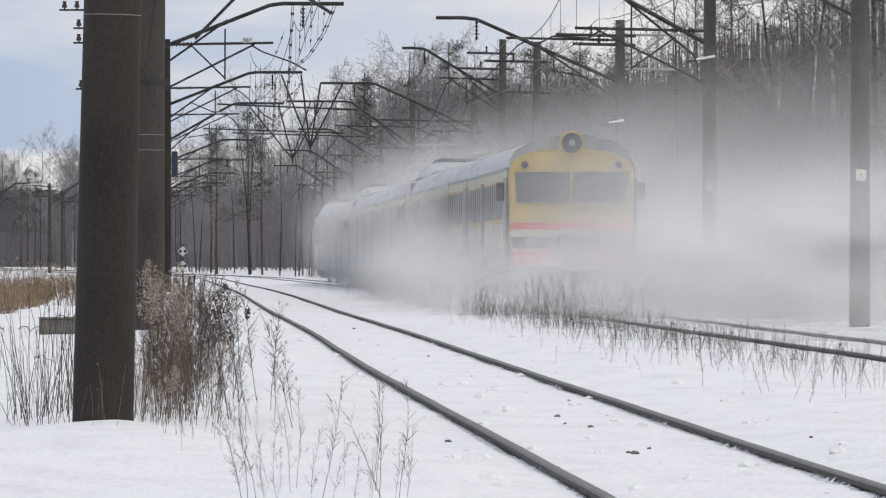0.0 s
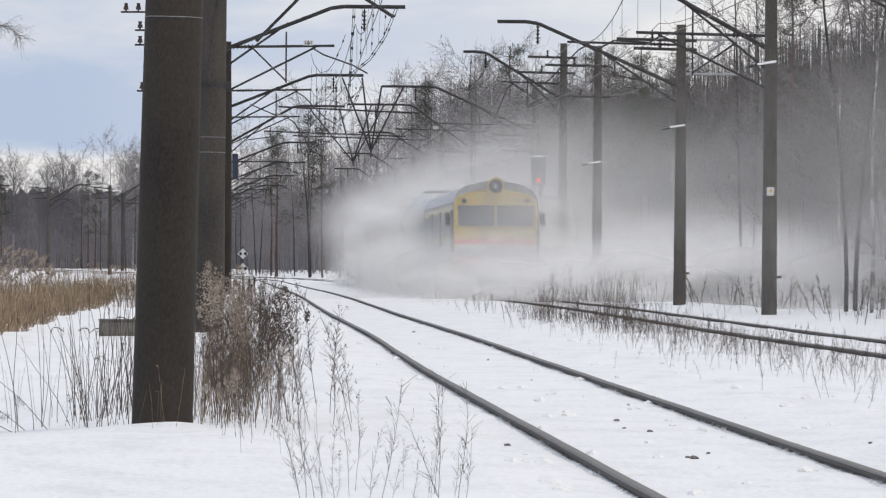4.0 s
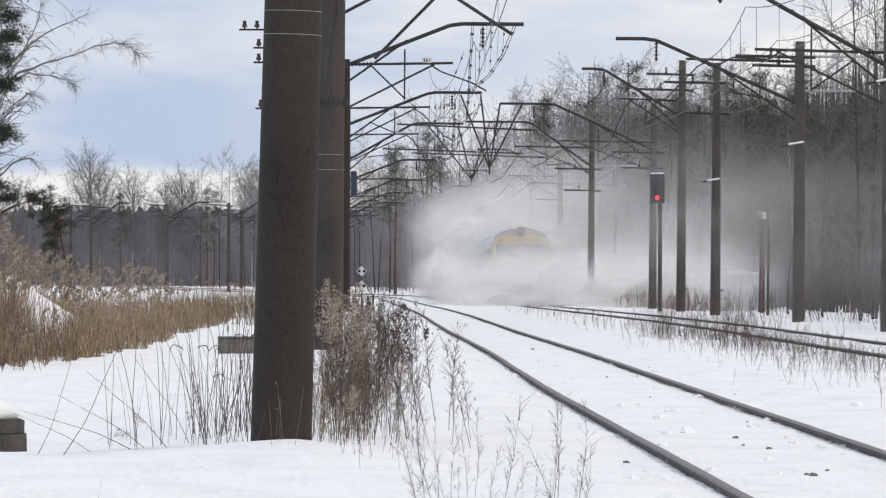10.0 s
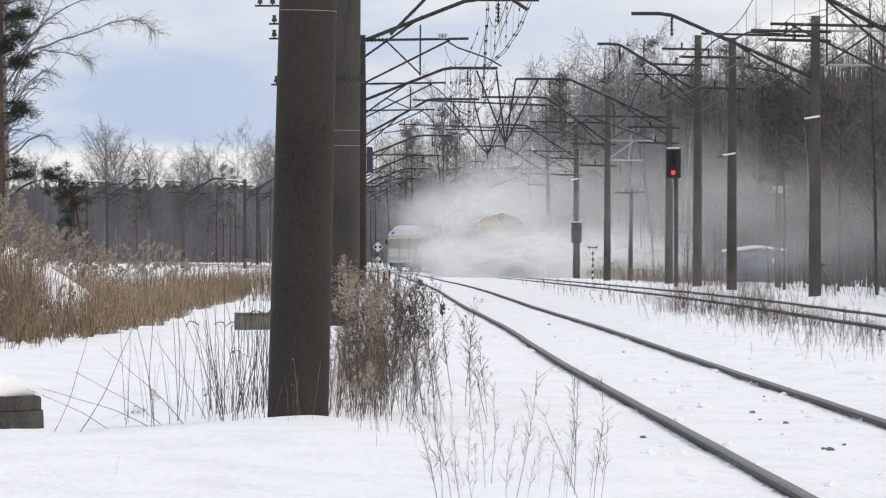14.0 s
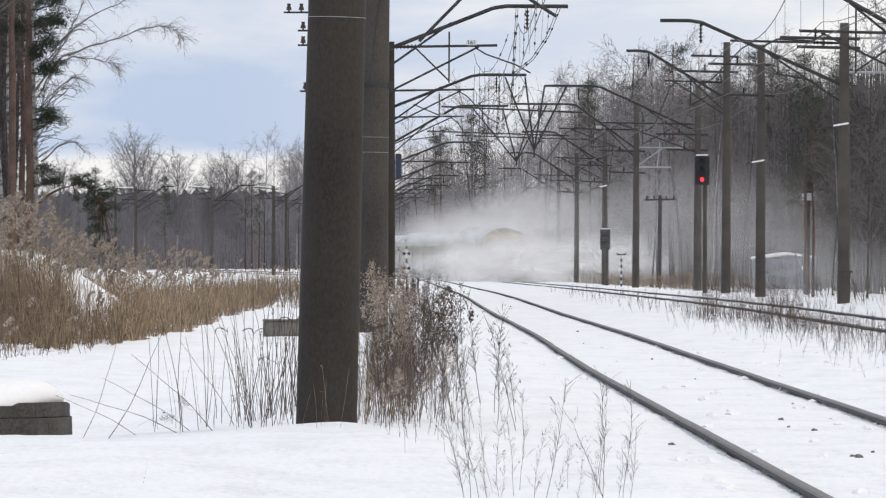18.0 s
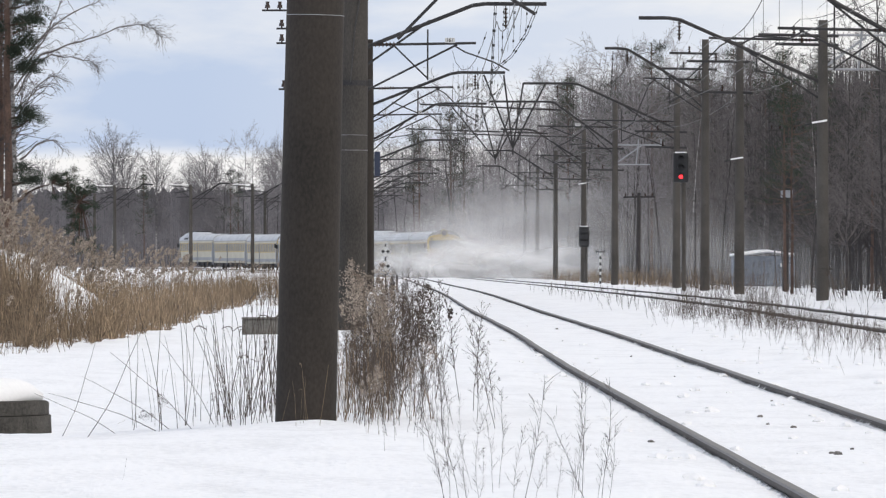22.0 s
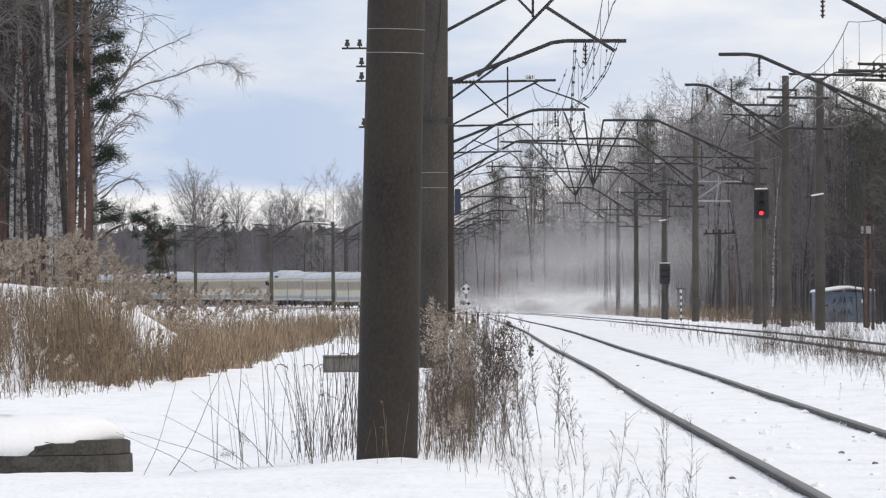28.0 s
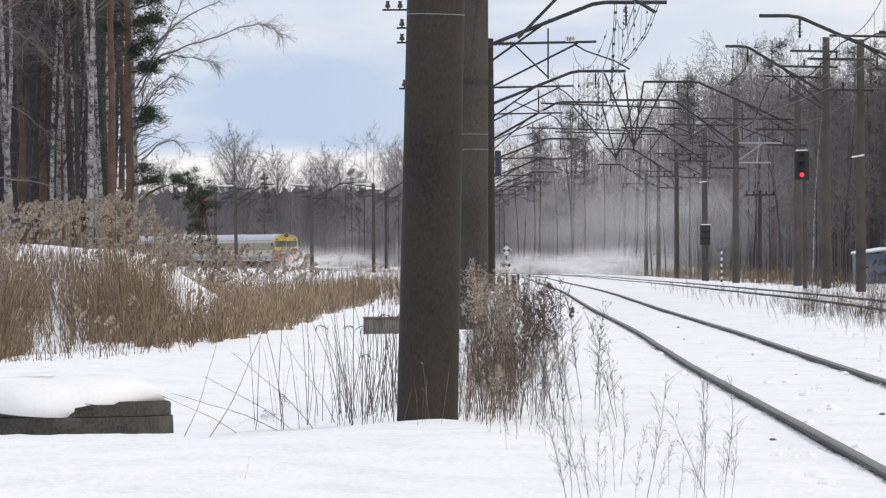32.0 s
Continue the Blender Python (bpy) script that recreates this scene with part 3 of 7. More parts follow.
# masts on the curve, seen from the side; the paler concrete stands for haze
for b, y in ((-40.85, 800), (-30.5, 792), (-22.1, 785), (-43.6, 880), (-8.0, 760), (-20.4, 870)):
    x = spot(b, y)
    m = catenary_mast(x, y, 10, 0.2, 0.15, M_CONCRETE_LIGHT, "concrete mast, greyed for haze, with arms to both sides on the far curve", 0.0)
    g = on_ground(x, y)
    shaft(m, 9.9 - g + 0.2, 0.21, 0.16, M_CONCRETE_LIGHT, 0.5, 10)
    cantilever(m, 1, 4.2, 9.6, 7.9, 3.0, 7.3, "", False)
    bar("cantilever_tube", (0.1, 0, 7.2), (3.1, 0, 9.65), 0.048, M_STEEL, m)
    bar("cantilever_tip", (3.0, 0, 9.62), (4.6, 0, 9.66), 0.045, M_STEEL, m)
    bar("strut", (-1.7, 0, 9.25), (-0.1, 0, 8.1), 0.04, M_STEEL, m)
    bar("cross_arm", (-2.1, 0, 9.4), (0.4, 0, 9.15), 0.05, M_STEEL, m)
    bar("cross_arm", (-1.8, 0, 8.6), (0.3, 0, 8.95), 0.04, M_STEEL, m)
    bar("cross_arm", (-1.6, 0, 8.15), (0.2, 0, 8.2), 0.045, M_STEEL, m)
    bm = bmesh.new()
    box(bm, -2.1, -0.06, 9.46, -0.2, 0.06, 9.54, 0.02)
    part("snow_ridge", bm, M_SNOW_CAP, m, "thin ridge of snow on the arm")

# wires: contact wire, messenger with droppers, feeders
def overhead(line, offset, ys, z_contact, z_top, sag, label):
    w = thing("overhead_wire", label, "overhead wire", group="overhead wires")
    contact, messenger, dropper = bmesh.new(), bmesh.new(), bmesh.new()
    for k, (a, b) in enumerate(zip(ys, ys[1:])):
        pc, pm, n = [], [], 12
        for i in range(n + 1):
            s = i / n
            y = a + (b - a) * s
            zig = 0.3 * (1 - 2 * s) * (1 if k % 2 else -1)
            x = line(y) + offset + zig
            pc.append((x, y, level(y) + z_contact))
            pm.append((x, y, level(y) + z_top - sag * (1 - (2 * s - 1) ** 2)))
            if 0 < i < n and i % 2 == 1:
                tube(dropper, pc[-1], pm[-1], 0.007, None, 4)
        cable(contact, pc, 0.011)
        cable(messenger, pm, 0.012)
    part("contact_wire", contact, M_WIRE, w)
    part("messenger_wire", messenger, M_WIRE, w)
    part("droppers", dropper, M_WIRE, w)


overhead(near_x, -0.1, (-20, 54, 126, 198, 270, 342, 414, 486, 558, 625, 690, 760, 830, 900, 970), 6.2, 7.6, 1.1, "copper contact wire hung over the near track")
overhead(far_x, 0.0, (80, 128, 175, 215, 285, 330, 375, 440, 520, 600, 690, 760, 830, 900, 970), 6.2, 7.7, 0.5, "copper contact wire hung over the second track")
for off, z in ((11.4 - 8.6, 8.2), (12.2 - 8.6, 7.2)):
    bm = bmesh.new()
    pts = []
    for a, b in zip((80, 128, 175, 215, 262, 330, 375, 440), (128, 175, 215, 262, 330, 375, 440, 520)):
        for i in range(8):
            s = i / 8
            y = a + (b - a) * s
            pts.append((far_x(y) + off, y, level(y) + z - 0.35 * (1 - (2 * s - 1) ** 2)))
    cable(bm, pts, 0.011)
    f = thing("feeder_wire", "sagging black feeder wire along the masts", "wire", group="feeder wires")
    part("wire", bm, M_WIRE, f)


# hanging V-shaped cross frames between the two rows
def cross_frame(y, apex, tops, label):
    f = thing("overhead_hanger", label, "overhead frame", group="cross frames")
    for x, z in tops:
        bar("hanger", (x, y, z), (apex[0], y, apex[1]), 0.032, M_STEEL, f)
    bar("apex_rod", (apex[0], y, apex[1] - 0.25), (apex[0], y, apex[1] + 0.25), 0.03, M_STEEL, f)


cross_frame(270, (3.61, 5.56), ((2.55, 8.25), (3.28, 8.25), (4.0, 7.95), (4.8, 7.9)), "dark steel V hangers meeting in one point over the tracks")
cross_frame(342, (3.75, 6.2), ((1.7, 8.7), (3.1, 8.7), (4.6, 8.9), (5.2, 8.9)), "dark steel V hangers meeting in one point over the tracks")
for y, x0, x1, z in ((270, 0.2, 5.4, 7.05), (342, -0.4, 6.2, 7.5), (375, 1.0, 8.0, 7.9)):
    f = thing("overhead_span", "thin steel cross span between the arms", "overhead frame", group="cross frames")
    bar("span_bar", (x0, y, z + 0.12), (x1, y, z - 0.1), 0.03, M_STEEL, f)
    bm = bmesh.new()
    insulator(bm, (x1 - 0.8, y, z - 0.07), (x1 - 0.25, y, z - 0.09), 0.07, 5)
    part("insulator", bm, M_PORCELAIN, f, "ribbed brown insulator")
# pale lattice brackets on two masts
for m, z, ln in ((right_masts[6], 7.2, 2.4), (right_masts[2], 7.75, 2.3)):
    for a, b in (((0.1, 0), (ln, 0)), ((0.1, -1.0), (ln * 0.75, -1.0)), ((0.1, -0.9), (ln * 0.55, -0.05)), ((ln * 0.45, -1.0), (ln * 0.5, 0.3)), ((ln * 0.98, -0.05), (ln * 0.98, 0.3))):
        bar("lattice_bar", (a[0], 0, z + a[1]), (b[0], 0, z + b[1]), 0.035, M_GALV, m, "galvanised bracket bar")

# steel outriggers with insulators on the masts of the far row
for m, zs in ((right_masts[2], (7.72, 7.45)), (right_masts[4], (8.6, 9.2)), (right_masts[5], (7.0, 6.3)), (right_masts[6], (7.0, 5.9)), (right_masts[3], (8.3, 7.2)), (right_masts[7], (7.2, 6.2)), (right_masts[8], (7.2, 6.4))):
    for k, z in enumerate(zs):
        ln = 1.9 - 0.5 * k
        bar("outrigger", (0.45, -0.05, z), (-ln, -0.05, z + 0.04), 0.045, M_STEEL, m)
        bm = bmesh.new()
        insulator(bm, (-ln * 0.45, -0.05, z + 0.06), (-ln * 0.45, -0.05, z + 0.3), 0.07, 3)
        part("insulator", bm, M_PORCELAIN, m, "dark post insulator")


def clipped_wire(bm, points, r, step=0.32):
    """A thin wire with small clamps along it."""
    cable(bm, points, r, 4)
    for a, b in zip(points, points[1:]):
        a, b = Vector(a), Vector(b)
        n = int((b - a).length / step)
        for k in range(n):
            c = a.lerp(b, (k + 0.5) / n)
            d = (b - a).normalized() * 0.035
            tube(bm, c - d, c + d, 0.024, 0.024, 5)


def wire_bundle(y, dx, dz, scale, label):
    """The tangle of stays, droppers and doubled feeders that hangs at a cantilever's tip."""
    w = thing("dropper_bundle", label, "overhead wire", dx, y, dz, 0, "overhead wires")

    def run(name, pts, r=0.009, clips=True):
        bm = bmesh.new()
        pts = [(x * scale, 0.05 * k, z * scale) for k, (x, z) in enumerate(pts)]
        if clips:
            clipped_wire(bm, pts, r)
        else:
            cable(bm, pts, r, 4)
        part(name, bm, M_WIRE, w)
    run("feeder", ((1.25, 1.8), (0.95, 1.05), (0.55, 0.45), (0.22, 0.18), (0.0, 0.0)), 0.012)
    run("feeder", ((1.32, 1.8), (1.02, 1.05), (0.60, 0.42), (0.25, 0.14), (0.02, -0.05)), 0.012)
    run("stay", ((0.13, 1.8), (0.08, 0.9), (0.0, -0.75)), 0.012)
    run("stay", ((0.18, 1.8), (0.12, 0.9), (0.03, -0.75)), 0.010)
    for k, x in enumerate((0.32, 0.48, 0.62, 0.8, 0.95)):
        run("dropper", ((x + 0.06, 1.8), (x, 0.2 + 0.75 * x)), 0.006, k % 2 == 0)
    run("messenger", ((-0.08, 1.1), (-0.2, 0.75), (-0.38, 0.35), (-0.55, 0.12), (-0.75, 0.08), (-0.92, 0.3), (-1.0, 0.6)), 0.009)
    for k in range(7):
        x = -0.98 + 0.13 * k
        run("dropper", ((x, 0.25 - 0.02 * k), (x + 0.02 * (k % 3 - 1), -0.6), (x - 0.05 + 0.03 * (k % 2), -1.5 - 0.12 * (k % 3))), 0.006, k % 2 == 1)
    run("feeder", ((-1.05, -1.0), (-0.8, -0.72), (-0.5, -0.65), (-0.1, -0.78), (0.35, -0.35)), 0.009)
    run("stay", ((0.0, 0.35), (0.45, -0.35), (0.72, -0.95)), 0.007, False)


wire_bundle(197, 2.02, 6.4, 1.0, "tangle of thin clamped wires hanging at the arm over the track")
wire_bundle(269, 2.2, 6.5, 0.85, "tangle of thin clamped wires hanging at the arm over the track")
wire_bundle(285, 7.6, 8.3, 0.7, "tangle of thin wires hanging at the arm over the second track")
wire_bundle(341, 2.3, 6.9, 0.8, "tangle of thin wires hanging at the arm over the track")

# ---- the train: three sets of motor car, trailer, motor car ----
CAR, HALF = 24.8, 1.55


def section(bm, prof, y0, y1, steps=1, closed=False):
    rings = []
    for k in range(steps + 1):
        y = y0 + (y1 - y0) * k / steps
        rings.append([bm.verts.new((x, y, z)) for x, z in prof])
    for a, b in zip(rings, rings[1:]):
        for i in range(len(prof) - (0 if closed else 1)):
            j = (i + 1) % len(prof)
            bm.faces.new((a[i], a[j], b[j], b[i]))
    return rings


ROOF = [(-1.55, 3.28), (-1.50, 3.52), (-1.36, 3.72), (-1.10, 3.88), (-0.75, 3.99), (-0.38, 4.05), (0, 4.07)]
ROOF = ROOF + [(-x, z) for x, z in ROOF[-2::-1]]


def car_shell(car, cab):
    """Body, roof, window bands, underframe and bogies. Rail level is z = 0, the cab, if any, looks to -y."""
    y0, y1 = -CAR / 2 + (0.25 if not cab else 0.55), CAR / 2 - 0.25
    bm = bmesh.new()
    for s in (-1, 1):
        section(bm, [(s * 1.47, 0.72), (s * 1.53, 0.95), (s * 1.55, 1.3), (s * 1.55, 3.30)], y0, y1)
    section(bm, [(-1.47, 0.72), (1.47, 0.72)], y0, y1)
    for y in (y0, y1):
        bm.faces.new([bm.verts.new((x, y, z)) for x, z in [(-1.47, 0.72), (1.47, 0.72), (1.55, 3.30), (-1.55, 3.30)]])
    part("body", bm, M_CREAM, car, "ribbed grey-cream body sides")
    bm = bmesh.new()
    section(bm, ROOF, y0, y1, 12)
    for y in (y0, y1):
        bm.faces.new([bm.verts.new((x, y, z)) for x, z in ROOF])
    roof = part("roof", bm, M_ROOF, car, "rounded roof under a thin skin of snow", True)
    for s in (-1, 1):
        bm = bmesh.new()
        box(bm, s * 1.55 - 0.03, y0, 3.24, s * 1.55 + 0.03, y1, 3.32, 0.01)
        part("gutter", bm, M_GREY_PAINT, car)
        bm = bmesh.new()
        box(bm, s * 1.555 - 0.012, y0 + 0.1, 1.98, s * 1.555 + 0.012, y1 - 0.1, 3.02)
        part("window_band", bm, M_TAN, car, "tan painted window band")
        bm = bmesh.new()
        box(bm, s * 1.55 - 0.012, y0, 0.95, s * 1.55 + 0.016, y1, 1.28)
        part("lower_band", bm, M_GREY_PAINT, car, "grey lower band")
        pane = None
        n = 17
        for k in range(n):
            y = y0 + 1.2 + (y1 - y0 - 2.4) * (k + 0.5) / n
            if pane is None:
                bm = bmesh.new()
                box(bm, -0.014, -0.42, 0, 0.014, 0.42, 0.88, 0.01)
                pane = mesh_of("window", bm)
                pane.materials.append(M_GLASS)
            w = new("window", pane)
            w.parent, w.location = car, (s * 1.572, y, 2.08)
        for y in (y0 + 0.55, y1 - 0.55):
            bm = bmesh.new()
            box(bm, s * 1.56 - 0.02, y - 0.36, 1.0, s * 1.56 + 0.02, y + 0.36, 3.05, 0.01)
            door = part("door", bm, M_GREY_PAINT, car, "grey side door")
            bm = bmesh.new()
            box(bm, s * 1.585 - 0.01, y - 0.22, 2.1, s * 1.585 + 0.01, y + 0.22, 2.9, 0.01)
            part("door_window", bm, M_GLASS, door)
        for y in (y0 + 0.06, y1 - 0.06, 1.5):
            bar("down_pipe", (s * 1.60, y, 0.55), (s * 1.60, y, 3.05), 0.05, M_GALV, car, "grey vertical pipe")
    bm = bmesh.new()
    box(bm, -1.2, y0 + 0.3, 0.32, 1.2, y1 - 0.3, 0.74, 0.02)
    for k in range(5):
        y = -7 + 3.3 * k
        box(bm, -1.35, y, 0.28, 1.35, y + 1.6, 0.72, 0.03)
    part("underframe", bm, M_UNDER, car, "dark equipment boxes under the floor")
    for y in (-8.4, 8.4):
        bm = bmesh.new()
        for s in (-1, 1):
            box(bm, s * 1.02 - 0.06, y - 1.7, 0.42, s * 1.02 + 0.06, y + 1.7, 0.68, 0.03)
        box(bm, -1.0, y - 0.25, 0.45, 1.0, y + 0.25, 0.65, 0.02)
        bogie = part("bogie", bm, M_UNDER, car)
        for yy in (y - 1.2, y + 1.2):
            bm = bmesh.new()
            tube(bm, (-0.85, yy, 0.475), (0.85, yy, 0.475), 0.08, None, 8)
            for s in (-1, 1):
                tube(bm, (s * 0.74, yy, 0.475), (s * 0.87, yy, 0.475), 0.475, 0.46, 20)
            part("wheelset", bm, M_RAIL, bogie)
    bm = bmesh.new()
    for s in (-1, 1):
        box(bm, s * 0.62 - 0.1, y1, 0.9, s * 0.62 + 0.1, y1 + 0.25, 3.1, 0.02)
    box(bm, -0.7, y1, 3.0, 0.7, y1 + 0.25, 3.2, 0.02)
    part("gangway", bm, M_INK, car, "black rubber gangway")
    for k in range(5):
        bm = bmesh.new()
        box(bm, -0.4, -8 + 4 * k, 4.0, 0.4, -7.4 + 4 * k, 4.10, 0.03)
        part("roof_vent", bm, M_GREY_PAINT, roof)
    return y0, y1


def front_profile(z):
    """How far the face leans back at the height z."""
    return 0.0 if z < 1.9 else (z - 1.9) * 0.16


def cab_face(car):
    yf = -CAR / 2
    bm = bmesh.new()
    crest = [(x, 3.28 + (z - 3.28) * 0.62) for x, z in ROOF[1:-1]]
    outline = [(-1.46, 0.80), (-1.52, 1.5), (-1.53, 3.28)] + crest + [(1.53, 3.28), (1.52, 1.5), (1.46, 0.80)]
    front = [bm.verts.new((x * 0.965, yf + front_profile(z) + 0.10 * (x / 1.55) ** 2, z)) for x, z in outline]
    back = [bm.verts.new((x, yf + 0.75, z)) for x, z in outline]
    bm.faces.new(front)
    for i in range(len(outline)):
        j = (i + 1) % len(outline)
        bm.faces.new((front[i], back[i], back[j], front[j]))
    face = part("cab", bm, M_YELLOW, car, "yellow cab end with red bands")

    def strip(name, z0, z1, x1, mat, out, label=""):
        bm = bmesh.new()
        vs = []
        for k in range(13):
            x = -x1 + 2 * x1 * k / 12
            for z in (z0, z1):
                vs.append(bm.verts.new((x, yf + front_profile(z) + 0.10 * (x / 1.5) ** 2 - out, z)))
        for k in range(12):
            bm.faces.new((vs[2 * k], vs[2 * k + 2], vs[2 * k + 3], vs[2 * k + 1]))
        made = bmesh.ops.extrude_face_region(bm, geom=list(bm.faces))
        bmesh.ops.translate(bm, verts=[v for v in made["geom"] if isinstance(v, bmesh.types.BMVert)], vec=(0, out + 0.02, 0))
        bmesh.ops.recalc_face_normals(bm, faces=bm.faces)
        return part(name, bm, mat, car, label)

    strip("red_band", 1.80, 1.96, 1.49, M_RED, 0.012, "upper red band")
    strip("white_band", 1.62, 1.80, 1.49, M_CREAM, 0.012, "pale band under the red one")
    strip("apron", 1.34, 1.62, 1.48, M_UNDER, 0.01, "dark band behind the coupler")
    strip("red_bumper", 0.92, 1.30, 1.47, M_RED, 0.03, "lower red skirt")
    strip("skirt", 0.42, 0.90, 1.4, M_UNDER, -0.05, "dark obstacle deflector")
    for s in (-1, 1):
        bm = bmesh.new()
        vs = []
        for z, w0, w1 in ((2.46, 0.05, 1.34), (3.20, 0.05, 1.38)):
            for x in (w0, w1):
                vs.append((s * x, yf + front_profile(z) + 0.10 * (x / 1.5) ** 2, z))
        q = [bm.verts.new((x, y - 0.015, z)) for x, y, z in vs]
        bm.faces.new((q[0], q[1], q[3], q[2]))
        made = bmesh.ops.extrude_face_region(bm, geom=list(bm.faces))
        bmesh.ops.translate(bm, verts=[v for v in made["geom"] if isinstance(v, bmesh.types.BMVert)], vec=(0, 0.04, 0))
        bmesh.ops.recalc_face_normals(bm, faces=bm.faces)
        ws = part("windscreen", bm, M_GLASS, car, "dull reflecting windscreen")
        bar("wiper", (s * 0.5, yf + 0.06, 2.42), (s * 0.62, yf + 0.12, 2.95), 0.012, M_INK, ws)
        bm = bmesh.new()
        tube(bm, (s * 1.14, yf + 0.18, 3.37), (s * 1.14, yf + 0.36, 3.37), 0.09, None, 14)
        part("marker_lamp", bm, M_INK, car, "dark round marker lamp")
        bm = bmesh.new()
        tube(bm, (s * 1.02, yf - 0.06, 1.5), (s * 1.02, yf + 0.1, 1.5), 0.13, None, 14)
        part("buffer_lamp", bm, M_GALV, car, "round lamp in a grey rim")
        bm = bmesh.new()
        box(bm, s * 1.72 - 0.10, yf + 0.55, 2.5, s * 1.72 + 0.10, yf + 0.68, 2.95, 0.03)
        part("mirror", bm, M_INK, car, "black cab mirror")
    bm = bmesh.new()
    tube(bm, (0, yf + 0.10, 3.90), (0, yf + 0.95, 3.92), 0.31, 0.24, 22)
    lamp = part("headlamp_housing", bm, M_YELLOW, car, "round yellow headlamp housing on the roof edge")
    bm = bmesh.new()
    tube(bm, (0, yf + 0.07, 3.90), (0, yf + 0.2, 3.90), 0.25, None, 22)
    part("headlamp", bm, M_UNDER, lamp, "dark unlit headlamp")
    bm = bmesh.new()
    tube(bm, (0, yf + 0.055, 3.90), (0, yf + 0.1, 3.90), 0.08, None, 14)
    part("reflector", bm, M_GALV, lamp)
    bm = bmesh.new()
    box(bm, -0.36, yf - 0.25, 1.12, 0.36, yf + 0.1, 1.66, 0.05)
    box(bm, -0.16, yf - 0.55, 1.0, 0.16, yf - 0.2, 1.3, 0.05)
    part("coupler", bm, M_UNDER, car, "black automatic coupler")
    bm = bmesh.new()
    rings = section(bm, [(x * 0.985, z + 0.02) for x, z in ROOF], yf + 0.34, yf + 1.6, 3)
    bm.faces.new(rings[0])
    part("cab_roof", bm, M_ROOF, car, "snow on the cab roof", True)


def rail_car(cab, hood=False):
    car = thing("rail_car", "grey-cream diesel motor car with a yellow cab, snow on its roof" if cab else "grey-cream diesel trailer car with snow on its roof", "railway carriage", group="train cars")
    car_shell(car, cab)
    if cab:
        cab_face(car)
    if hood:
        bm = bmesh.new()
        rings = []
        for y, up in ((-11.6, 0.02), (-10.2, 0.28), (-9.0, 0.36), (-4.0, 0.36), (-2.2, 0.26), (-0.6, 0.02)):
            rings.append([bm.verts.new((x, y, z + up * w)) for x, z, w in ((-1.3, 3.72, 0.3), (-1.1, 3.9, 0.8), (-0.7, 4.0, 1), (0.7, 4.0, 1), (1.1, 3.9, 0.8), (1.3, 3.72, 0.3))])
        for a, b in zip(rings, rings[1:]):
            for i in range(5):
                bm.faces.new((a[i], a[i + 1], b[i + 1], b[i]))
        part("engine_hood", bm, M_ROOF, car, "raised roof hood over the engine", True)
        for k in range(4):
            bm = bmesh.new()
            box(bm, -0.75, -8.6 + 1.5 * k, 4.33, 0.75, -7.6 + 1.5 * k, 4.44, 0.03)
            part("exhaust_grille", bm, M_UNDER, car, "dark exhaust grille")
        for k in range(3):
            bm = bmesh.new()
            box(bm, 1.40, -8.3 + 0.9 * k, 3.42, 1.52, -7.7 + 0.9 * k, 3.66, 0.01)
            part("louvre", bm, M_UNDER, car)
    return car


motor, trailer, hooded = rail_car(True), rail_car(False), rail_car(True, True)
# from the tail on: which car, and whether it is turned about
TRAIN = [(motor, 0), (trailer, 0), (hooded, 180)]
for _ in range(2):
    TRAIN += [(copy_thing(motor, pose(0, 0, 0)), 0), (copy_thing(trailer, pose(0, 0, 0)), 0), (copy_thing(hooded, pose(0, 0, 0)), 180)]

ARC = np.concatenate([[0], np.cumsum(np.hypot(np.diff(FAR_T), np.diff(YS)))])


def on_far_track(s):
    """The place on the far track s metres along it."""
    y = float(np.interp(s, ARC, YS))
    return far_x(y), y, level(y) + 0.08


TAIL = ((0, 178), (4, 266), (7, 333), (9, 379), (13, 470), (19, 607), (23, 699), (29, 842), (32, 916))


def tail_at(t):
    """Metres along the far track at which the last cab stands at t seconds."""
    return smooth(TAIL, t)

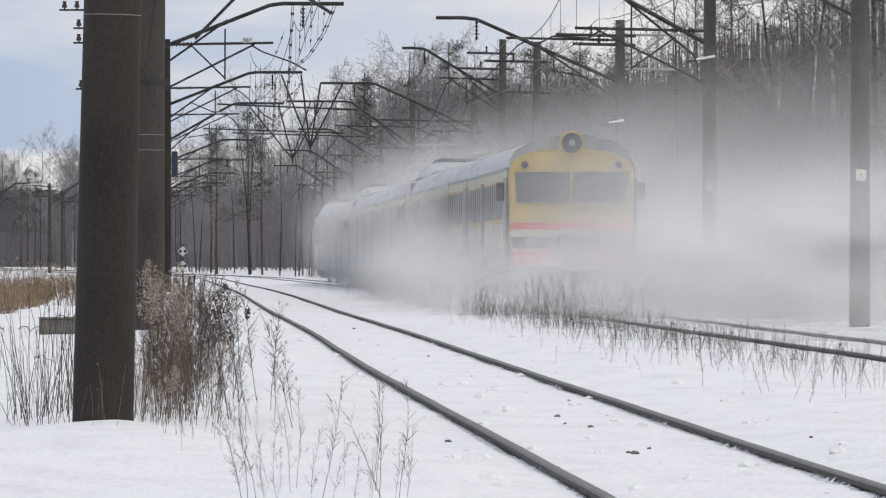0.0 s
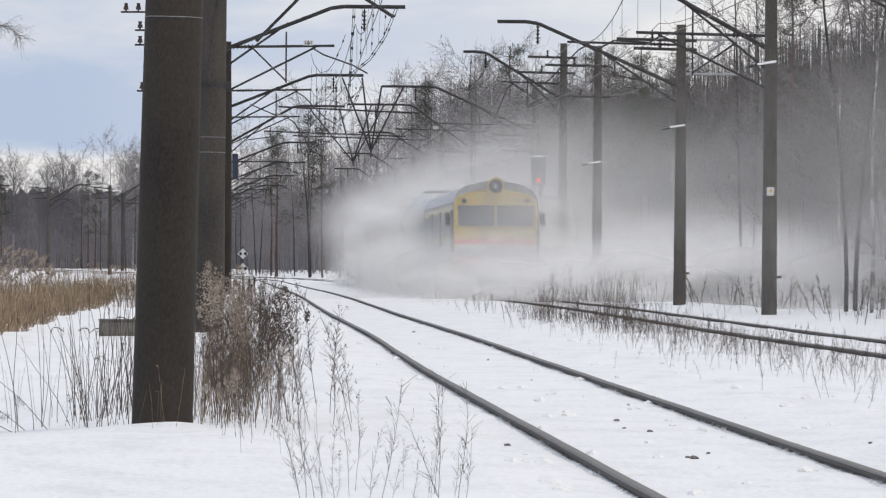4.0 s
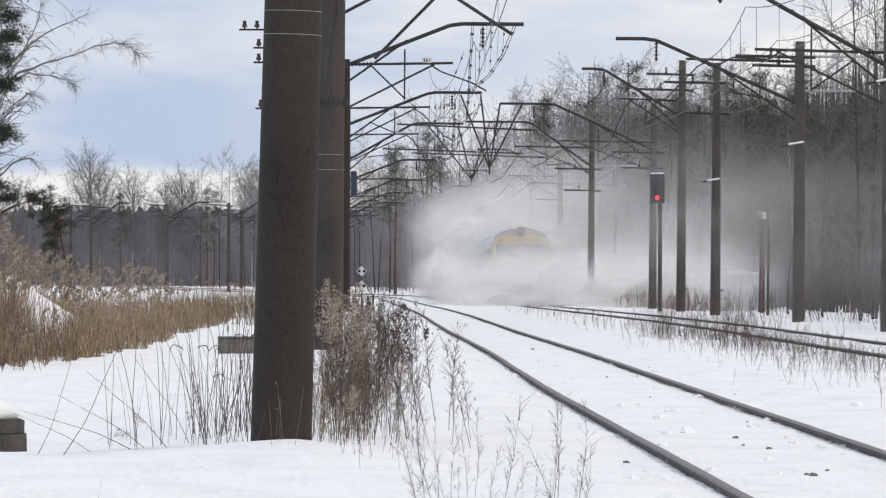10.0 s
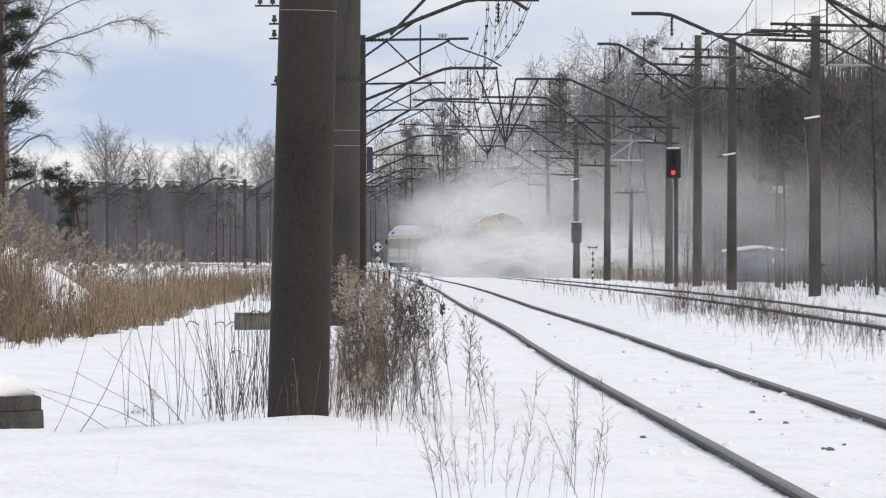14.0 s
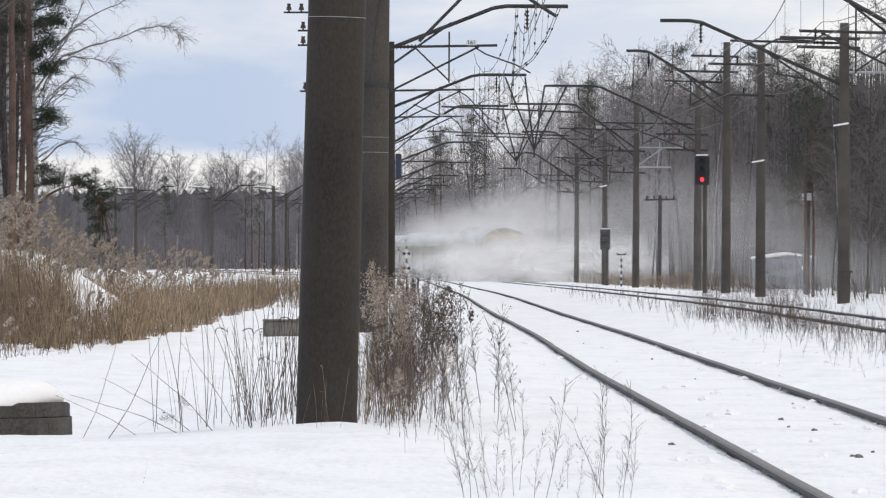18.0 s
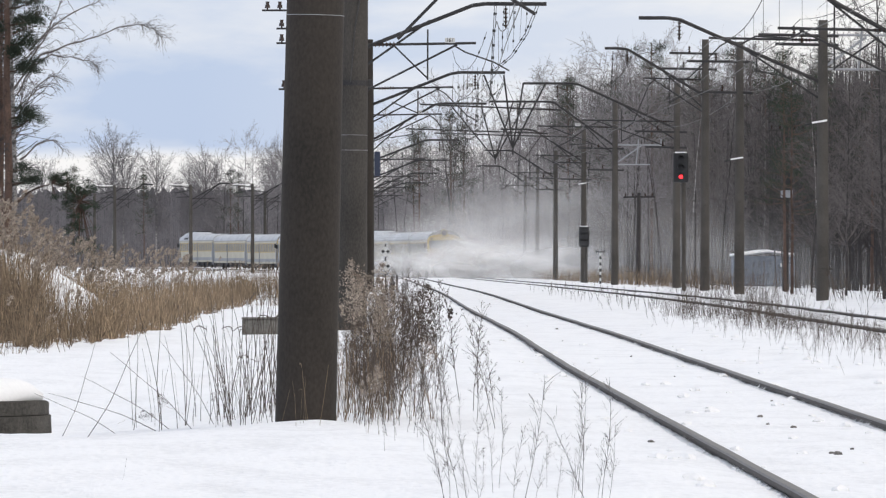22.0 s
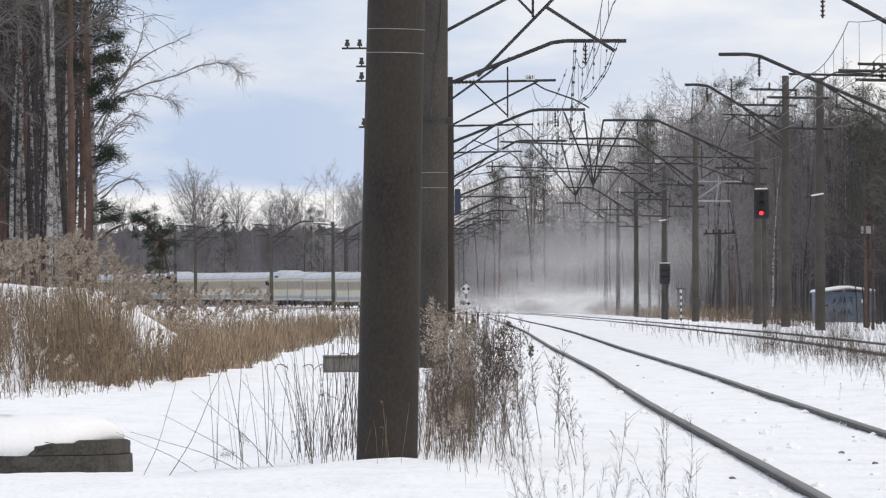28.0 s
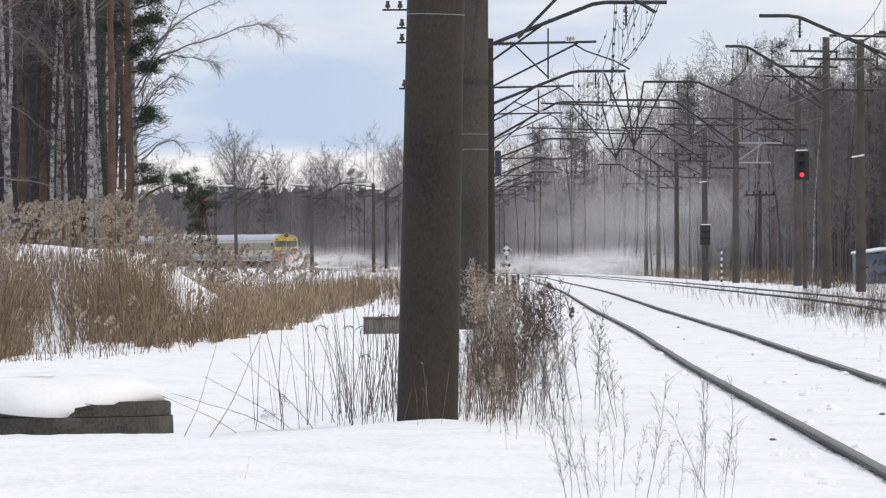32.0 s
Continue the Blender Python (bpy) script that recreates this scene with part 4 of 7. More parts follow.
# ---- trees ----
class Mass:
    """Plain lists of corners and faces for many thin branches."""

    def __init__(self):
        self.v, self.f = [], []

    def stick(self, a, b, r0, r1, sides=3):
        d = (b - a)
        if d.length < 1e-5:
            return
        d.normalize()
        u = d.orthogonal().normalized()
        w = d.cross(u)
        if sides == 2:
            u = u * math.cos(7.3 * len(self.v)) + w * math.sin(7.3 * len(self.v))
        o = len(self.v)
        if sides == 2:
            self.v += [a - u * r0, a + u * r0, b + u * r1, b - u * r1]
            self.f.append((o, o + 1, o + 2, o + 3))
            return
        for c, r in ((a, r0), (b, r1)):
            for i in range(sides):
                ang = 2 * math.pi * i / sides
                self.v.append(c + u * (r * math.cos(ang)) + w * (r * math.sin(ang)))
        for i in range(sides):
            j = (i + 1) % sides
            self.f.append((o + i, o + j, o + sides + j, o + sides + i))

    def path(self, pts, rad, sides):
        """One unbroken tapering stem through the points."""
        o = len(self.v)
        for c, r in zip(pts, rad):
            for i in range(sides):
                ang = 2 * math.pi * i / sides
                self.v.append(c + Vector((r * math.cos(ang), r * math.sin(ang), 0)))
        for k in range(len(pts) - 1):
            for i in range(sides):
                j = (i + 1) % sides
                self.f.append((o + k * sides + i, o + k * sides + j, o + (k + 1) * sides + j, o + (k + 1) * sides + i))

    def leaf(self, c, d, width, length, rng):
        d = d.normalized()
        u = d.orthogonal().normalized()
        u = (Matrix.Rotation(rng.uniform(0, 6.28), 3, d) @ u) * width
        o = len(self.v)
        self.v += [c - u * 0.5, c + d * length * 0.5 + u * 0.1, c + u * 0.5, c + d * length]
        self.f.append((o, o + 2, o + 3, o + 1))

    def mesh(self, name, mat):
        me = bpy.data.meshes.new(name)
        me.from_pydata(self.v, [], self.f)
        me.materials.append(mat)
        return me


def rand_dir(rng, d, spread):
    axis = Vector((rng.gauss(0, 1), rng.gauss(0, 1), rng.gauss(0, 1))).normalized()
    return (d + axis * spread).normalized()


def grow_birch(rng, height, r, droop=0.35, start=0.32, limbs=26, twigs=9, spread=1.0, thick=1.0):
    """A slender bare tree: a bowed trunk, rising limbs, and hanging sprays of twigs."""
    trunk, crown = Mass(), Mass()
    pts, p, d = [], Vector((0, 0, -0.3)), Vector((rng.gauss(0, 0.03), rng.gauss(0, 0.03), 1)).normalized()
    n = 12
    for k in range(n + 1):
        pts.append(p.copy())
        p = p + d * (height + 0.3) / n
        d = rand_dir(rng, d, 0.045)
        d.z = max(d.z, 0.8)
    rad = [max(r * (1 - k / n) ** 0.8, 0.012) for k in range(n + 1)]
    trunk.path(pts, rad, 8)
    for k in range(limbs):
        s = start + (1 - start) * (k + rng.random()) / limbs
        i = min(int(s * n), n - 1)
        base = pts[i].lerp(pts[i + 1], s * n - i)
        az = rng.uniform(0, 6.28)
        up = rng.uniform(0.55, 1.3)
        d = Vector((math.cos(az), math.sin(az), up)).normalized()
        length = height * spread * (0.10 + 0.17 * (1 - s) ** 0.7) * rng.uniform(0.6, 1.25)
        rr = max(rad[i] * 0.42, 0.012)
        q = base
        for m in range(4):
            e = q + d * length / 4
            crown.stick(q, e, rr * (1 - m / 4.6), rr * (1 - (m + 1) / 4.6), 4)
            for _ in range(twigs // 3 + (m > 0) * (twigs - twigs // 3) // 3 + 1):
                td = rand_dir(rng, d, 0.75)
                tp = q.lerp(e, rng.random())
                tl = length * rng.uniform(0.16, 0.42)
                for c in range(3):
                    te = tp + td * tl / 3
                    crown.stick(tp, te, (0.014 - 0.003 * c) * thick, (0.011 - 0.003 * c) * thick, 2)
                    if c > 0:
                        sd = rand_dir(rng, td, 0.8)
                        sd.z -= droop
                        crown.stick(te, te + sd.normalized() * tl * rng.uniform(0.3, 0.6), 0.009 * thick, 0.005 * thick, 2)
                    tp = te
                    td = rand_dir(rng, td, 0.2)
                    td.z -= droop * 0.5
                    td.normalize()
            q = e
            d = rand_dir(rng, d, 0.22)
            d.z += 0.06
            d.normalize()
    return trunk, crown


def needle_clump(m, c, size, count, fine, rng):
    for _ in range(count):
        nd = Vector((rng.gauss(0, 1), rng.gauss(0, 1), rng.gauss(0.45, 0.7))).normalized()
        off = Vector((rng.gauss(0, 0.45), rng.gauss(0, 0.45), rng.gauss(0, 0.27))) * size
        m.leaf(c + off, nd, 0.024 * fine, rng.uniform(0.08, 0.16) * fine, rng)


def bough(limbs, needles, base, az, length, rise, clumps, size, count, fine, rng, r=0.035):
    """A limb that bends upward, with rounded clumps of needles on its outer half."""
    d = Vector((math.cos(az), math.sin(az), rise)).normalized()
    pts = [base]
    for k in range(5):
        e = pts[-1] + d * length / 5
        limbs.stick(pts[-1], e, r * (1 - 0.17 * k), r * (1 - 0.17 * (k + 1)), 5)
        pts.append(e)
        d = rand_dir(rng, d, 0.16)
        d.z += 0.07
        d.normalize()
    for _ in range(clumps):
        s = rng.uniform(0.4, 1.0) * 4.99
        c = pts[int(s)].lerp(pts[int(s) + 1], s % 1)
        tip = c + Vector((rng.gauss(0, 0.7), rng.gauss(0, 0.7), rng.gauss(0.25, 0.4))) * size
        limbs.stick(c, tip, 0.012, 0.006, 3)
        needle_clump(needles, tip, size, count, fine, rng)


def grow_pine(rng, height, r, start=0.55, boughs=40, full=1.0, fine=2.0, placed=(), count=16):
    """A pine: a bare trunk, dead snags, and boughs with clumps of needles in the upper part."""
    trunk, limbs, needles = Mass(), Mass(), Mass()
    n = 12
    lean = Vector((rng.gauss(0, 0.012), rng.gauss(0, 0.012), 1))
    pts = [Vector((0, 0, -0.3)) + lean * ((height + 0.3) * k / n) + Vector((rng.gauss(0, 0.03), rng.gauss(0, 0.03), 0)) for k in range(n + 1)]
    rad = [r * (1 - 0.75 * k / n) for k in range(n + 1)]
    trunk.path(pts, rad, 9)

    def along(s):
        i = min(int(s * n), n - 1)
        return pts[i].lerp(pts[i + 1], s * n - i)
    for k in range(boughs):
        s = start + (0.98 - start) * rng.random()
        bough(limbs, needles, along(s), rng.uniform(0, 6.28), height * full * rng.uniform(0.08, 0.2) * (1.25 - s), rng.uniform(-0.1, 0.5), 5, 0.20 * fine, count, fine, rng)
    for k in range(14):
        az = rng.uniform(0, 6.28)
        b = along(rng.uniform(0.2, max(start, 0.3)))
        limbs.stick(b, b + Vector((math.cos(az), math.sin(az), rng.uniform(-0.3, 0.3))) * rng.uniform(0.2, 0.9), 0.016, 0.007, 3)
    for z, az, length, clumps in placed:
        bough(limbs, needles, along(z / height), az, length, 0.1, clumps, 0.26, 130, 1.0, rng)
    return trunk, limbs, needles


def tree_thing(name, label, group, meshes):
    t = thing(name, label, "tree", group=group)
    for n, me in meshes:
        ob = new(n, me)
        ob.parent = t
    return t


rng = random.Random(11)


def grow_crowned(rng, height, r):
    """A free-standing birch: limbs that fan up out of the trunk and fill an egg-shaped crown."""
    trunk, crown = Mass(), Mass()
    bow = rng.uniform(-0.4, 0.4)
    pts = [Vector((bow * math.sin(2.2 * k / 8), 0, -0.3 + height * 0.93 * k / 8)) for k in range(9)]
    trunk.path(pts, [max(r * (1 - k / 8.5), 0.02) for k in range(9)], 7)
    for _ in range(84):
        u = rand_dir(rng, Vector((0, 0, 0.1)), 1.0) * rng.uniform(0.5, 1.0)
        tip = Vector((u.x * 0.25 * height, u.y * 0.25 * height, (0.68 + 0.34 * u.z) * height))
        out = math.hypot(tip.x, tip.y)
        z = min(max(tip.z - 1.15 * out - 0.05 * height, 0.26 * height), 0.88 * height)
        a = pts[min(int(z / (0.93 * height) * 8), 7)].copy()
        a.z = z
        mid = a.lerp(tip, 0.5) + Vector((tip.x * 0.06, tip.y * 0.06, 0.01 * height)) + rand_dir(rng, Vector((0, 0, 0)), 0.25)
        line = [a * (1 - f) ** 2 + mid * 2 * f * (1 - f) + tip * f * f for f in (0, 0.17, 0.34, 0.5, 0.67, 0.84, 1.0)]
        crown.path(line, [0.046, 0.038, 0.031, 0.025, 0.019, 0.014, 0.009], 4)
        for k in range(2, 7):
            d = (line[k] - line[k - 1]).normalized()
            for _ in range(5):
                q, td = line[k - 1].lerp(line[k], rng.random()), rand_dir(rng, d, 1.1)
                ln = rng.uniform(0.4, 1.2)
                for c in range(3):
                    e = q + td * ln / 3
                    crown.stick(q, e, 0.015 - 0.003 * c, 0.012 - 0.003 * c, 2)
                    sd = rand_dir(rng, td, 0.7)
                    crown.stick(e, e + sd * ln * rng.uniform(0.2, 0.45), 0.010, 0.006, 2)
                    q, td = e, rand_dir(rng, td, 0.3)
                    td.z -= 0.12
    return trunk, crown


def birch_kind(h, r, pale, limbs, twigs, start, spread, label="", thick=1.0, twig=None, droop=None):
    a, b = grow_birch(rng, h, r, droop if droop is not None else 0.45 if pale else 0.2, start, limbs, twigs, spread, thick)
    return tree_thing("birch" if pale else "bare_tree", label or ("bare birch with pale bark and hanging twigs" if pale else "bare grey-brown tree with fine twigs"),
                      "edge of the wood", [("trunk", a.mesh("trunk", M_BIRCH if pale else M_TRUNK)), ("crown", b.mesh("crown", twig or M_TWIG))])


BIRCHES = [birch_kind(h, r, pale, 24 + k % 3 * 3, 8, 0.16, 1.0) for k, (h, r, pale) in enumerate(((17, 0.08, False), (15.5, 0.065, False), (18, 0.09, False), (14, 0.07, True), (16, 0.07, False)))]
LIGHT = [birch_kind(h, 0.07, False, 19, 6, 0.16, 1.15) for k, h in enumerate((16, 15, 17))]
FINE = [birch_kind(h, r, True, 22, 9, 0.5, 1.25) for h, r in ((17, 0.12), (15, 0.09))]
SLIM = [birch_kind(h, r, pale, 18, 6, 0.25, 0.42, lab, 1.0, M_TRUNK) for h, r, pale, lab in ((15, 0.075, True, "slim bare birch with black-marked bark"), (16, 0.095, False, "dark slender bare tree behind the birches"), (14, 0.055, True, "slim bare birch with black-marked bark"))]
# the far trees take the twig colour that has haze in it
FAR = [birch_kind(h, 0.075, False, 22, 6, 0.25, 1.1, "", 1.2, M_BEND_TWIG_HAZE) for k, h in enumerate((16, 15, 17))]
CROWNED = []
for h in (18.4, 17.6):
    a, b = grow_crowned(rng, h, 0.16)
    CROWNED.append(tree_thing("birch", "tall bare birch with a full rounded crown", "edge of the wood", [("trunk", a.mesh("trunk", M_BIRCH)), ("crown", b.mesh("crown", M_FAR_TWIG_HAZE))]))
PINES = []
for h, r, st, n_b, full, fine, placed in ((17, 0.15, 0.55, 34, 1.2, 2.2, ()), (15, 0.14, 0.6, 30, 1.1, 2.2, ()), (16, 0.12, 0.35, 44, 1.0, 2.2, ()),
                                          (17, 0.15, 0.62, 20, 1.0, 1.8, ((7.4, 0.1, 1.0, 16), (7.8, -0.5, 0.7, 10), (8.2, 0.6, 0.8, 10), (5.7, 0.0, 0.95, 11), (6.0, 0.4, 0.8, 7), (4.0, -0.2, 0.9, 13), (4.4, 0.5, 0.6, 6), (8.8, 0.3, 1.0, 14), (8.7, 2.6, 0.7, 10), (9.3, -0.3, 1.2, 14)))):
    a, b, c = grow_pine(rng, h, r, st, n_b, full, fine, placed, 16)
    PINES.append(tree_thing("pine", "tall pine with a reddish trunk and dark green needles", "pines",
                            [("trunk", a.mesh("trunk", M_PINE_BARK)), ("branchwork", b.mesh("branchwork", M_PINE_BARK)), ("foliage", c.mesh("foliage", M_NEEDLE))]))


def long_limb(crown, pts, r, rng):
    """One far-reaching birch limb through the given places, hung with fine drooping twigs."""
    pts = [Vector(p) for p in pts]
    n = len(pts) - 1
    for k, (a, b) in enumerate(zip(pts, pts[1:])):
        f = 1 - k / (n + 1)
        # a crooked stretch between two places
        bits = [a] + [a.lerp(b, v) + rand_dir(rng, Vector((0, 0, 0)), 1.0) * 0.045 for v in (0.3, 0.65)] + [b]
        for m, (p, q) in enumerate(zip(bits, bits[1:])):
            crown.stick(p, q, r * f - r * m / (3 * n + 3), r * f - r * (m + 1) / (3 * n + 3) + 0.003, 5)
        d = (b - a).normalized()
        for _ in range(3 + 3 * k):
            q = a.lerp(b, rng.random())
            td = rand_dir(rng, d + Vector((0, 0, 0.25)), 0.8)
            ln = rng.uniform(0.25, 0.55) + 0.25 * rng.random() * k / n
            for c in range(6):
                e = q + td * ln / 6
                crown.stick(q, e, 0.0062 - 0.0007 * c, 0.0055 - 0.0007 * c, 3)
                sd = rand_dir(rng, td, 0.9)
                g = e + sd * ln * rng.uniform(0.12, 0.25)
                crown.stick(e, g, 0.0034, 0.0026, 2)
                crown.stick(g, g + (sd + Vector((0, 0, -0.9))).normalized() * ln * rng.uniform(0.1, 0.3), 0.0026, 0.0016, 2)
                q = e
                td = rand_dir(rng, td, 0.35)
                td.z -= 0.14
                td.normalize()


def reaching_birch(x, y, r, limbs, label):
    a, b = grow_birch(rng, 17, r, 0.45, 0.3, 22, 9, 0.6)
    for pts in limbs:
        long_limb(b, pts, 0.030, rng)
    t = tree_thing("birch", label, "edge of the wood", [("trunk", a.mesh("trunk", M_BIRCH)), ("crown", b.mesh("crown", M_TWIG))])
    t.matrix_basis = pose(x, y, on_ground(x, y))


def plant(kind, x, y, scale, turn):
    z = on_ground(x, y)
    if not kind.get("placed"):
        kind["placed"] = 1
        t = kind
        t.matrix_basis = pose(x, y, z, 0, 0, turn) @ Matrix.Diagonal((scale, scale, scale, 1))
        return t
    t = copy_thing(kind, pose(x, y, z, 0, 0, turn))
    t.scale = (scale,) * 3
    return t


rng = random.Random(5)
# the wood right of the line, from near to far
y = 150.0
while y < 930:
    for row in range(4 if y < 420 else 3 if y < 600 else 2):
        x = far_x(y) + 9.5 + row * 4.5 + rng.uniform(-1.5, 2.5)
        h = rng.uniform(0.85, 1.1) * smooth(((150, 1.08), (225, 1.0), (262, 0.74), (300, 0.63), (370, 0.66), (430, 0.76), (520, 0.95), (640, 1.12), (760, 1.12), (930, 1.05)), y)
        if 325 < y < 428 and 39 < 1000 * x / y < 54:
            continue
        kinds = FAR if y > 470 else LIGHT if row > 1 else BIRCHES
        k = PINES[rng.choice((0, 2))] if rng.random() < 0.15 else kinds[rng.randrange(len(kinds))]
        plant(k, x, y + rng.uniform(-3, 3), h, rng.uniform(0, 360))
    y += 5.0 + y * 0.010
# the group of pines and birches on the left
for b, yy, kind, sc in ((-67, 234, 0, 1.0), (-57.9, 222, 0, 1.0), (-56.6, 230, 1, 0.9), (-62.4, 240, 1, 0.95), (-64.2, 228, 0, 0.9), (-70, 226, 0, 0.95), (-58.6, 238, 1, 0.9)):
    plant(PINES[kind], spot(b, yy), yy, sc, rng.uniform(0, 360))
plant(PINES[3], spot(-55.3, 225), 225, 1.0, 0)
for b, yy, kind, sc in ((-60.9, 216, 0, 1.0), (-59.4, 220, 1, 1.15), (-70.7, 214, 0, 1.0), (-72.9, 222, 0, 0.85), (-66, 232, 1, 1.0), (-74.6, 216, 1, 1.2), (-63.6, 226, 1, 0.9)):
    plant(FINE[kind], spot(b, yy), yy, sc, rng.uniform(0, 360))
for k in range(76):
    yy = rng.uniform(222, 300)
    plant(SLIM[(1, 0, 1, 2)[k % 4]], spot(rng.uniform(-80, -57.6), yy), yy, rng.uniform(0.9, 1.15), rng.uniform(0, 360))
reaching_birch(spot(-54.6, 228), 228, 0.09, (((0.0, 0, 6.8), (0.86, -0.2, 7.85), (1.6, -0.3, 8.13), (2.33, -0.4, 8.34), (3.28, -0.5, 8.7), (3.9, -0.6, 8.8), (4.4, -0.7, 8.65), (4.55, -0.7, 8.4)),
                                             ((0.1, 0, 6.6), (0.56, 0.2, 7.44), (0.86, 0.3, 7.74), (1.15, 0.3, 7.88), (1.77, 0.4, 7.81), (2.33, 0.4, 7.69), (2.56, 0.4, 7.5)),
                                             ((0.05, 0, 5.4), (0.21, 0, 6.1), (0.63, 0.1, 6.8), (1.15, 0.1, 7.2), (1.5, 0.2, 7.1)),
                                             ((0.2, 0, 7.3), (0.8, -0.2, 8.1), (1.15, -0.3, 8.7), (1.42, -0.3, 9.3), (1.6, -0.3, 10.0)),
                                             ((0.5, 0, 8.0), (1.42, 0.2, 8.9), (2.3, 0.3, 9.4), (3.0, 0.3, 9.7)),
                                             ((0.2, 0, 4.6), (0.7, -0.1, 5.05), (1.24, -0.1, 5.2), (1.56, -0.1, 4.85))),
               "birch with long limbs reaching out of the group of pines")
reaching_birch(spot(-78.5, 212), 212, 0.10, (((0.1, 0, 8.7), (1.0, -0.4, 8.5), (2.0, -0.6, 7.9), (2.9, -0.8, 7.1), (3.4, -0.8, 6.6)), ((0.1, 0, 6.3), (1.1, -0.3, 6.2), (2.0, -0.5, 5.7), (2.8, -0.6, 5.0)), ((0.1, 0, 3.8), (1.3, -0.4, 3.9), (2.5, -0.5, 3.7), (3.2, -0.6, 3.4))),
               "birch at the edge of the wood with long bare lower limbs")
# a pine with one long bent bough, white with snow along its top
BOUGH = ((-12.73, 232, 3.12), (-12.55, 232, 3.27), (-12.25, 231.9, 3.54), (-11.84, 231.9, 3.74), (-11.45, 231.9, 3.84), (-10.95, 232, 3.72), (-10.55, 232, 3.3))
TUFTS = ((-11.3, 4.0, 0.14, 0.10, 12), (-10.95, 3.95, 0.22, 0.14, 16), (-10.45, 3.6, 0.26, 0.10, 16), (-10.95, 3.35, 0.24, 0.16, 14), (-10.5, 3.1, 0.22, 0.12, 12), (-10.65, 2.55, 0.20, 0.26, 18), (-10.5, 1.95, 0.26, 0.25, 14))


def leaning_pine():
    g = random.Random(31)
    trunk, limbs, needles, snow = Mass(), Mass(), Mass(), Mass()
    x0, y0 = BOUGH[0][0] - 0.15, 232.0
    z0 = on_ground(x0, y0)
    o = Vector((x0, y0, z0))
    trunk.path([Vector((0, 0, -0.3)), Vector((0.05, 0, 2.0)), Vector((0.1, 0, BOUGH[0][2] - z0 + 0.4)), Vector((0.1, 0, 9.5))], [0.16, 0.14, 0.12, 0.05], 8)
    stem = [Vector(p) - o for p in BOUGH]
    limbs.path(stem, [0.085, 0.085, 0.08, 0.075, 0.065, 0.05, 0.03], 7)
    snow.path([p + Vector((0, -0.02, 0.06)) for p in stem[:4]], [0.05, 0.055, 0.05, 0.03], 6)
    for cx, cz, wx, wz, n in TUFTS:
        for _ in range(n):
            c = Vector((g.gauss(cx, wx), y0 + g.gauss(0.1, 0.35), g.gauss(cz, wz))) - o
            limbs.stick(min(stem[3:], key=lambda p: (p - c).length), c, 0.018, 0.007, 4)
            needle_clump(needles, c, 0.17, 60, 1.0, g)
    t = tree_thing("pine", "dark green pine with a bent snow-covered bough", "pines",
                   [("trunk", trunk.mesh("trunk", M_PINE_BARK)), ("branchwork", limbs.mesh("branchwork", M_PINE_BARK)), ("foliage", needles.mesh("foliage", M_NEEDLE)), ("snow_cover", snow.mesh("snow_cover", M_SNOW_CAP))])
    t.matrix_basis = pose(x0, y0, z0)


leaning_pine()
plant(PINES[2], spot(50.5, 330), 330, 0.7, 60)
# tall birches that stand above the far wood on the left
for b, yy, sc, kind in ((-41.2, 980, 1.08, 0), (-39.6, 990, 0.98, 1), (-35.3, 985, 0.92, 0), (-30.6, 990, 0.86, 1), (-28.6, 985, 0.92, 0), (-27.2, 992, 0.88, 1), (-19.0, 990, 0.95, 0), (-17.6, 984, 1.0, 1),
                        (-50.8, 985, 0.85, 0)):
    plant(CROWNED[kind], spot(b, yy), yy, sc, rng.uniform(0, 360))


for b, yy, sc in ((-25.0, 972, 0.84), (-24.1, 975, 0.82), (-46.5, 975, 0.86), (-36.8, 978, 0.80)):
    plant(PINES[2], spot(b, yy), yy, sc, rng.uniform(0, 360))


# ---- far woods: one mass of stems and twigs ----
def woods(name, label, count, place, height, seed, twigs=10, mat=None):
    rng = random.Random(seed)
    m = Mass()
    for _ in range(count):
        x, y = place(rng)
        z = 0.2
        h = height(rng, x, y)
        r = rng.uniform(0.03, 0.08)
        p = Vector((x, y, z - 0.4))
        top = p + Vector((rng.gauss(0, 0.4), rng.gauss(0, 0.4), h))
        m.stick(p, top, r, 0.02, 3)
        for k in range(twigs):
            s = rng.uniform(0.2, 1)
            b = p.lerp(top, s)
            az = rng.uniform(0, 6.28)
            d = Vector((math.cos(az), math.sin(az), rng.uniform(0.3, 1.4))).normalized()
            ln = rng.uniform(0.8, 2.6) * (1.15 - 0.6 * s) * max(1, h / 12)
            e = b + d * ln
            m.stick(b, e, 0.022, 0.012, 2)
            for _ in range(3):
                c = b.lerp(e, rng.uniform(0.4, 1))
                m.stick(c, c + rand_dir(rng, d, 0.8) * ln * 0.5, 0.013, 0.006, 2)
    return tagged(new(name, m.mesh(name, mat or M_TWIG)), label, "woods", kind="stuff")


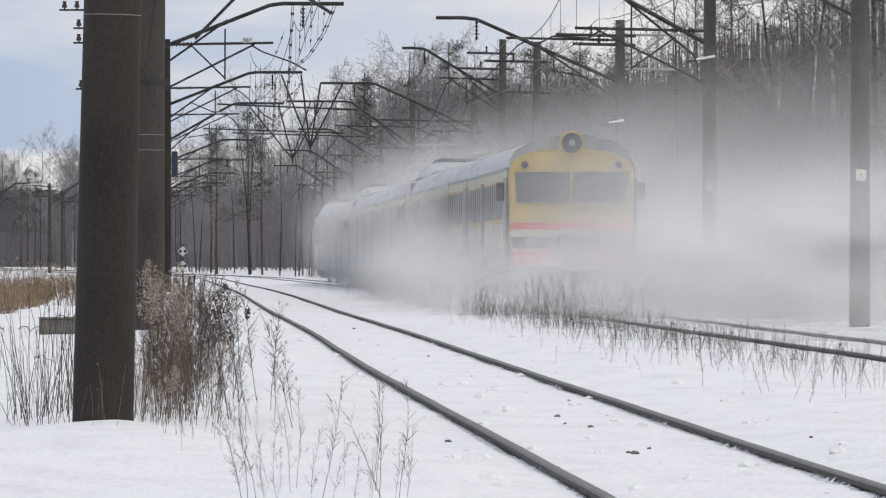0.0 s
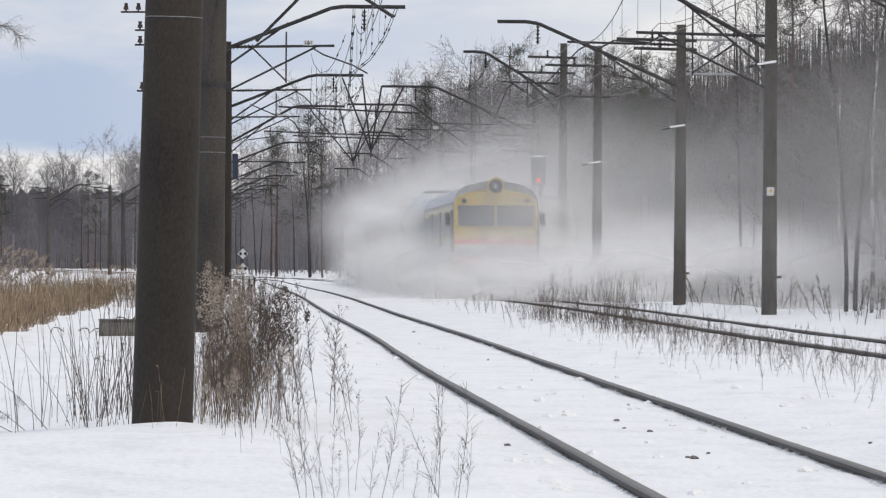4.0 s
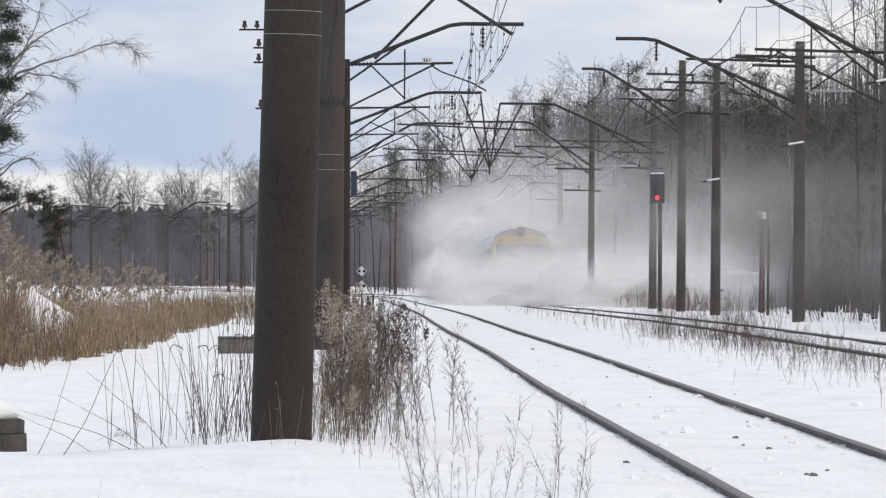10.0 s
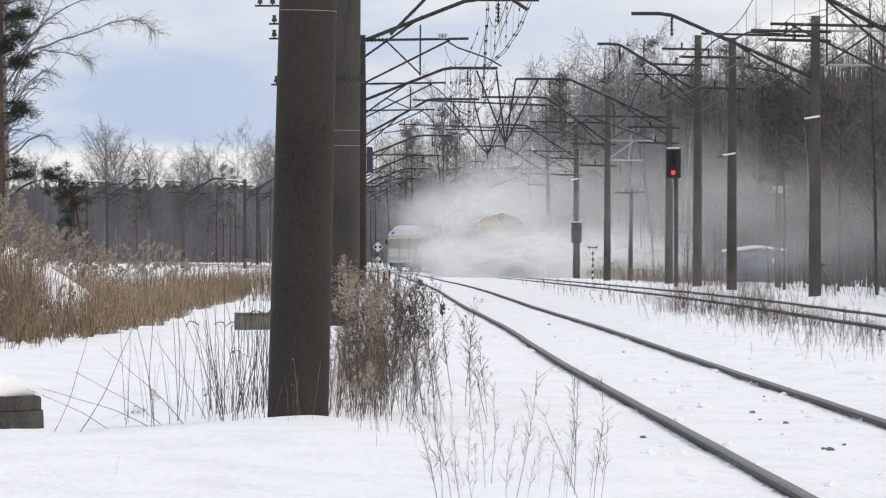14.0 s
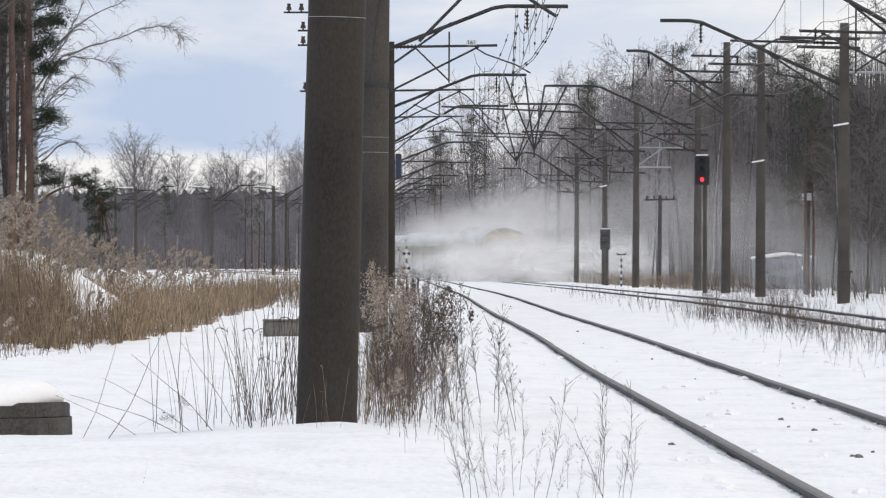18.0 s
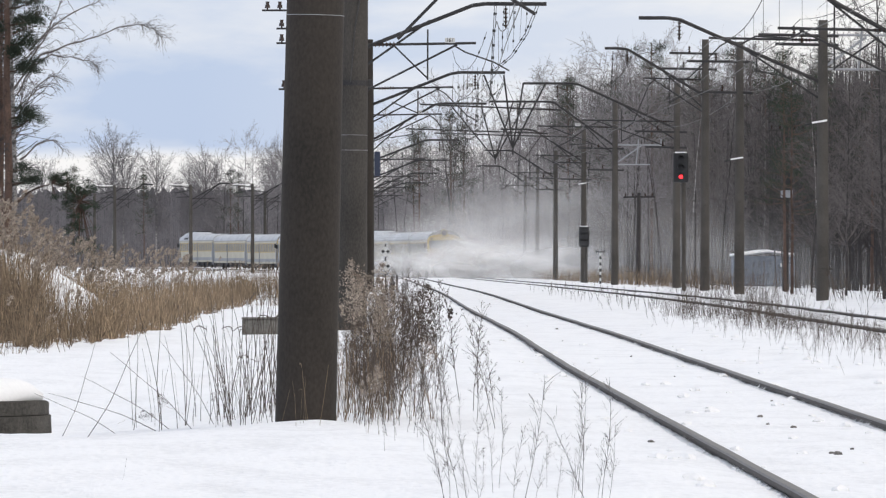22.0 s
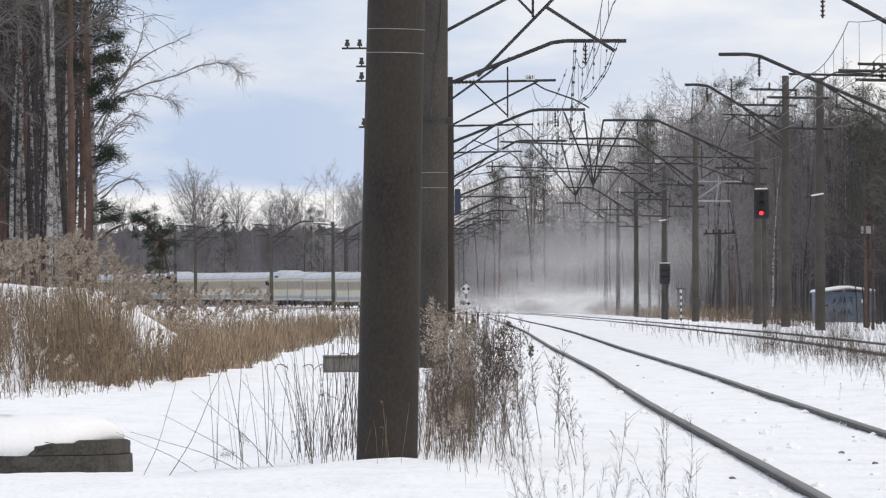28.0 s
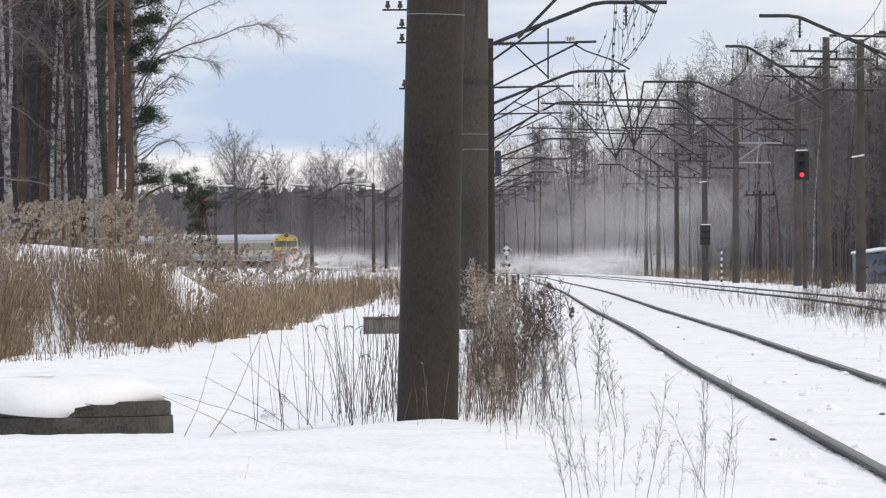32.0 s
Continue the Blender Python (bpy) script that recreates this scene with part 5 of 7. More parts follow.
woods("far_woods", "dense bare wood behind the far curve, greyed for haze", 1000, lambda g: (lambda y: (spot(g.uniform(-66, 12), y), y))(g.uniform(985, 1100)), lambda g, x, y: g.uniform(10.0, 13.6), 3, 16, M_FAR_TWIG_HAZE)
woods("right_woods", "dense bare undergrowth and stems of the wood along the line", 1500, lambda g: (lambda y: (far_x(y) + g.uniform(13, 40), y))(160 + 340 * g.random() ** 1.2),
      lambda g, x, y: g.uniform(6, 10.5) if 240 < y < 420 else g.uniform(7, 14), 4, 14, M_TRUNK)
woods("right_woods", "dense fine-twigged bare wood inside the curve of the line", 1150, lambda g: (lambda y: (max(far_x(y) + 12, 0.019 * y) + 38 * g.random() ** 1.5, y))(g.uniform(440, 800)),
      lambda g, x, y: g.uniform(0.72, 0.97) * (1.0 + 0.0272 * y), 14, 26)
woods("right_woods", "dark dense crowns of the bare wood inside the curve", 900, lambda g: (lambda y: (max(far_x(y) + 14, 0.026 * y) + 30 * g.random() ** 1.5, y))(g.uniform(330, 680)),
      lambda g, x, y: g.uniform(0.68, 0.93) * (1.0 + 0.0272 * y), 44, 26, M_TRUNK)
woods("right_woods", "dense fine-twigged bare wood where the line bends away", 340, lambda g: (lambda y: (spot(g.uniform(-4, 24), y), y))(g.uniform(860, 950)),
      lambda g, x, y: g.uniform(0.78, 1.0) * smooth(((-4, 16.0), (8, 17.0), (16, 19.0), (24, 21.0)), 1000 * x / y), 15, 24, M_BEND_TWIG_HAZE)
woods("left_woods", "dense bare stems behind the pines", 240, lambda g: (lambda y: (spot(g.uniform(-82, -59), y), y))(g.uniform(240, 300)), lambda g, x, y: g.uniform(9, 17), 6, 8, M_TRUNK)


# added sheets behind the stems, coloured as the woods' depth: shade near, haze far
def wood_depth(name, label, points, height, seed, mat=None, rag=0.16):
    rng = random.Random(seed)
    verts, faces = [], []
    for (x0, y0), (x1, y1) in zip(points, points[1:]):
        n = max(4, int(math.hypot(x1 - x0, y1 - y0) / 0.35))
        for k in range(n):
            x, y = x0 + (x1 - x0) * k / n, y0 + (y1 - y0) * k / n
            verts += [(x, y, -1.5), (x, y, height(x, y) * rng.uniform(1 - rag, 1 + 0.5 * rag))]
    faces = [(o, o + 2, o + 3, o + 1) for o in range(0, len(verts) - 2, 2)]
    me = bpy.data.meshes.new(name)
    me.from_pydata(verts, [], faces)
    me.materials.append(mat or M_SHADE_DEPTH)
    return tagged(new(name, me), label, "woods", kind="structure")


wood_depth("backdrop", "grey sheet with haze in its colour, as depth of the far woods", [(-110, 1105), (30, 1105), (60, 1050)], lambda x, y: 12.9, 1, M_DEPTH_FAR_HAZE, 0.06)
wood_depth("backdrop", "dark sheet with shade in its colour, as depth of the wood along the line", [(far_x(yy) + 44, yy) for yy in (120, 200, 300, 420, 500)] + [(spot(b, yy), yy) for b, yy in ((75, 640), (60, 690), (45, 750), (34, 800), (25, 840), (21.5, 870))],
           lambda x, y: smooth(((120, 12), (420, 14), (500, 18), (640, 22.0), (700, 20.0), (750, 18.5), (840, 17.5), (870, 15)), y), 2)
wood_depth("backdrop", "pale sheet with haze in its colour, where the line bends away", [(spot(b, yy), yy) for b, yy in ((27, 955), (10, 965), (-5, 1000))], lambda x, y: 11.0, 4, M_BEND_DEPTH_HAZE)
# this sheet only darkens the gaps between the trunks
wood_depth("backdrop", "dark sheet with shade in its colour, as depth behind the pines", [(-34, 330), (-17.9, 318)], lambda x, y: 15.0, 3, M_PINE_SHADE_DEPTH)

# ---- reeds and weeds ----
def reed(m, x, y, z, h, rng, lean=0.12, r=0.006):
    """A bending stalk with dry drooping leaves; gives its tip."""
    p = Vector((x, y, z - 0.05))
    d = Vector((rng.gauss(0, lean), rng.gauss(0, lean), 1)).normalized()
    bend = Vector((rng.gauss(0, 0.10), rng.gauss(0, 0.06), 0))
    n = 4
    for k in range(n):
        e = p + d * (h + 0.05) / n
        m.stick(p, e, r * (1 - 0.15 * k), r * (1 - 0.15 * (k + 1)), 2)
        if k < 3 and rng.random() < 0.6:
            ld = rand_dir(rng, d, 0.5)
            c = p + ld * h * 0.14
            m.stick(p, c, r * 0.9, r * 0.8, 2)
            ld.z -= 0.8
            m.stick(c, c + ld.normalized() * h * 0.1, r * 0.8, r * 0.2, 2)
        p = e
        d = (d + bend * 0.5).normalized()
    return p


def plume_head(plumes, p, size, rng):
    """A clumpy, nodding head: a few fluffy lumps that hang over to the lee."""
    d = Vector((rng.gauss(0.12, 0.25), rng.gauss(0, 0.2), 1)).normalized()
    q = p - d * 0.4 * size
    for k in range(rng.choice((2, 3, 3, 4))):
        w = size * (0.30, 0.36, 0.30, 0.20)[k]
        for _ in range(15):
            u = rand_dir(rng, Vector((0, 0, 1)), 2.0)
            plumes.leaf(q + u * w * rng.uniform(0.1, 0.6), rand_dir(rng, u + d, 0.6), 0.26 * size, rng.uniform(0.25, 0.42) * size, rng)
        d = (d + Vector((rng.uniform(-0.05, 0.45), 0, -0.12 * k))).normalized()
        q = q + d * 0.38 * size


def reed_bed(name, label, count, place, seed, tall, r=0.008, share=0.75, head=(0.10, 0.15)):
    rng = random.Random(seed)
    a, b = Mass(), Mass()
    for _ in range(count):
        x, y = place(rng)
        h = tall(x, y, rng)
        if h < 0.12:
            continue
        plume = rng.random() < share
        top = reed(a, x, y, on_ground(x, y), h, rng, 0.05 if plume else 0.19, r * rng.uniform(0.75, 1.25))
        if plume:
            plume_head(b, top, rng.uniform(*head), rng)
    t = thing(name, label, "reeds", kind="stuff")
    for n, m, mat in (("stalks", a, M_REED), ("plumes", b, M_PLUME)):
        if not m.v:
            continue
        ob = new(n, m.mesh(n, mat))
        ob.parent = t
        tagged(ob, kind="stuff")


def edge_place(y0, y1, x0, x1):
    def place(g):
        y = y0 + (y1 - y0) * g.random() ** 1.3
        x = x1 - (x1 - x0) * g.random() ** 0.9 + 0.35 * math.sin(y * 0.21)
        return x, y
    return place


# along the ditch, by bearing in thousandths: where the snow field ends, and how high above the eye the thicket and its plumes reach
DITCH_EDGE = ((-84, 100), (-76, 96), (-71, 99), (-68.5, 119), (-64, 119), (-60.5, 116), (-56, 109), (-52.5, 102.5), (-48, 105), (-42, 108.5), (-37.7, 120), (-33, 134), (-27, 169), (-22, 204))
THICKET_TOP = ((-84, 3.2), (-66, 3.0), (-58, 2.6), (-53.5, 2.0), (-51, -0.8), (-47, -3.6), (-43, -3.2), (-37, -2.2), (-30, -1.5), (-22, -1.4))
PLUME_TOP = ((-84, 8.0), (-72, 7.8), (-65, 8.6), (-60, 8.6), (-54.5, 9.2), (-52, 6.0), (-49, 4.5), (-45, 3.0), (-40, 2.2), (-34, 1.8), (-29, 1.0), (-22, 0.2))


def ditch_place(b0, b1, near, deep, power=1.4):
    """Behind the ragged edge of the snow field, from bearing b0 to b1."""
    def place(g):
        b = g.uniform(b0, b1)
        y = smooth(DITCH_EDGE, b) * (1 + near + 0.015 * math.sin(b * 1.9) + 0.012 * math.sin(b * 4.3)) * (1 + deep * (2.2 if b > -41 else 1) * g.random() ** power)
        return b * y / 1000, y
    return place


def up_to(tops, low, high=1.0):
    def tall(x, y, g):
        return (1.2 + smooth(tops, 1000 * x / y) * y / 1000 - on_ground(x, y)) * g.uniform(low, high)
    return tall


reed_bed("reed_bed", "dense straw-brown reeds in the snow of the ditch", 5400, ditch_place(-82, -51.5, 0.0, 0.17, 1.1), 21, up_to(THICKET_TOP, 0.5, 1.12), 0.0052, 0.0)
reed_bed("reed_bed", "thin brown reeds at the foot of a snowed-over heap", 800, ditch_place(-53, -41, 0.0, 0.10), 29, up_to(THICKET_TOP, 0.4, 1.15), 0.0046, 0.02)
reed_bed("reed_bed", "straw-brown reeds along the ditch", 3000, ditch_place(-44, -21.5, 0.0, 0.12), 28, up_to(THICKET_TOP, 0.4, 1.0), 0.0056, 0.0)
reed_bed("reed_bed", "tall reeds with pale clumpy plumes", 400, ditch_place(-78, -50, 0.04, 0.13), 22, up_to(PLUME_TOP, 0.60, 1.06), 0.0042, 1.0, (0.11, 0.19))
reed_bed("reed_bed", "scattered reeds with pale plumes beside the snowed-over heap", 240, ditch_place(-52, -30, 0.03, 0.16), 27, up_to(PLUME_TOP, 0.62, 1.05), 0.0042, 1.0, (0.10, 0.16))
reed_bed("reed_bed", "thin reeds with small dark heads along the ditch", 34, ditch_place(-34, -21.5, 0.03, 0.10), 26, up_to(PLUME_TOP, 0.75, 1.1), 0.0056, 0.8, (0.08, 0.11))
reed_bed("reed_bed", "brown thicket below the trees behind the ditch", 420, lambda g: (lambda b, y: (b * y / 1000, y))(g.uniform(-56, -39), g.uniform(165, 200)), 31, up_to(((-60, 4.5), (-50, 3.6), (-44, 1.6), (-39, -0.5)), 0.4, 1.05), 0.0075, 0.0)
reed_bed("reed_bed", "short broken reeds standing in smooth snow", 75, ditch_place(-78, -55, -0.14, 0.14), 30, lambda x, y, g: g.uniform(0.15, 0.5), 0.0046, 0.0)
reed_bed("reed_bed", "dark brown reeds before the far curve", 3200, lambda g: (lambda y: (-0.0165 * y - 0.2 - (0.030 * y + 2) * g.random(), y))(196 + 220 * g.random() ** 1.8), 23, lambda x, y, g: g.uniform(0.55, 1.2), 0.0062, 0.02)
reed_bed("reed_bed", "pale dry grass at the edge of the wood", 1700, lambda g: (lambda y: (far_x(y) + g.uniform(3.4, 8), y))(g.uniform(330, 640)), 24, lambda x, y, g: g.uniform(0.5, 1.15), 0.009, 0.02)
reed_bed("reed_bed", "thin dry grass at the edge of the snow field", 420, edge_place(88, 110, -8.5, -5.0), 25, lambda x, y, g: g.uniform(0.25, 0.7), 0.004, 0.08)


def weed(rng, h, twigs, head, fat):
    """One dry plant: a bowed stem with side twigs that carry seed clumps."""
    stem, seeds = Mass(), Mass()
    p, d = Vector((0, 0, -0.08)), Vector((rng.gauss(0, 0.1), rng.gauss(0, 0.1), 1)).normalized()
    n = 7
    for k in range(n):
        e = p + d * (h + 0.08) / n
        stem.stick(p, e, fat * (1 - 0.09 * k), fat * (1 - 0.09 * (k + 1)), 3)
        if k > 1:
            for _ in range(twigs):
                td = rand_dir(rng, d, 0.75)
                td.z = abs(td.z) * 0.8 + 0.25
                td.normalize()
                q = p.lerp(e, rng.random())
                tl = h * rng.uniform(0.07, 0.20)
                t1 = q + td * tl * 0.5
                t2 = t1 + rand_dir(rng, td, 0.25) * tl * 0.5
                stem.stick(q, t1, fat * 0.6, fat * 0.48, 2)
                stem.stick(t1, t2, fat * 0.48, fat * 0.3, 2)
                t3 = t1 + rand_dir(rng, td, 0.7) * tl * 0.4
                stem.stick(t1, t3, fat * 0.4, fat * 0.25, 2)
                if rng.random() < head:
                    for _ in range(7):
                        seeds.leaf(t2 + Vector((rng.gauss(0, 0.008), rng.gauss(0, 0.008), rng.gauss(0, 0.012))), rand_dir(rng, td, 0.9), 0.010, 0.024, rng)
        p = e
        d = rand_dir(rng, d, 0.10)
    for k in range(int(30 * head)):
        q = p - d * rng.uniform(0, 0.16 * h)
        seeds.leaf(q + Vector((rng.gauss(0, 0.012), rng.gauss(0, 0.012), 0)), rand_dir(rng, d, 0.6), 0.012, 0.035, rng)
    return stem, seeds


def weed_thing(name, label, group, h, twigs, head, seed, stem_mat, head_mat, fat=0.0036):
    a, b = weed(random.Random(seed), h, twigs, head, fat)
    t = thing(name, label, "dry plant", group=group)
    parts = [("stem", a.mesh("stem", stem_mat))]
    if b.f:
        parts.append(("seed_head", b.mesh("seed_head", head_mat)))
    for n, me in parts:
        ob = new(n, me)
        ob.parent = t
    return t


def scatter(kinds, count, place, seed, lo=0.75, hi=1.2):
    rng = random.Random(seed)
    for k in range(count):
        kind = kinds[k % len(kinds)]
        x, y = place(rng)
        sc = rng.uniform(lo, hi)
        m = pose(x, y, on_ground(x, y), rng.gauss(0, 5), rng.gauss(0, 5), rng.uniform(0, 360))
        if not kind.get("placed"):
            kind["placed"] = 1
            kind.matrix_basis = m @ Matrix.Diagonal((sc, sc, sc, 1))
        else:
            c = copy_thing(kind, m)
            c.scale = (sc,) * 3


TALL = [weed_thing("dry_weed", "tall dry brown weed with dark seed heads in the snow", "weeds by the mast", 0.95, 7, 0.22, 40 + k, M_STALK, M_STALK, 0.0038) for k in range(5)]


def plume_reed(seed, h, big, label, mat):
    a, b = Mass(), Mass()
    plume_head(b, reed(a, 0, 0, 0, h, random.Random(seed), 0.06, 0.004), 0.11 * big, random.Random(seed + 2))
    g = random.Random(seed + 1)
    for _ in range(420):
        u = g.random()
        w = 0.014 + 0.045 * math.sin(math.pi * min(1, u * 1.05)) ** 0.7
        b.leaf(Vector((g.gauss(0.05 * u, w), g.gauss(0, w), h * 0.74 + 0.42 * u)), rand_dir(g, Vector((0.3, 0, 0.7)), 0.9), 0.011, 0.028, g)
    t = thing("feathery_reed", label, "reed", group="weeds by the mast")
    for n, me in (("stalk", a.mesh("stalk", M_REED)), ("plume", b.mesh("plume", mat))):
        ob = new(n, me)
        ob.parent = t
    return t


SOFT = [plume_reed(90 + 2 * k, 0.85 + 0.06 * k, 0.8, "dry reed with a thick pale feathery plume", M_PLUME) for k in range(3)]
DARK = [plume_reed(96 + 2 * k, 0.8, 0.7, "dry reed with a dark brown feathery head", M_STALK) for k in range(2)]
THIN = [weed_thing("thin_twig", "thin leafless branching twig standing in snow", "thin twigs", 0.7, 5, 0.05, 60 + k, M_FROST_TWIG, M_FROST_TWIG, 0.0022) for k in range(4)]


def bush(seed, h, stems, fat):
    """A bare bush: a fan of thin forking stems from one root."""
    g = random.Random(seed)
    m = Mass()
    for _ in range(stems):
        az, out = g.uniform(0, 6.28), abs(g.gauss(0, 0.33))
        d = Vector((math.cos(az) * out, math.sin(az) * out, 1)).normalized()
        p, ln, r = Vector((g.gauss(0, 0.10), g.gauss(0, 0.10), -0.05)), h * g.uniform(0.55, 1.0), fat
        for k in range(5):
            e = p + d * ln / 5
            m.stick(p, e, r, r * 0.82, 2)
            for _ in range(2 if k > 0 else 0):
                td = rand_dir(g, d, 0.45)
                t1 = p.lerp(e, g.random()) + td * ln * g.uniform(0.1, 0.24)
                m.stick(p.lerp(e, 0.5), t1, r * 0.6, r * 0.35, 2)
                m.stick(t1, t1 + rand_dir(g, td, 0.4) * ln * 0.09, r * 0.35, r * 0.2, 2)
            p, r = e, r * 0.82
            d = rand_dir(g, d, 0.12)
    t = thing("low_bush", "low bare grey-brown bush between the tracks", "bush", group="low bushes")
    ob = new("branchwork", m.mesh("branchwork", M_STALK))
    ob.parent = t
    return t


BUSH = [bush(70 + k, 1.0, 8, 0.0036) for k in range(4)]
SPRIG = [bush(75 + k, 1.0, 2, 0.0042) for k in range(3)]
scatter(TALL, 84, lambda g: (-0.42 + abs(g.gauss(0, 0.36)), 55.0 + abs(g.gauss(0, 7))), 1, 0.45, 1.0)
scatter(TALL, 60, lambda g: (-0.62 + 0.42 * g.random(), g.uniform(57.0, 63)), 41, 0.4, 0.85)
scatter(SOFT, 9, lambda g: (-0.32 + g.gauss(0, 0.045), 57 + g.uniform(0, 3)), 2, 0.75, 1.1)
scatter(SOFT, 4, lambda g: (-0.1 + g.uniform(0, 0.5), 55 + g.uniform(0, 4)), 12, 0.35, 0.7)
scatter(SOFT, 3, lambda g: (-0.36 + g.uniform(0, 0.3), 50 + g.uniform(0, 3)), 32, 0.3, 0.45)
scatter(DARK, 4, lambda g: (0.10 + g.gauss(0, 0.06), 57 + g.uniform(0, 2)), 22, 0.85, 1.05)
scatter(TALL, 90, lambda g: (-0.72 + abs(g.gauss(0, 0.42)), g.uniform(64, 200)), 3, 0.5, 1.1)
scatter(THIN, 24, lambda g: (g.uniform(0.12, 0.95), g.uniform(35, 41)), 4, 0.4, 1.0)
scatter(THIN, 16, lambda g: (g.uniform(-0.2, 0.5), g.uniform(46, 53)), 5, 0.4, 0.8)
scatter(BUSH, 56, lambda g: (5.2 + 2.7 * g.random() ** 0.8, 157 + g.gauss(0, 7)), 6, 0.55, 1.35)
scatter(BUSH, 8, lambda g: (g.uniform(5.4, 5.9), 150 + g.gauss(0, 3)), 26, 0.35, 0.6)
scatter(BUSH, 26, lambda g: (6.5 + abs(g.gauss(0, 0.7)), 132 + g.gauss(0, 9)), 27, 0.2, 0.5)
scatter(SPRIG, 14, lambda g: (g.uniform(6.2, 7.3), g.uniform(108, 146)), 16, 0.7, 1.2)


def weed_mass(name, label, count, place, seed, lo, hi, fat=0.006):
    """Low weeds too many to count, as one mass."""
    g = random.Random(seed)
    m = Mass()
    kinds = [weed(random.Random(200 + k), 0.8, 4, 0.0, fat)[0] for k in range(5)]
    for _ in range(count):
        x, y = place(g)
        sc = g.uniform(lo, hi)
        mat = pose(x, y, on_ground(x, y), g.gauss(0, 12), g.gauss(0, 12), g.uniform(0, 360)) @ Matrix.Scale(sc, 4)
        src, o = g.choice(kinds), len(m.v)
        m.v += [mat @ v for v in src.v]
        m.f += [tuple(i + o for i in f) for f in src.f]
    tagged(new(name, m.mesh(name, M_STALK)), label, "weeds", kind="stuff")


weed_mass("low_weeds", "sparse low brown weeds in the snow between the tracks", 1300, lambda g: (lambda y: (6.3 + g.gauss(0, 0.70), y))(62 + 90 * g.random() ** 0.75), 7, 0.14, 0.48, 0.0046)
weed_mass("low_weeds", "scattered dry weeds along the second track", 130, lambda g: (g.uniform(4.5, 6.6), g.uniform(165, 300)), 8, 0.2, 0.5, 0.009)
weed_mass("low_weeds", "dry weeds at the foot of the wood", 200, lambda g: (lambda y: (far_x(y) + g.uniform(3.0, 7), y))(g.uniform(130, 360)), 9, 0.4, 1.3, 0.009)


def grass_blade(seed, h, tip, mat=M_STALK, label="thin bare brown reed stalk in the snow"):
    rng = random.Random(seed)
    m = Mass()
    p, d = Vector((0, 0, -0.06)), Vector((rng.gauss(0, 0.12), rng.gauss(0, 0.08), 1)).normalized()
    for k in range(6):
        e = p + d * (h + 0.06) / 6
        m.stick(p, e, 0.0034 - 0.0003 * k, 0.0034 - 0.0003 * (k + 1), 3)
        p = e
        d = (d + Vector((rng.gauss(0, 0.05), 0, -0.02))).normalized()
    s = rng.choice((-1, 1))
    if tip:
        for k in range(12):
            d = (d + Vector((s * 0.22, 0, -0.2))).normalized()
            e = p + d * 0.014
            m.leaf(p, rand_dir(rng, d, 0.5), 0.014, 0.04, rng)
            m.stick(p, e, 0.0022, 0.0018, 3)
            p = e
    t = thing("reed_stalk", label, "reed", group="bare reed stalks")
    ob = new("stalk", m.mesh("stalk", mat))
    ob.parent = t
    return t


STEMS = [grass_blade(180 + k, 0.8, k == 1, M_REED, "brown dry reed stem beside the mast") for k in range(5)]
BLADES = [grass_blade(80 + k, 0.85, k == 3) for k in range(7)]
scatter(BLADES, 112, lambda g: (-1.06 - abs(g.gauss(0, 0.46)), g.uniform(56.5, 62)), 10, 0.45, 1.25)
scatter(STEMS, 90, lambda g: (-0.62 + 0.5 * g.random() ** 1.3, g.uniform(56.4, 60)), 42, 0.35, 0.95)
scatter(STEMS, 7, lambda g: (g.uniform(-1.02, -0.66), g.uniform(54.6, 55.4)), 43, 0.3, 0.6)
# fallen and leaning stalks
for x, y, sc, rx, ry in ((-2.05, 57, 1.0, 0, -62), (-1.95, 57.5, 0.9, 4, -50), (-2.5, 56.5, 1.15, 0, 35), (-2.35, 57, 0.8, 0, -55), (-1.75, 57, 1.0, 0, -38), (-2.75, 57.5, 0.9, 3, 28), (-1.6, 58, 0.9, 0, -24)):
    c = copy_thing(BLADES[0], pose(x, y, on_ground(x, y) + 0.02, rx, ry, 0))
    c.scale = (sc,) * 3

c = copy_thing(BLADES[1], pose(-1.66, 41.7, on_ground(-1.66, 41.7), 0, 22, 0))
c.scale = (0.16,) * 3
for x, y, sc, ry in ((-2.56, 63.5, 0.34, 75), (-1.95, 62, 0.3, -60), (-1.75, 60, 0.26, 40)):
    c = copy_thing(DARK[0], pose(x, y, on_ground(x, y) + 0.03, 0, ry, 30))
    c.scale = (sc,) * 3

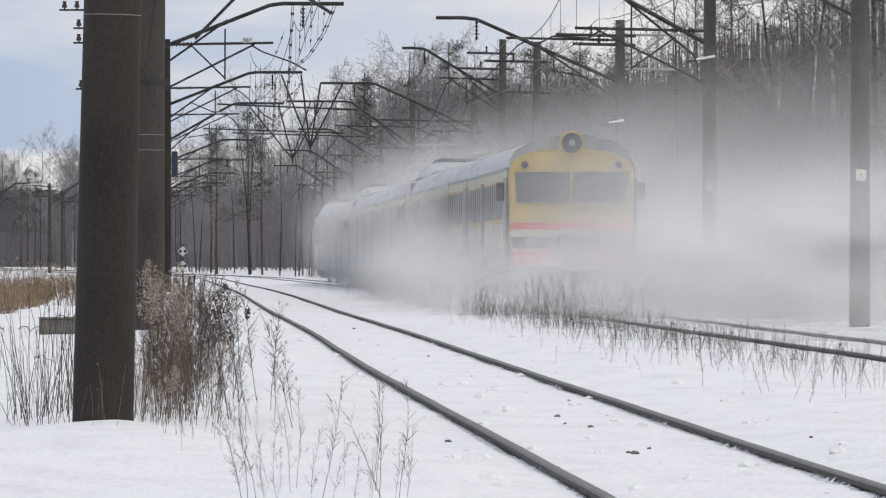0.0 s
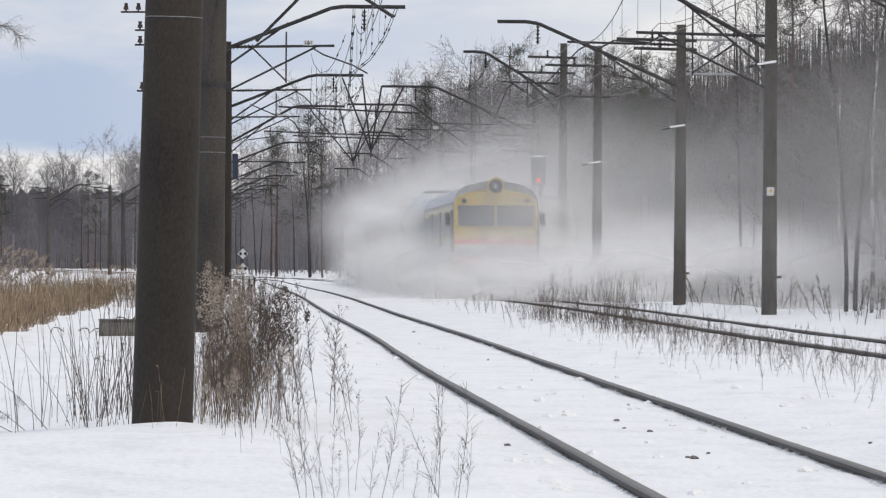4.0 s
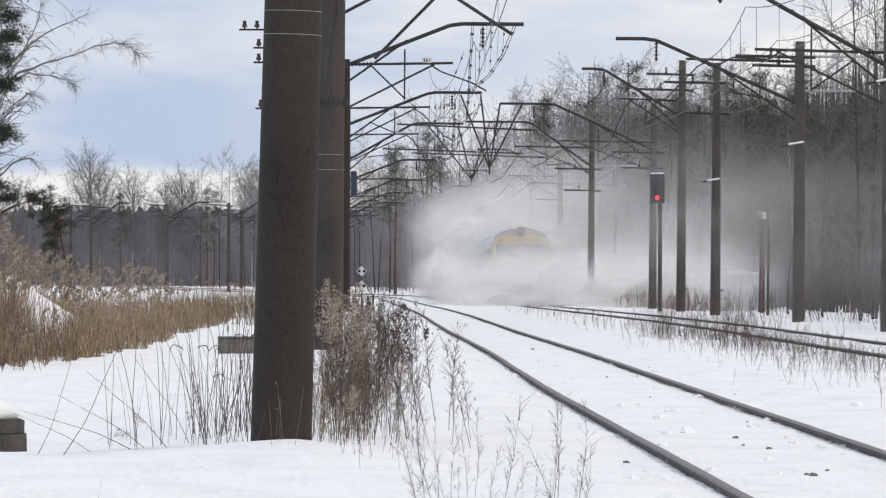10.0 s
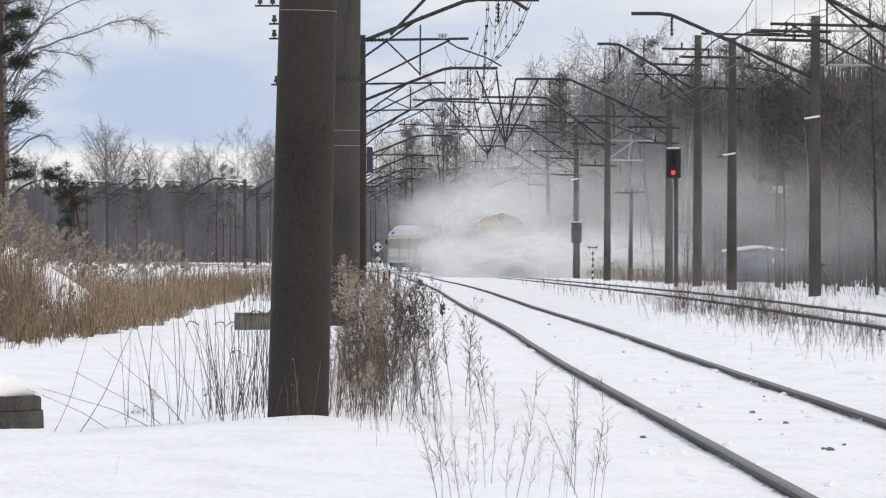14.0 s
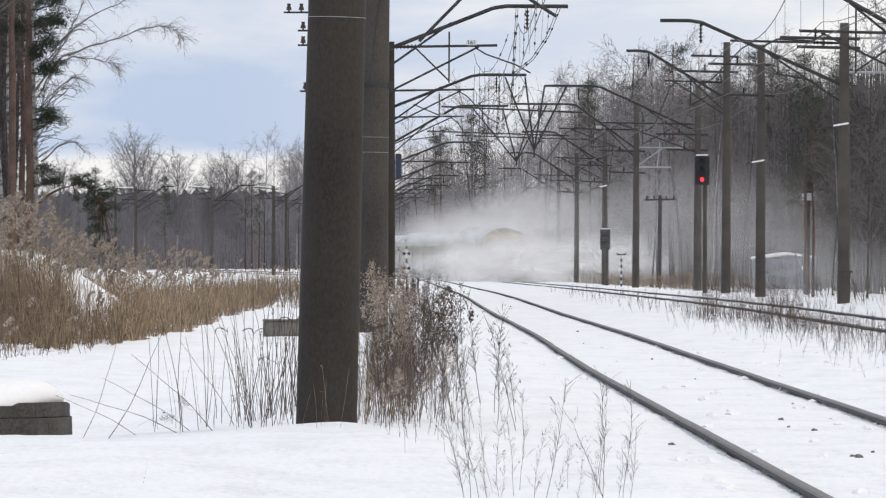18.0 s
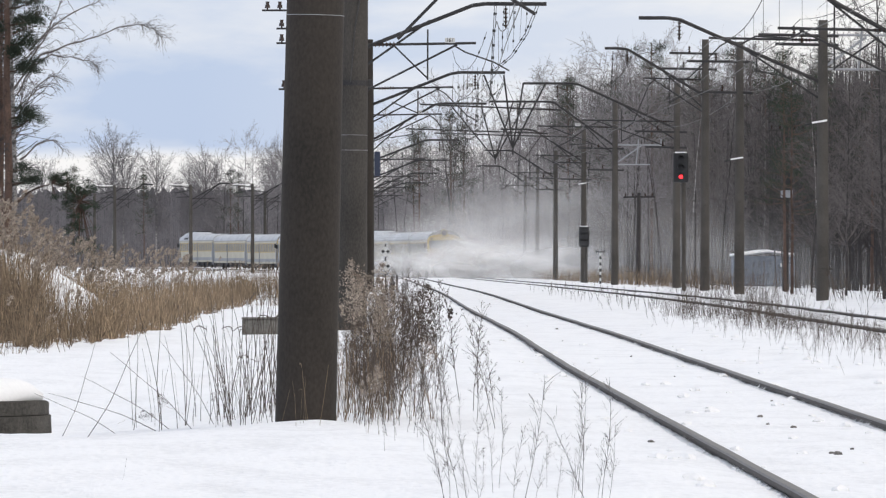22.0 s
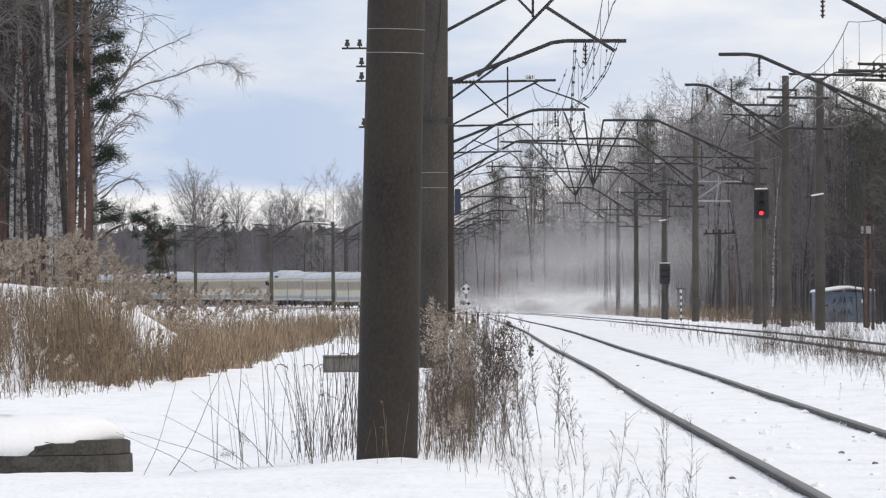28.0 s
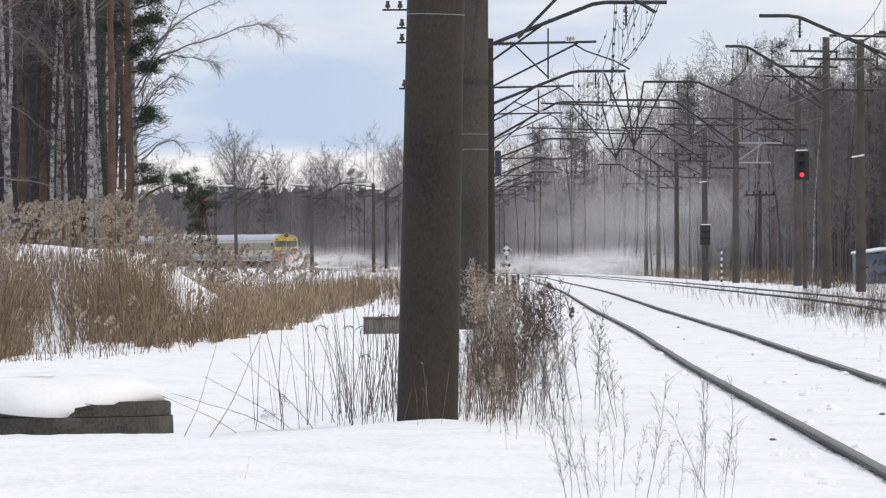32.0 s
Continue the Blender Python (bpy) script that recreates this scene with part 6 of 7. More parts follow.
# ---- small things ----
def stones():
    rng = random.Random(9)
    kinds = []
    for k in range(3):
        bm = bmesh.new()
        bmesh.ops.create_icosphere(bm, subdivisions=2, radius=0.05)
        for v in bm.verts:
            v.co *= 1 + rng.uniform(-0.3, 0.25)
            v.co.z *= 0.6
        me = mesh_of("stone", bm)
        me.materials.append(M_STONE)
        kinds.append(me)
    for k in range(18):
        y = 42 + 110 * rng.random() ** 1.6
        x = near_x(y) + (rng.uniform(-0.6, 0.65) if k % 3 else rng.choice((-1, 1)) * rng.uniform(0.95, 2.4))
        s = rng.uniform(0.2, 0.6) * (1.5 if k % 9 == 0 else 1)
        ob = new("stone", kinds[k % 3])
        ob.matrix_basis = pose(x, y, on_ground(x, y) + 0.005, 0, 0, rng.uniform(0, 360)) @ Matrix.Diagonal((s, s, s, 1))
        tagged(ob, "small dark ballast stone on the snow", "stone", "ballast stones")
    lump = bmesh.new()
    bmesh.ops.create_icosphere(lump, subdivisions=2, radius=0.05)
    for v in lump.verts:
        v.co *= 1 + rng.uniform(-0.25, 0.25)
        v.co.z *= 0.55
    me = mesh_of("snow_lump", lump)
    me.materials.append(M_SNOW_CAP)
    for k in range(110):
        y = 40 + 80 * rng.random() ** 1.4
        x = near_x(y) + rng.uniform(-1.3, 2.6)
        s = rng.uniform(0.3, 1.3)
        ob = new("snow_lump", me)
        ob.matrix_basis = pose(x, y, on_ground(x, y), 0, 0, rng.uniform(0, 360)) @ Matrix.Diagonal((s, s, s, 1))
        tagged(ob, "small clod of crusted snow", "snow clod", "snow clods")


stones()


def well():
    """Two concrete rings of a shaft, chipped along the rim, with a deep cap of snow."""
    x, y = -4.12, 62.5
    z = on_ground(x, y)
    t = thing("concrete_well", "chipped dark concrete well ring under a thick cap of snow", "well", x, y, 0)
    rng = random.Random(3)

    def ring(name, r, z0, z1, chip, label):
        bm = bmesh.new()
        n, rows = 72, 5
        grid = []
        for j in range(rows + 1):
            row = []
            for i in range(n):
                a = 2 * math.pi * i / n
                zz = z0 + (z1 - z0) * j / rows
                rr = r * (1 + 0.006 * math.sin(9 * a) + rng.uniform(-0.004, 0.004))
                if j == rows:
                    zz -= chip * max(0, math.sin(5 * a + 1) + 0.4 * math.sin(17 * a)) * rng.uniform(0.4, 1)
                row.append(bm.verts.new((rr * math.cos(a), rr * math.sin(a), zz)))
            grid.append(row)
        grid.append([bm.verts.new((v.co.x * 0.88, v.co.y * 0.88, v.co.z - 0.002)) for v in grid[-1]])
        for a, b in zip(grid, grid[1:]):
            for i in range(n):
                bm.faces.new((a[i], a[(i + 1) % n], b[(i + 1) % n], b[i]))
        bm.faces.new(grid[-1])
        part(name, bm, M_WEATHERED, t, label, False)
    ring("lower_ring", 1.02, -0.75, -0.055, 0.0, "weathered lower concrete ring")
    ring("upper_ring", 1.0, -0.05, 0.075, 0.05, "chipped and mossy upper rim")
    bm = bmesh.new()
    n = 64
    rows = []
    for j, (rr, zz) in enumerate(((0.9, 0.06), (1.03, 0.045), (1.05, 0.11), (0.97, 0.195), (0.78, 0.245), (0.45, 0.265), (0.0, 0.27))):
        row = []
        for i in range(n):
            a = 2 * math.pi * i / n
            k = 1 + 0.035 * math.sin(3 * a + 1) + 0.02 * math.sin(7 * a + j)
            sag = (-0.10, -0.11, -0.06, 0, 0, 0, 0)[j] * (0.5 + 0.5 * math.sin(2 * a + 4.4)) ** 2
            shrink = 1 - 0.16 * (0.5 + 0.5 * math.cos(a + 0.9)) if j < 4 else 1
            row.append(bm.verts.new((rr * k * shrink * math.cos(a), rr * k * math.sin(a), zz + sag + 0.012 * math.sin(4 * a + j))))
        rows.append(row)
    for a, b in zip(rows, rows[1:]):
        for i in range(n):
            bm.faces.new((a[i], a[(i + 1) % n], b[(i + 1) % n], b[i]))
    part("snow_cap", bm, M_SNOW_CAP, t, "thick rounded cap of snow", True)


well()


def track_box():
    x, y = -2.5, 120
    t = thing("cable_box", "grey concrete cable box half sunk in snow", "box", x, y, on_ground(x, y))
    bm = bmesh.new()
    box(bm, -0.32, -0.25, -0.2, 0.35, 0.25, 0.24, 0.02)
    part("body", bm, M_PALE_CONCRETE, t)
    bm = bmesh.new()
    box(bm, -0.33, -0.27, 0.24, 0.5, 0.27, 0.27, 0.012)
    part("lid", bm, M_PALE_CONCRETE, t, "overhanging grey lid")
    bm = bmesh.new()
    box(bm, 0.4, -0.1, 0.08, 0.75, 0.12, 0.2, 0.03)
    part("bracket", bm, M_STEEL, t)


track_box()


def shed():
    y = 420
    t = thing("equipment_shed", "small blue-grey steel shed with scrawled paint and a snowy roof", "shed", 19.9, y, on_ground(19.9, y))
    t.rotation_euler.z = radians(8)
    t.scale = (0.92, 0.92, 0.82)
    bm = bmesh.new()
    box(bm, -1.75, -1.4, -0.1, 1.75, 1.4, 2.1, 0.02)
    part("shed_body", bm, M_SHED, t, "blue-grey steel walls")
    for k in range(6):
        bar("wall_rib", (-1.7 + 0.68 * k, -1.41, 0), (-1.7 + 0.68 * k, -1.41, 2.05), 0.02, M_SHED, t)
    bm = bmesh.new()
    for pts in (((-1.85, 2.05), (0, 2.32), (1.85, 2.05), (1.85, 2.13), (0, 2.40), (-1.85, 2.13)),):
        a = [bm.verts.new((x, -1.65, z)) for x, z in pts]
        b = [bm.verts.new((x, 1.65, z)) for x, z in pts]
        bm.faces.new(a)
        bm.faces.new(b[::-1])
        for i in range(len(pts)):
            bm.faces.new((a[i], b[i], b[(i + 1) % len(pts)], a[(i + 1) % len(pts)]))
    part("roof", bm, M_GREY_PAINT, t)
    bm = bmesh.new()
    pts = ((-1.83, 2.14), (0, 2.41), (1.83, 2.14), (1.75, 2.26), (0, 2.55), (-1.75, 2.26))
    a = [bm.verts.new((x, -1.66, z)) for x, z in pts]
    b = [bm.verts.new((x, 1.66, z)) for x, z in pts]
    bm.faces.new(a)
    bm.faces.new(b[::-1])
    for i in range(len(pts)):
        bm.faces.new((a[i], b[i], b[(i + 1) % len(pts)], a[(i + 1) % len(pts)]))
    part("roof_snow", bm, M_SNOW_CAP, t, "layer of snow on the roof")
    rng = random.Random(2)
    for row in (1.5, 0.7):
        for k in range(4):
            bm = bmesh.new()
            cx = -0.9 + 0.34 * k
            pts = [(cx + rng.uniform(-0.17, 0.17), -1.435, row + rng.uniform(-0.28, 0.28)) for _ in range(6)]
            cable(bm, pts, 0.022)
            part("scrawl", bm, M_INK, t, "black scrawled paint stroke")
    bm = bmesh.new()
    box(bm, 0.85, -1.5, 1.35, 1.25, -1.4, 1.6, 0.02)
    part("vent", bm, M_SNOW_CAP, t, "snow-covered vent")


shed()


def signal(x, y, lamps, lit, face, label, zc, on_mast=False):
    z = on_ground(x, y)
    t = thing("railway_signal", label, "signal", x, y, z, 0, "signals")
    zc -= z
    h = 0.37 * lamps + 0.1
    bar("post", (0.12, 0.25, -0.3), (0.12, 0.25, zc + h / 2), 0.09, M_CONCRETE_LIGHT, t, "grey signal post", 12)
    bm = bmesh.new()
    box(bm, -0.31, -0.06, zc - h / 2, 0.31, 0.10, zc + h / 2, 0.06)
    head = part("signal_head", bm, M_INK, t, "black signal head")
    for k in range(lamps):
        lz = zc + h / 2 - 0.23 - 0.37 * k
        if face:
            bm = bmesh.new()
            tube(bm, (0, -0.09, lz), (0, -0.055, lz), 0.085, None, 18)
            part("lamp_lens", bm, M_RED_LIGHT if k == lit else M_UNDER, head, "lit red lens" if k == lit else "dark lens")
            bm = bmesh.new()
            for i in range(10):
                a0, a1 = math.pi * i / 10, math.pi * (i + 1) / 10
                vs = [bm.verts.new((0.135 * math.cos(a), yy, lz + 0.135 * math.sin(a))) for a in (a0, a1) for yy in (-0.30, -0.06)]
                bm.faces.new((vs[0], vs[1], vs[3], vs[2]))
            part("hood", bm, M_INK, head)
        else:
            bm = bmesh.new()
            box(bm, -0.24, -0.2, lz - 0.15, 0.24, -0.05, lz + 0.12, 0.04)
            part("lamp_case", bm, M_INK, head)
    bm = bmesh.new()
    box(bm, -0.25, -0.06, zc + h / 2, 0.25, 0.1, zc + h / 2 + 0.05, 0.02)
    part("snow_ridge", bm, M_SNOW_CAP, t, "thin ridge of snow on top")


signal(10.87, 300, 3, 2, True, "railway signal showing one red light on a slim post", 5.22)
signal(10.05, 436, 3, -1, False, "black railway signal seen from behind", 2.95)


def marker_post(x, y, h, n):
    t = thing("marker_post", "slim black and white striped post with a crosspiece", "post", x, y, on_ground(x, y))
    for k in range(n):
        bar("stripe", (0, 0, h * k / n), (0, 0, h * (k + 1) / n), 0.05, M_PLATE if k % 2 else M_INK, t)
    bar("crosspiece", (-0.25, 0, h + 0.06), (0.25, 0, h + 0.06), 0.03, M_INK, t)
    for s in (-1, 1):
        bar("prong", (s * 0.2, 0, h), (s * 0.24, 0, h + 0.18), 0.03, M_INK, t)


marker_post(10.1, 400, 1.7, 10)


def diamond_sign():
    x, y = -1.0, 250
    t = thing("diamond_sign", "slim post with two black and white diamond boards", "sign", x, y, on_ground(x, y))
    bar("post", (0, 0, -0.2), (0, 0, 1.75), 0.025, M_STEEL, t)
    for z in (1.5, 1.0):
        bm = bmesh.new()
        bmesh.ops.create_cube(bm, size=1)
        bmesh.ops.scale(bm, verts=bm.verts, vec=(0.26, 0.02, 0.26))
        bmesh.ops.rotate(bm, verts=bm.verts, matrix=Matrix.Rotation(radians(45), 3, "Y"))
        bmesh.ops.translate(bm, verts=bm.verts, vec=(0, -0.04, z))
        b = part("board", bm, M_PLATE, t, "white diamond board")
        for a in (0, 180):
            bm = bmesh.new()
            c = (0.085 if a else -0.085)
            vs = [bm.verts.new(v) for v in ((c - 0.07, -0.053, z), (c, -0.053, z - 0.07), (c + 0.07, -0.053, z), (c, -0.053, z + 0.07))]
            bm.faces.new(vs)
            ext = bmesh.ops.extrude_face_region(bm, geom=list(bm.faces))
            bmesh.ops.translate(bm, verts=[v for v in ext["geom"] if isinstance(v, bmesh.types.BMVert)], vec=(0, 0.004, 0))
            part("black_square", bm, M_INK, b)


diamond_sign()


def telegraph_pole(x, y, h, label, box_z=0):
    t = thing("telegraph_pole", label, "pole", x, y, on_ground(x, y), 0, "telegraph poles", "", 0, 0.8)
    bm = bmesh.new()
    tube(bm, (0, 0, -0.3), (0, 0, h), 0.15, 0.10, 12)
    part("pole_shaft", bm, M_TRUNK, t, "dark wooden shaft")
    bar("cross_arm", (-0.9, 0, h - 0.25), (0.9, 0, h - 0.2), 0.05, M_TRUNK, t)
    for xx in (-0.75, -0.35, 0.35, 0.75):
        bm = bmesh.new()
        tube(bm, (xx, 0, h - 0.2), (xx, 0, h - 0.02), 0.05, 0.035, 8)
        part("insulator", bm, M_PORCELAIN, t)
    if box_z:
        bm = bmesh.new()
        box(bm, -0.28, -0.35, box_z, 0.28, -0.1, box_z + 0.35, 0.02)
        part("apparatus_box", bm, M_GREY_PAINT, t, "grey box under the cross arm")
        bm = bmesh.new()
        box(bm, -0.16, -0.3, box_z + 0.35, 0.16, -0.1, box_z + 1.2, 0.03)
        part("switch_gear", bm, M_INK, t)


telegraph_pole(17.4, 345, 7.8, "dark wooden telegraph pole with a switch box", 4.4)
telegraph_pole(12.6, 415, 5.2, "short dark pole with a cross arm and lamps")
for k, (b, y, h) in enumerate(((-3.2, 300, 0.55), (-2.9, 296, 0.4), (-2.5, 305, 0.6))):
    s = thing("stake", "short dark wooden stake in the snow", "stake", spot(b, y), y, on_ground(spot(b, y), y), 0, "stakes")
    bar("stake_shaft", (0, 0, -0.2), (0.03, 0, h), 0.04, M_TRUNK, s)


# ---- powder snow whirled up by the train ----
def snow_cloud_material(name, density, grain, core):
    m = bpy.data.materials.new(name)
    m.use_nodes = True
    n, l = m.node_tree.nodes, m.node_tree.links
    n.clear()
    out = n.new("ShaderNodeOutputMaterial")
    mix, tr = n.new("ShaderNodeMixShader"), n.new("ShaderNodeBsdfTransparent")
    # the grains scatter what falls on them from either side
    body, dif, tlu = n.new("ShaderNodeAddShader"), n.new("ShaderNodeBsdfDiffuse"), n.new("ShaderNodeBsdfTranslucent")
    dif.inputs["Color"].default_value, tlu.inputs["Color"].default_value = (0.80, 0.795, 0.79, 1), (0.18, 0.18, 0.18, 1)
    # powder takes its light from above as much as from the side
    geo, up = n.new("ShaderNodeNewGeometry"), n.new("ShaderNodeVectorMath")
    up.operation = "MULTIPLY_ADD"
    up.inputs[1].default_value, up.inputs[2].default_value = (0.3, 0.3, 0.3), (0, 0, 1)
    l.new(geo.outputs["Normal"], up.inputs[0])
    l.new(up.outputs[0], dif.inputs["Normal"])
    l.new(dif.outputs[0], body.inputs[0])
    l.new(tlu.outputs[0], body.inputs[1])
    co, sep = n.new("ShaderNodeTexCoord"), n.new("ShaderNodeVectorMath")
    sep.operation = "MULTIPLY"
    sep.inputs[1].default_value = (1, 0, 1)
    l.new(co.outputs["Object"], sep.inputs[0])
    ln = n.new("ShaderNodeVectorMath")
    ln.operation = "LENGTH"
    l.new(sep.outputs[0], ln.inputs[0])
    fall = n.new("ShaderNodeMapRange")
    fall.interpolation_type = "SMOOTHERSTEP"
    fall.inputs["From Min"].default_value, fall.inputs["From Max"].default_value = core, 0.98
    fall.inputs["To Min"].default_value, fall.inputs["To Max"].default_value = density, 0.0
    l.new(ln.outputs["Value"], fall.inputs["Value"])
    info, off = n.new("ShaderNodeObjectInfo"), n.new("ShaderNodeVectorMath")
    off.operation = "ADD"
    sc = n.new("ShaderNodeMath")
    sc.operation = "MULTIPLY"
    sc.inputs[1].default_value = 37.0
    l.new(info.outputs["Random"], sc.inputs[0])
    l.new(co.outputs["Object"], off.inputs[0])
    l.new(sc.outputs[0], off.inputs[1])
    noi = n.new("ShaderNodeTexNoise")
    noi.inputs["Scale"].default_value, noi.inputs["Detail"].default_value = grain, 3
    l.new(off.outputs[0], noi.inputs["Vector"])
    ran = n.new("ShaderNodeMapRange")
    ran.inputs["From Min"].default_value, ran.inputs["From Max"].default_value = -0.9, 0.85
    l.new(noi.outputs["Fac"], ran.inputs["Value"])
    mul = n.new("ShaderNodeMath")
    mul.operation = "MULTIPLY"
    l.new(fall.outputs["Result"], mul.inputs[0])
    l.new(ran.outputs["Result"], mul.inputs[1])
    l.new(mul.outputs[0], mix.inputs["Fac"])
    l.new(tr.outputs[0], mix.inputs[1])
    l.new(body.outputs[0], mix.inputs[2])
    l.new(mix.outputs[0], out.inputs["Surface"])
    return m


M_CLOUD_DENSE = snow_cloud_material("dense_blown_snow", 0.47, 0.8, -0.1)
M_CLOUD_MID = snow_cloud_material("blown_snow", 0.30, 0.8, -0.2)
M_CLOUD_THIN = snow_cloud_material("thin_blown_snow", 0.115, 0.5, -0.2)


def puff_mesh(seed, mat):
    """A lumpy lens of powder: two swelling sides that meet in a thin rim, one unit in radius."""
    rng = random.Random(seed)
    ph = [rng.uniform(0, 6.28) for _ in range(4)]
    bm = bmesh.new()
    rings, n = [], 20
    for side in (-1,):
        for j in range(1, 7):
            r = j / 6
            row = []
            for i in range(n):
                a = 2 * math.pi * i / n
                d = side * 0.28 * math.sqrt(max(0, 1 - r * r)) * (1 + 0.25 * math.sin(3 * a + ph[0]) * r + 0.2 * math.sin(5 * a + ph[1]) * r)
                row.append(bm.verts.new((r * math.cos(a), d + 0.05 * math.sin(2 * a + ph[2]), r * math.sin(a))))
            rings.append(row)
        c = bm.verts.new((0, side * 0.28, 0))
        first = rings[-6]
        for i in range(n):
            bm.faces.new((c, first[i], first[(i + 1) % n]))
        for a, b in zip(rings[-6:], rings[-5:]):
            for i in range(n):
                bm.faces.new((a[i], b[i], b[(i + 1) % n], a[(i + 1) % n]))
    me = mesh_of("puff", bm)
    for p in me.polygons:
        p.use_smooth = True
    me.materials.append(mat)
    return me


PUFF = [puff_mesh(k, M_CLOUD_DENSE) for k in range(3)]
VEIL = [puff_mesh(4 + k, M_CLOUD_MID) for k in range(3)]
HAZE = [puff_mesh(7 + k, M_CLOUD_THIN) for k in range(3)]
DRIFT, HANGING = [], []
rng = random.Random(77)


def puff(mesh, wide, tall, label):
    ob = new("snow_puff", mesh)
    ob.scale = (wide, wide * 0.8, 1.1 * tall)
    return tagged(ob, label, "blowing snow", "whirled-up snow")


def add_puff(mesh, along, side, z, wide, tall, lag, label, rise=0.0):
    """A billow that the train drags along: metres ahead of the tail, to the right of the track, and over it."""
    DRIFT.append((puff(mesh, wide, tall, label), along, side, z, lag, rise, rng.uniform(-18, 18), rng.uniform(0, 6.28)))


def hang_puff(mesh, s, side, z, wide, tall, loose, wind, label):
    """A billow that the tail leaves behind at the time loose, s metres along the track; the wind then carries it into the wood."""
    HANGING.append((puff(mesh, wide, tall, label), s, side, z, loose, wind, rng.uniform(-15, 15), rng.uniform(0, 6.28)))


# dense white bank over the ground behind the last cab
for k in range(18):
    add_puff(PUFF[k % 3], 6 - 2.0 * k + rng.uniform(-1, 1), rng.uniform(-2.6, 7.0), rng.uniform(-0.5, 0.0), rng.uniform(4.5, 6.5), rng.uniform(2.0, 2.9), 0.4, "dense low cloud of powder snow behind the train")
# a skirt along the windward side of the cars
for k in range(44):
    u = k / 43
    add_puff((PUFF if u < 0.4 else HAZE if u > 0.72 and k % 3 else VEIL)[k % 3], 3 + 185 * u + rng.uniform(-1, 1), rng.uniform(-2.9, -2.0), rng.uniform(-0.4, 0.0), rng.uniform(2.4, 3.2), rng.uniform(1.9, 2.4) + 0.7 * u, 0.2, "white skirt of powder snow along the cars", rng.uniform(0.2, 1.0) * min(1, 3 * u))
# thrown out to the lee side and rolling on behind the tail
for k in range(28):
    add_puff((PUFF if k % 2 else VEIL)[k % 3], 40 - 2.9 * k + rng.uniform(-2, 2), rng.uniform(3.2, 11.0), rng.uniform(-0.4, 0.3), rng.uniform(4.8, 7.2), rng.uniform(2.6, 4.2), 0.7, "white billow of powder snow on the lee side of the train")
# a veil that closes over the last cab as the train draws away
for k in range(30):
    add_puff((PUFF if k % 2 else VEIL)[k % 3], -1.0 - 0.7 * k, rng.uniform(-2.2, 2.8), rng.uniform(-2.2, -1.3), rng.uniform(3.6, 5.0), rng.uniform(2.3, 3.1), 0.3, "veil of powder snow closing over the last cab", rng.uniform(1.6, 3.2))
# billows that climb along the cars ahead
for k in range(66):
    u = k / 65
    add_puff((PUFF if k % 3 == 0 and u < 0.45 else HAZE if u > 0.55 and k % 3 else VEIL)[k % 3], 14 + 178 * u + rng.uniform(-2, 2), rng.uniform(-2.7, 2.8), rng.uniform(0.2, 1.3) + 0.8 * min(1, 2 * u), rng.uniform(2.8, 4.0) + 0.5 * u, rng.uniform(2.3, 3.3), 0.2,
             "billow of powder snow climbing along the cars", rng.uniform(1.0, 3.6) * min(1, 0.3 + 3 * u))
for k in range(44):
    add_puff(HAZE[k % 3], 2 + 4.1 * k, rng.uniform(-0.5, 5.5), rng.uniform(1.6, 3.2), rng.uniform(4.5, 7.0), rng.uniform(3.0, 4.4), 0.2, "thin plume of powder snow over the cars", rng.uniform(1.5, 3.6))
# a fine haze over the last cab
for k in range(8):
    add_puff(HAZE[k % 3], -2 - 1.6 * k, rng.uniform(-0.8, 1.2), rng.uniform(1.2, 2.4), rng.uniform(4.2, 5.4), rng.uniform(2.8, 3.6), 0.02, "fine haze of powder snow over the last cab", rng.uniform(0.0, 0.5))
# the bank that gathers round the tail as it nears the curve
for k in range(24):
    add_puff(PUFF[k % 3], 34 - 2.3 * k, rng.uniform(-2.6, 2.8), -3.4 + rng.uniform(0, 0.5), rng.uniform(3.8, 5.2), rng.uniform(2.2, 3.0), 0.3, "white bank of powder snow gathering round the tail", rng.uniform(2.8, 3.8))
# haze that stays behind in the wind
for k in range(6):
    hang_puff(VEIL[k % 3], 78 + 6.5 * k, rng.uniform(-1.0, 4.0), rng.uniform(-0.6, 0.5), rng.uniform(4.5, 6.5), rng.uniform(2.2, 3.0), 0.0, rng.uniform(0.9, 1.6), "low drift of powder snow rolling off into the wood")
for k in range(8):
    hang_puff(VEIL[k % 3], 92 + 10.0 * k, rng.uniform(0.5, 8), rng.uniform(-0.4, 0.6), rng.uniform(5.5, 8), rng.uniform(2.6, 4.0), 0.0, rng.uniform(0.9, 1.7), "low drift of powder snow rolling off into the wood")
for k in range(9):
    hang_puff(HAZE[k % 3], 96 + 10.0 * k, rng.uniform(0.5, 8), rng.uniform(0.4, 2.2), rng.uniform(6, 9), rng.uniform(3.4, 5.2), 0.0, rng.uniform(0.2, 0.8), "thin haze of powder snow hanging beside the track")
for k in range(38):
    t = 0.3 + 0.65 * k
    high = min(1, t / 14)
    hang_puff(HAZE[k % 3], tail_at(t) - 6, rng.uniform(0.5, 8.0), rng.uniform(0.6, 2.8) + 1.8 * high * rng.random(), rng.uniform(6.0, 9.0) + 3 * high, rng.uniform(2.8, 4.8) + 1.8 * high, t,
              rng.uniform(0.4, 1.2) if t < 14 else rng.uniform(0.0, 0.5), "thin haze of powder snow hanging after the train has passed")
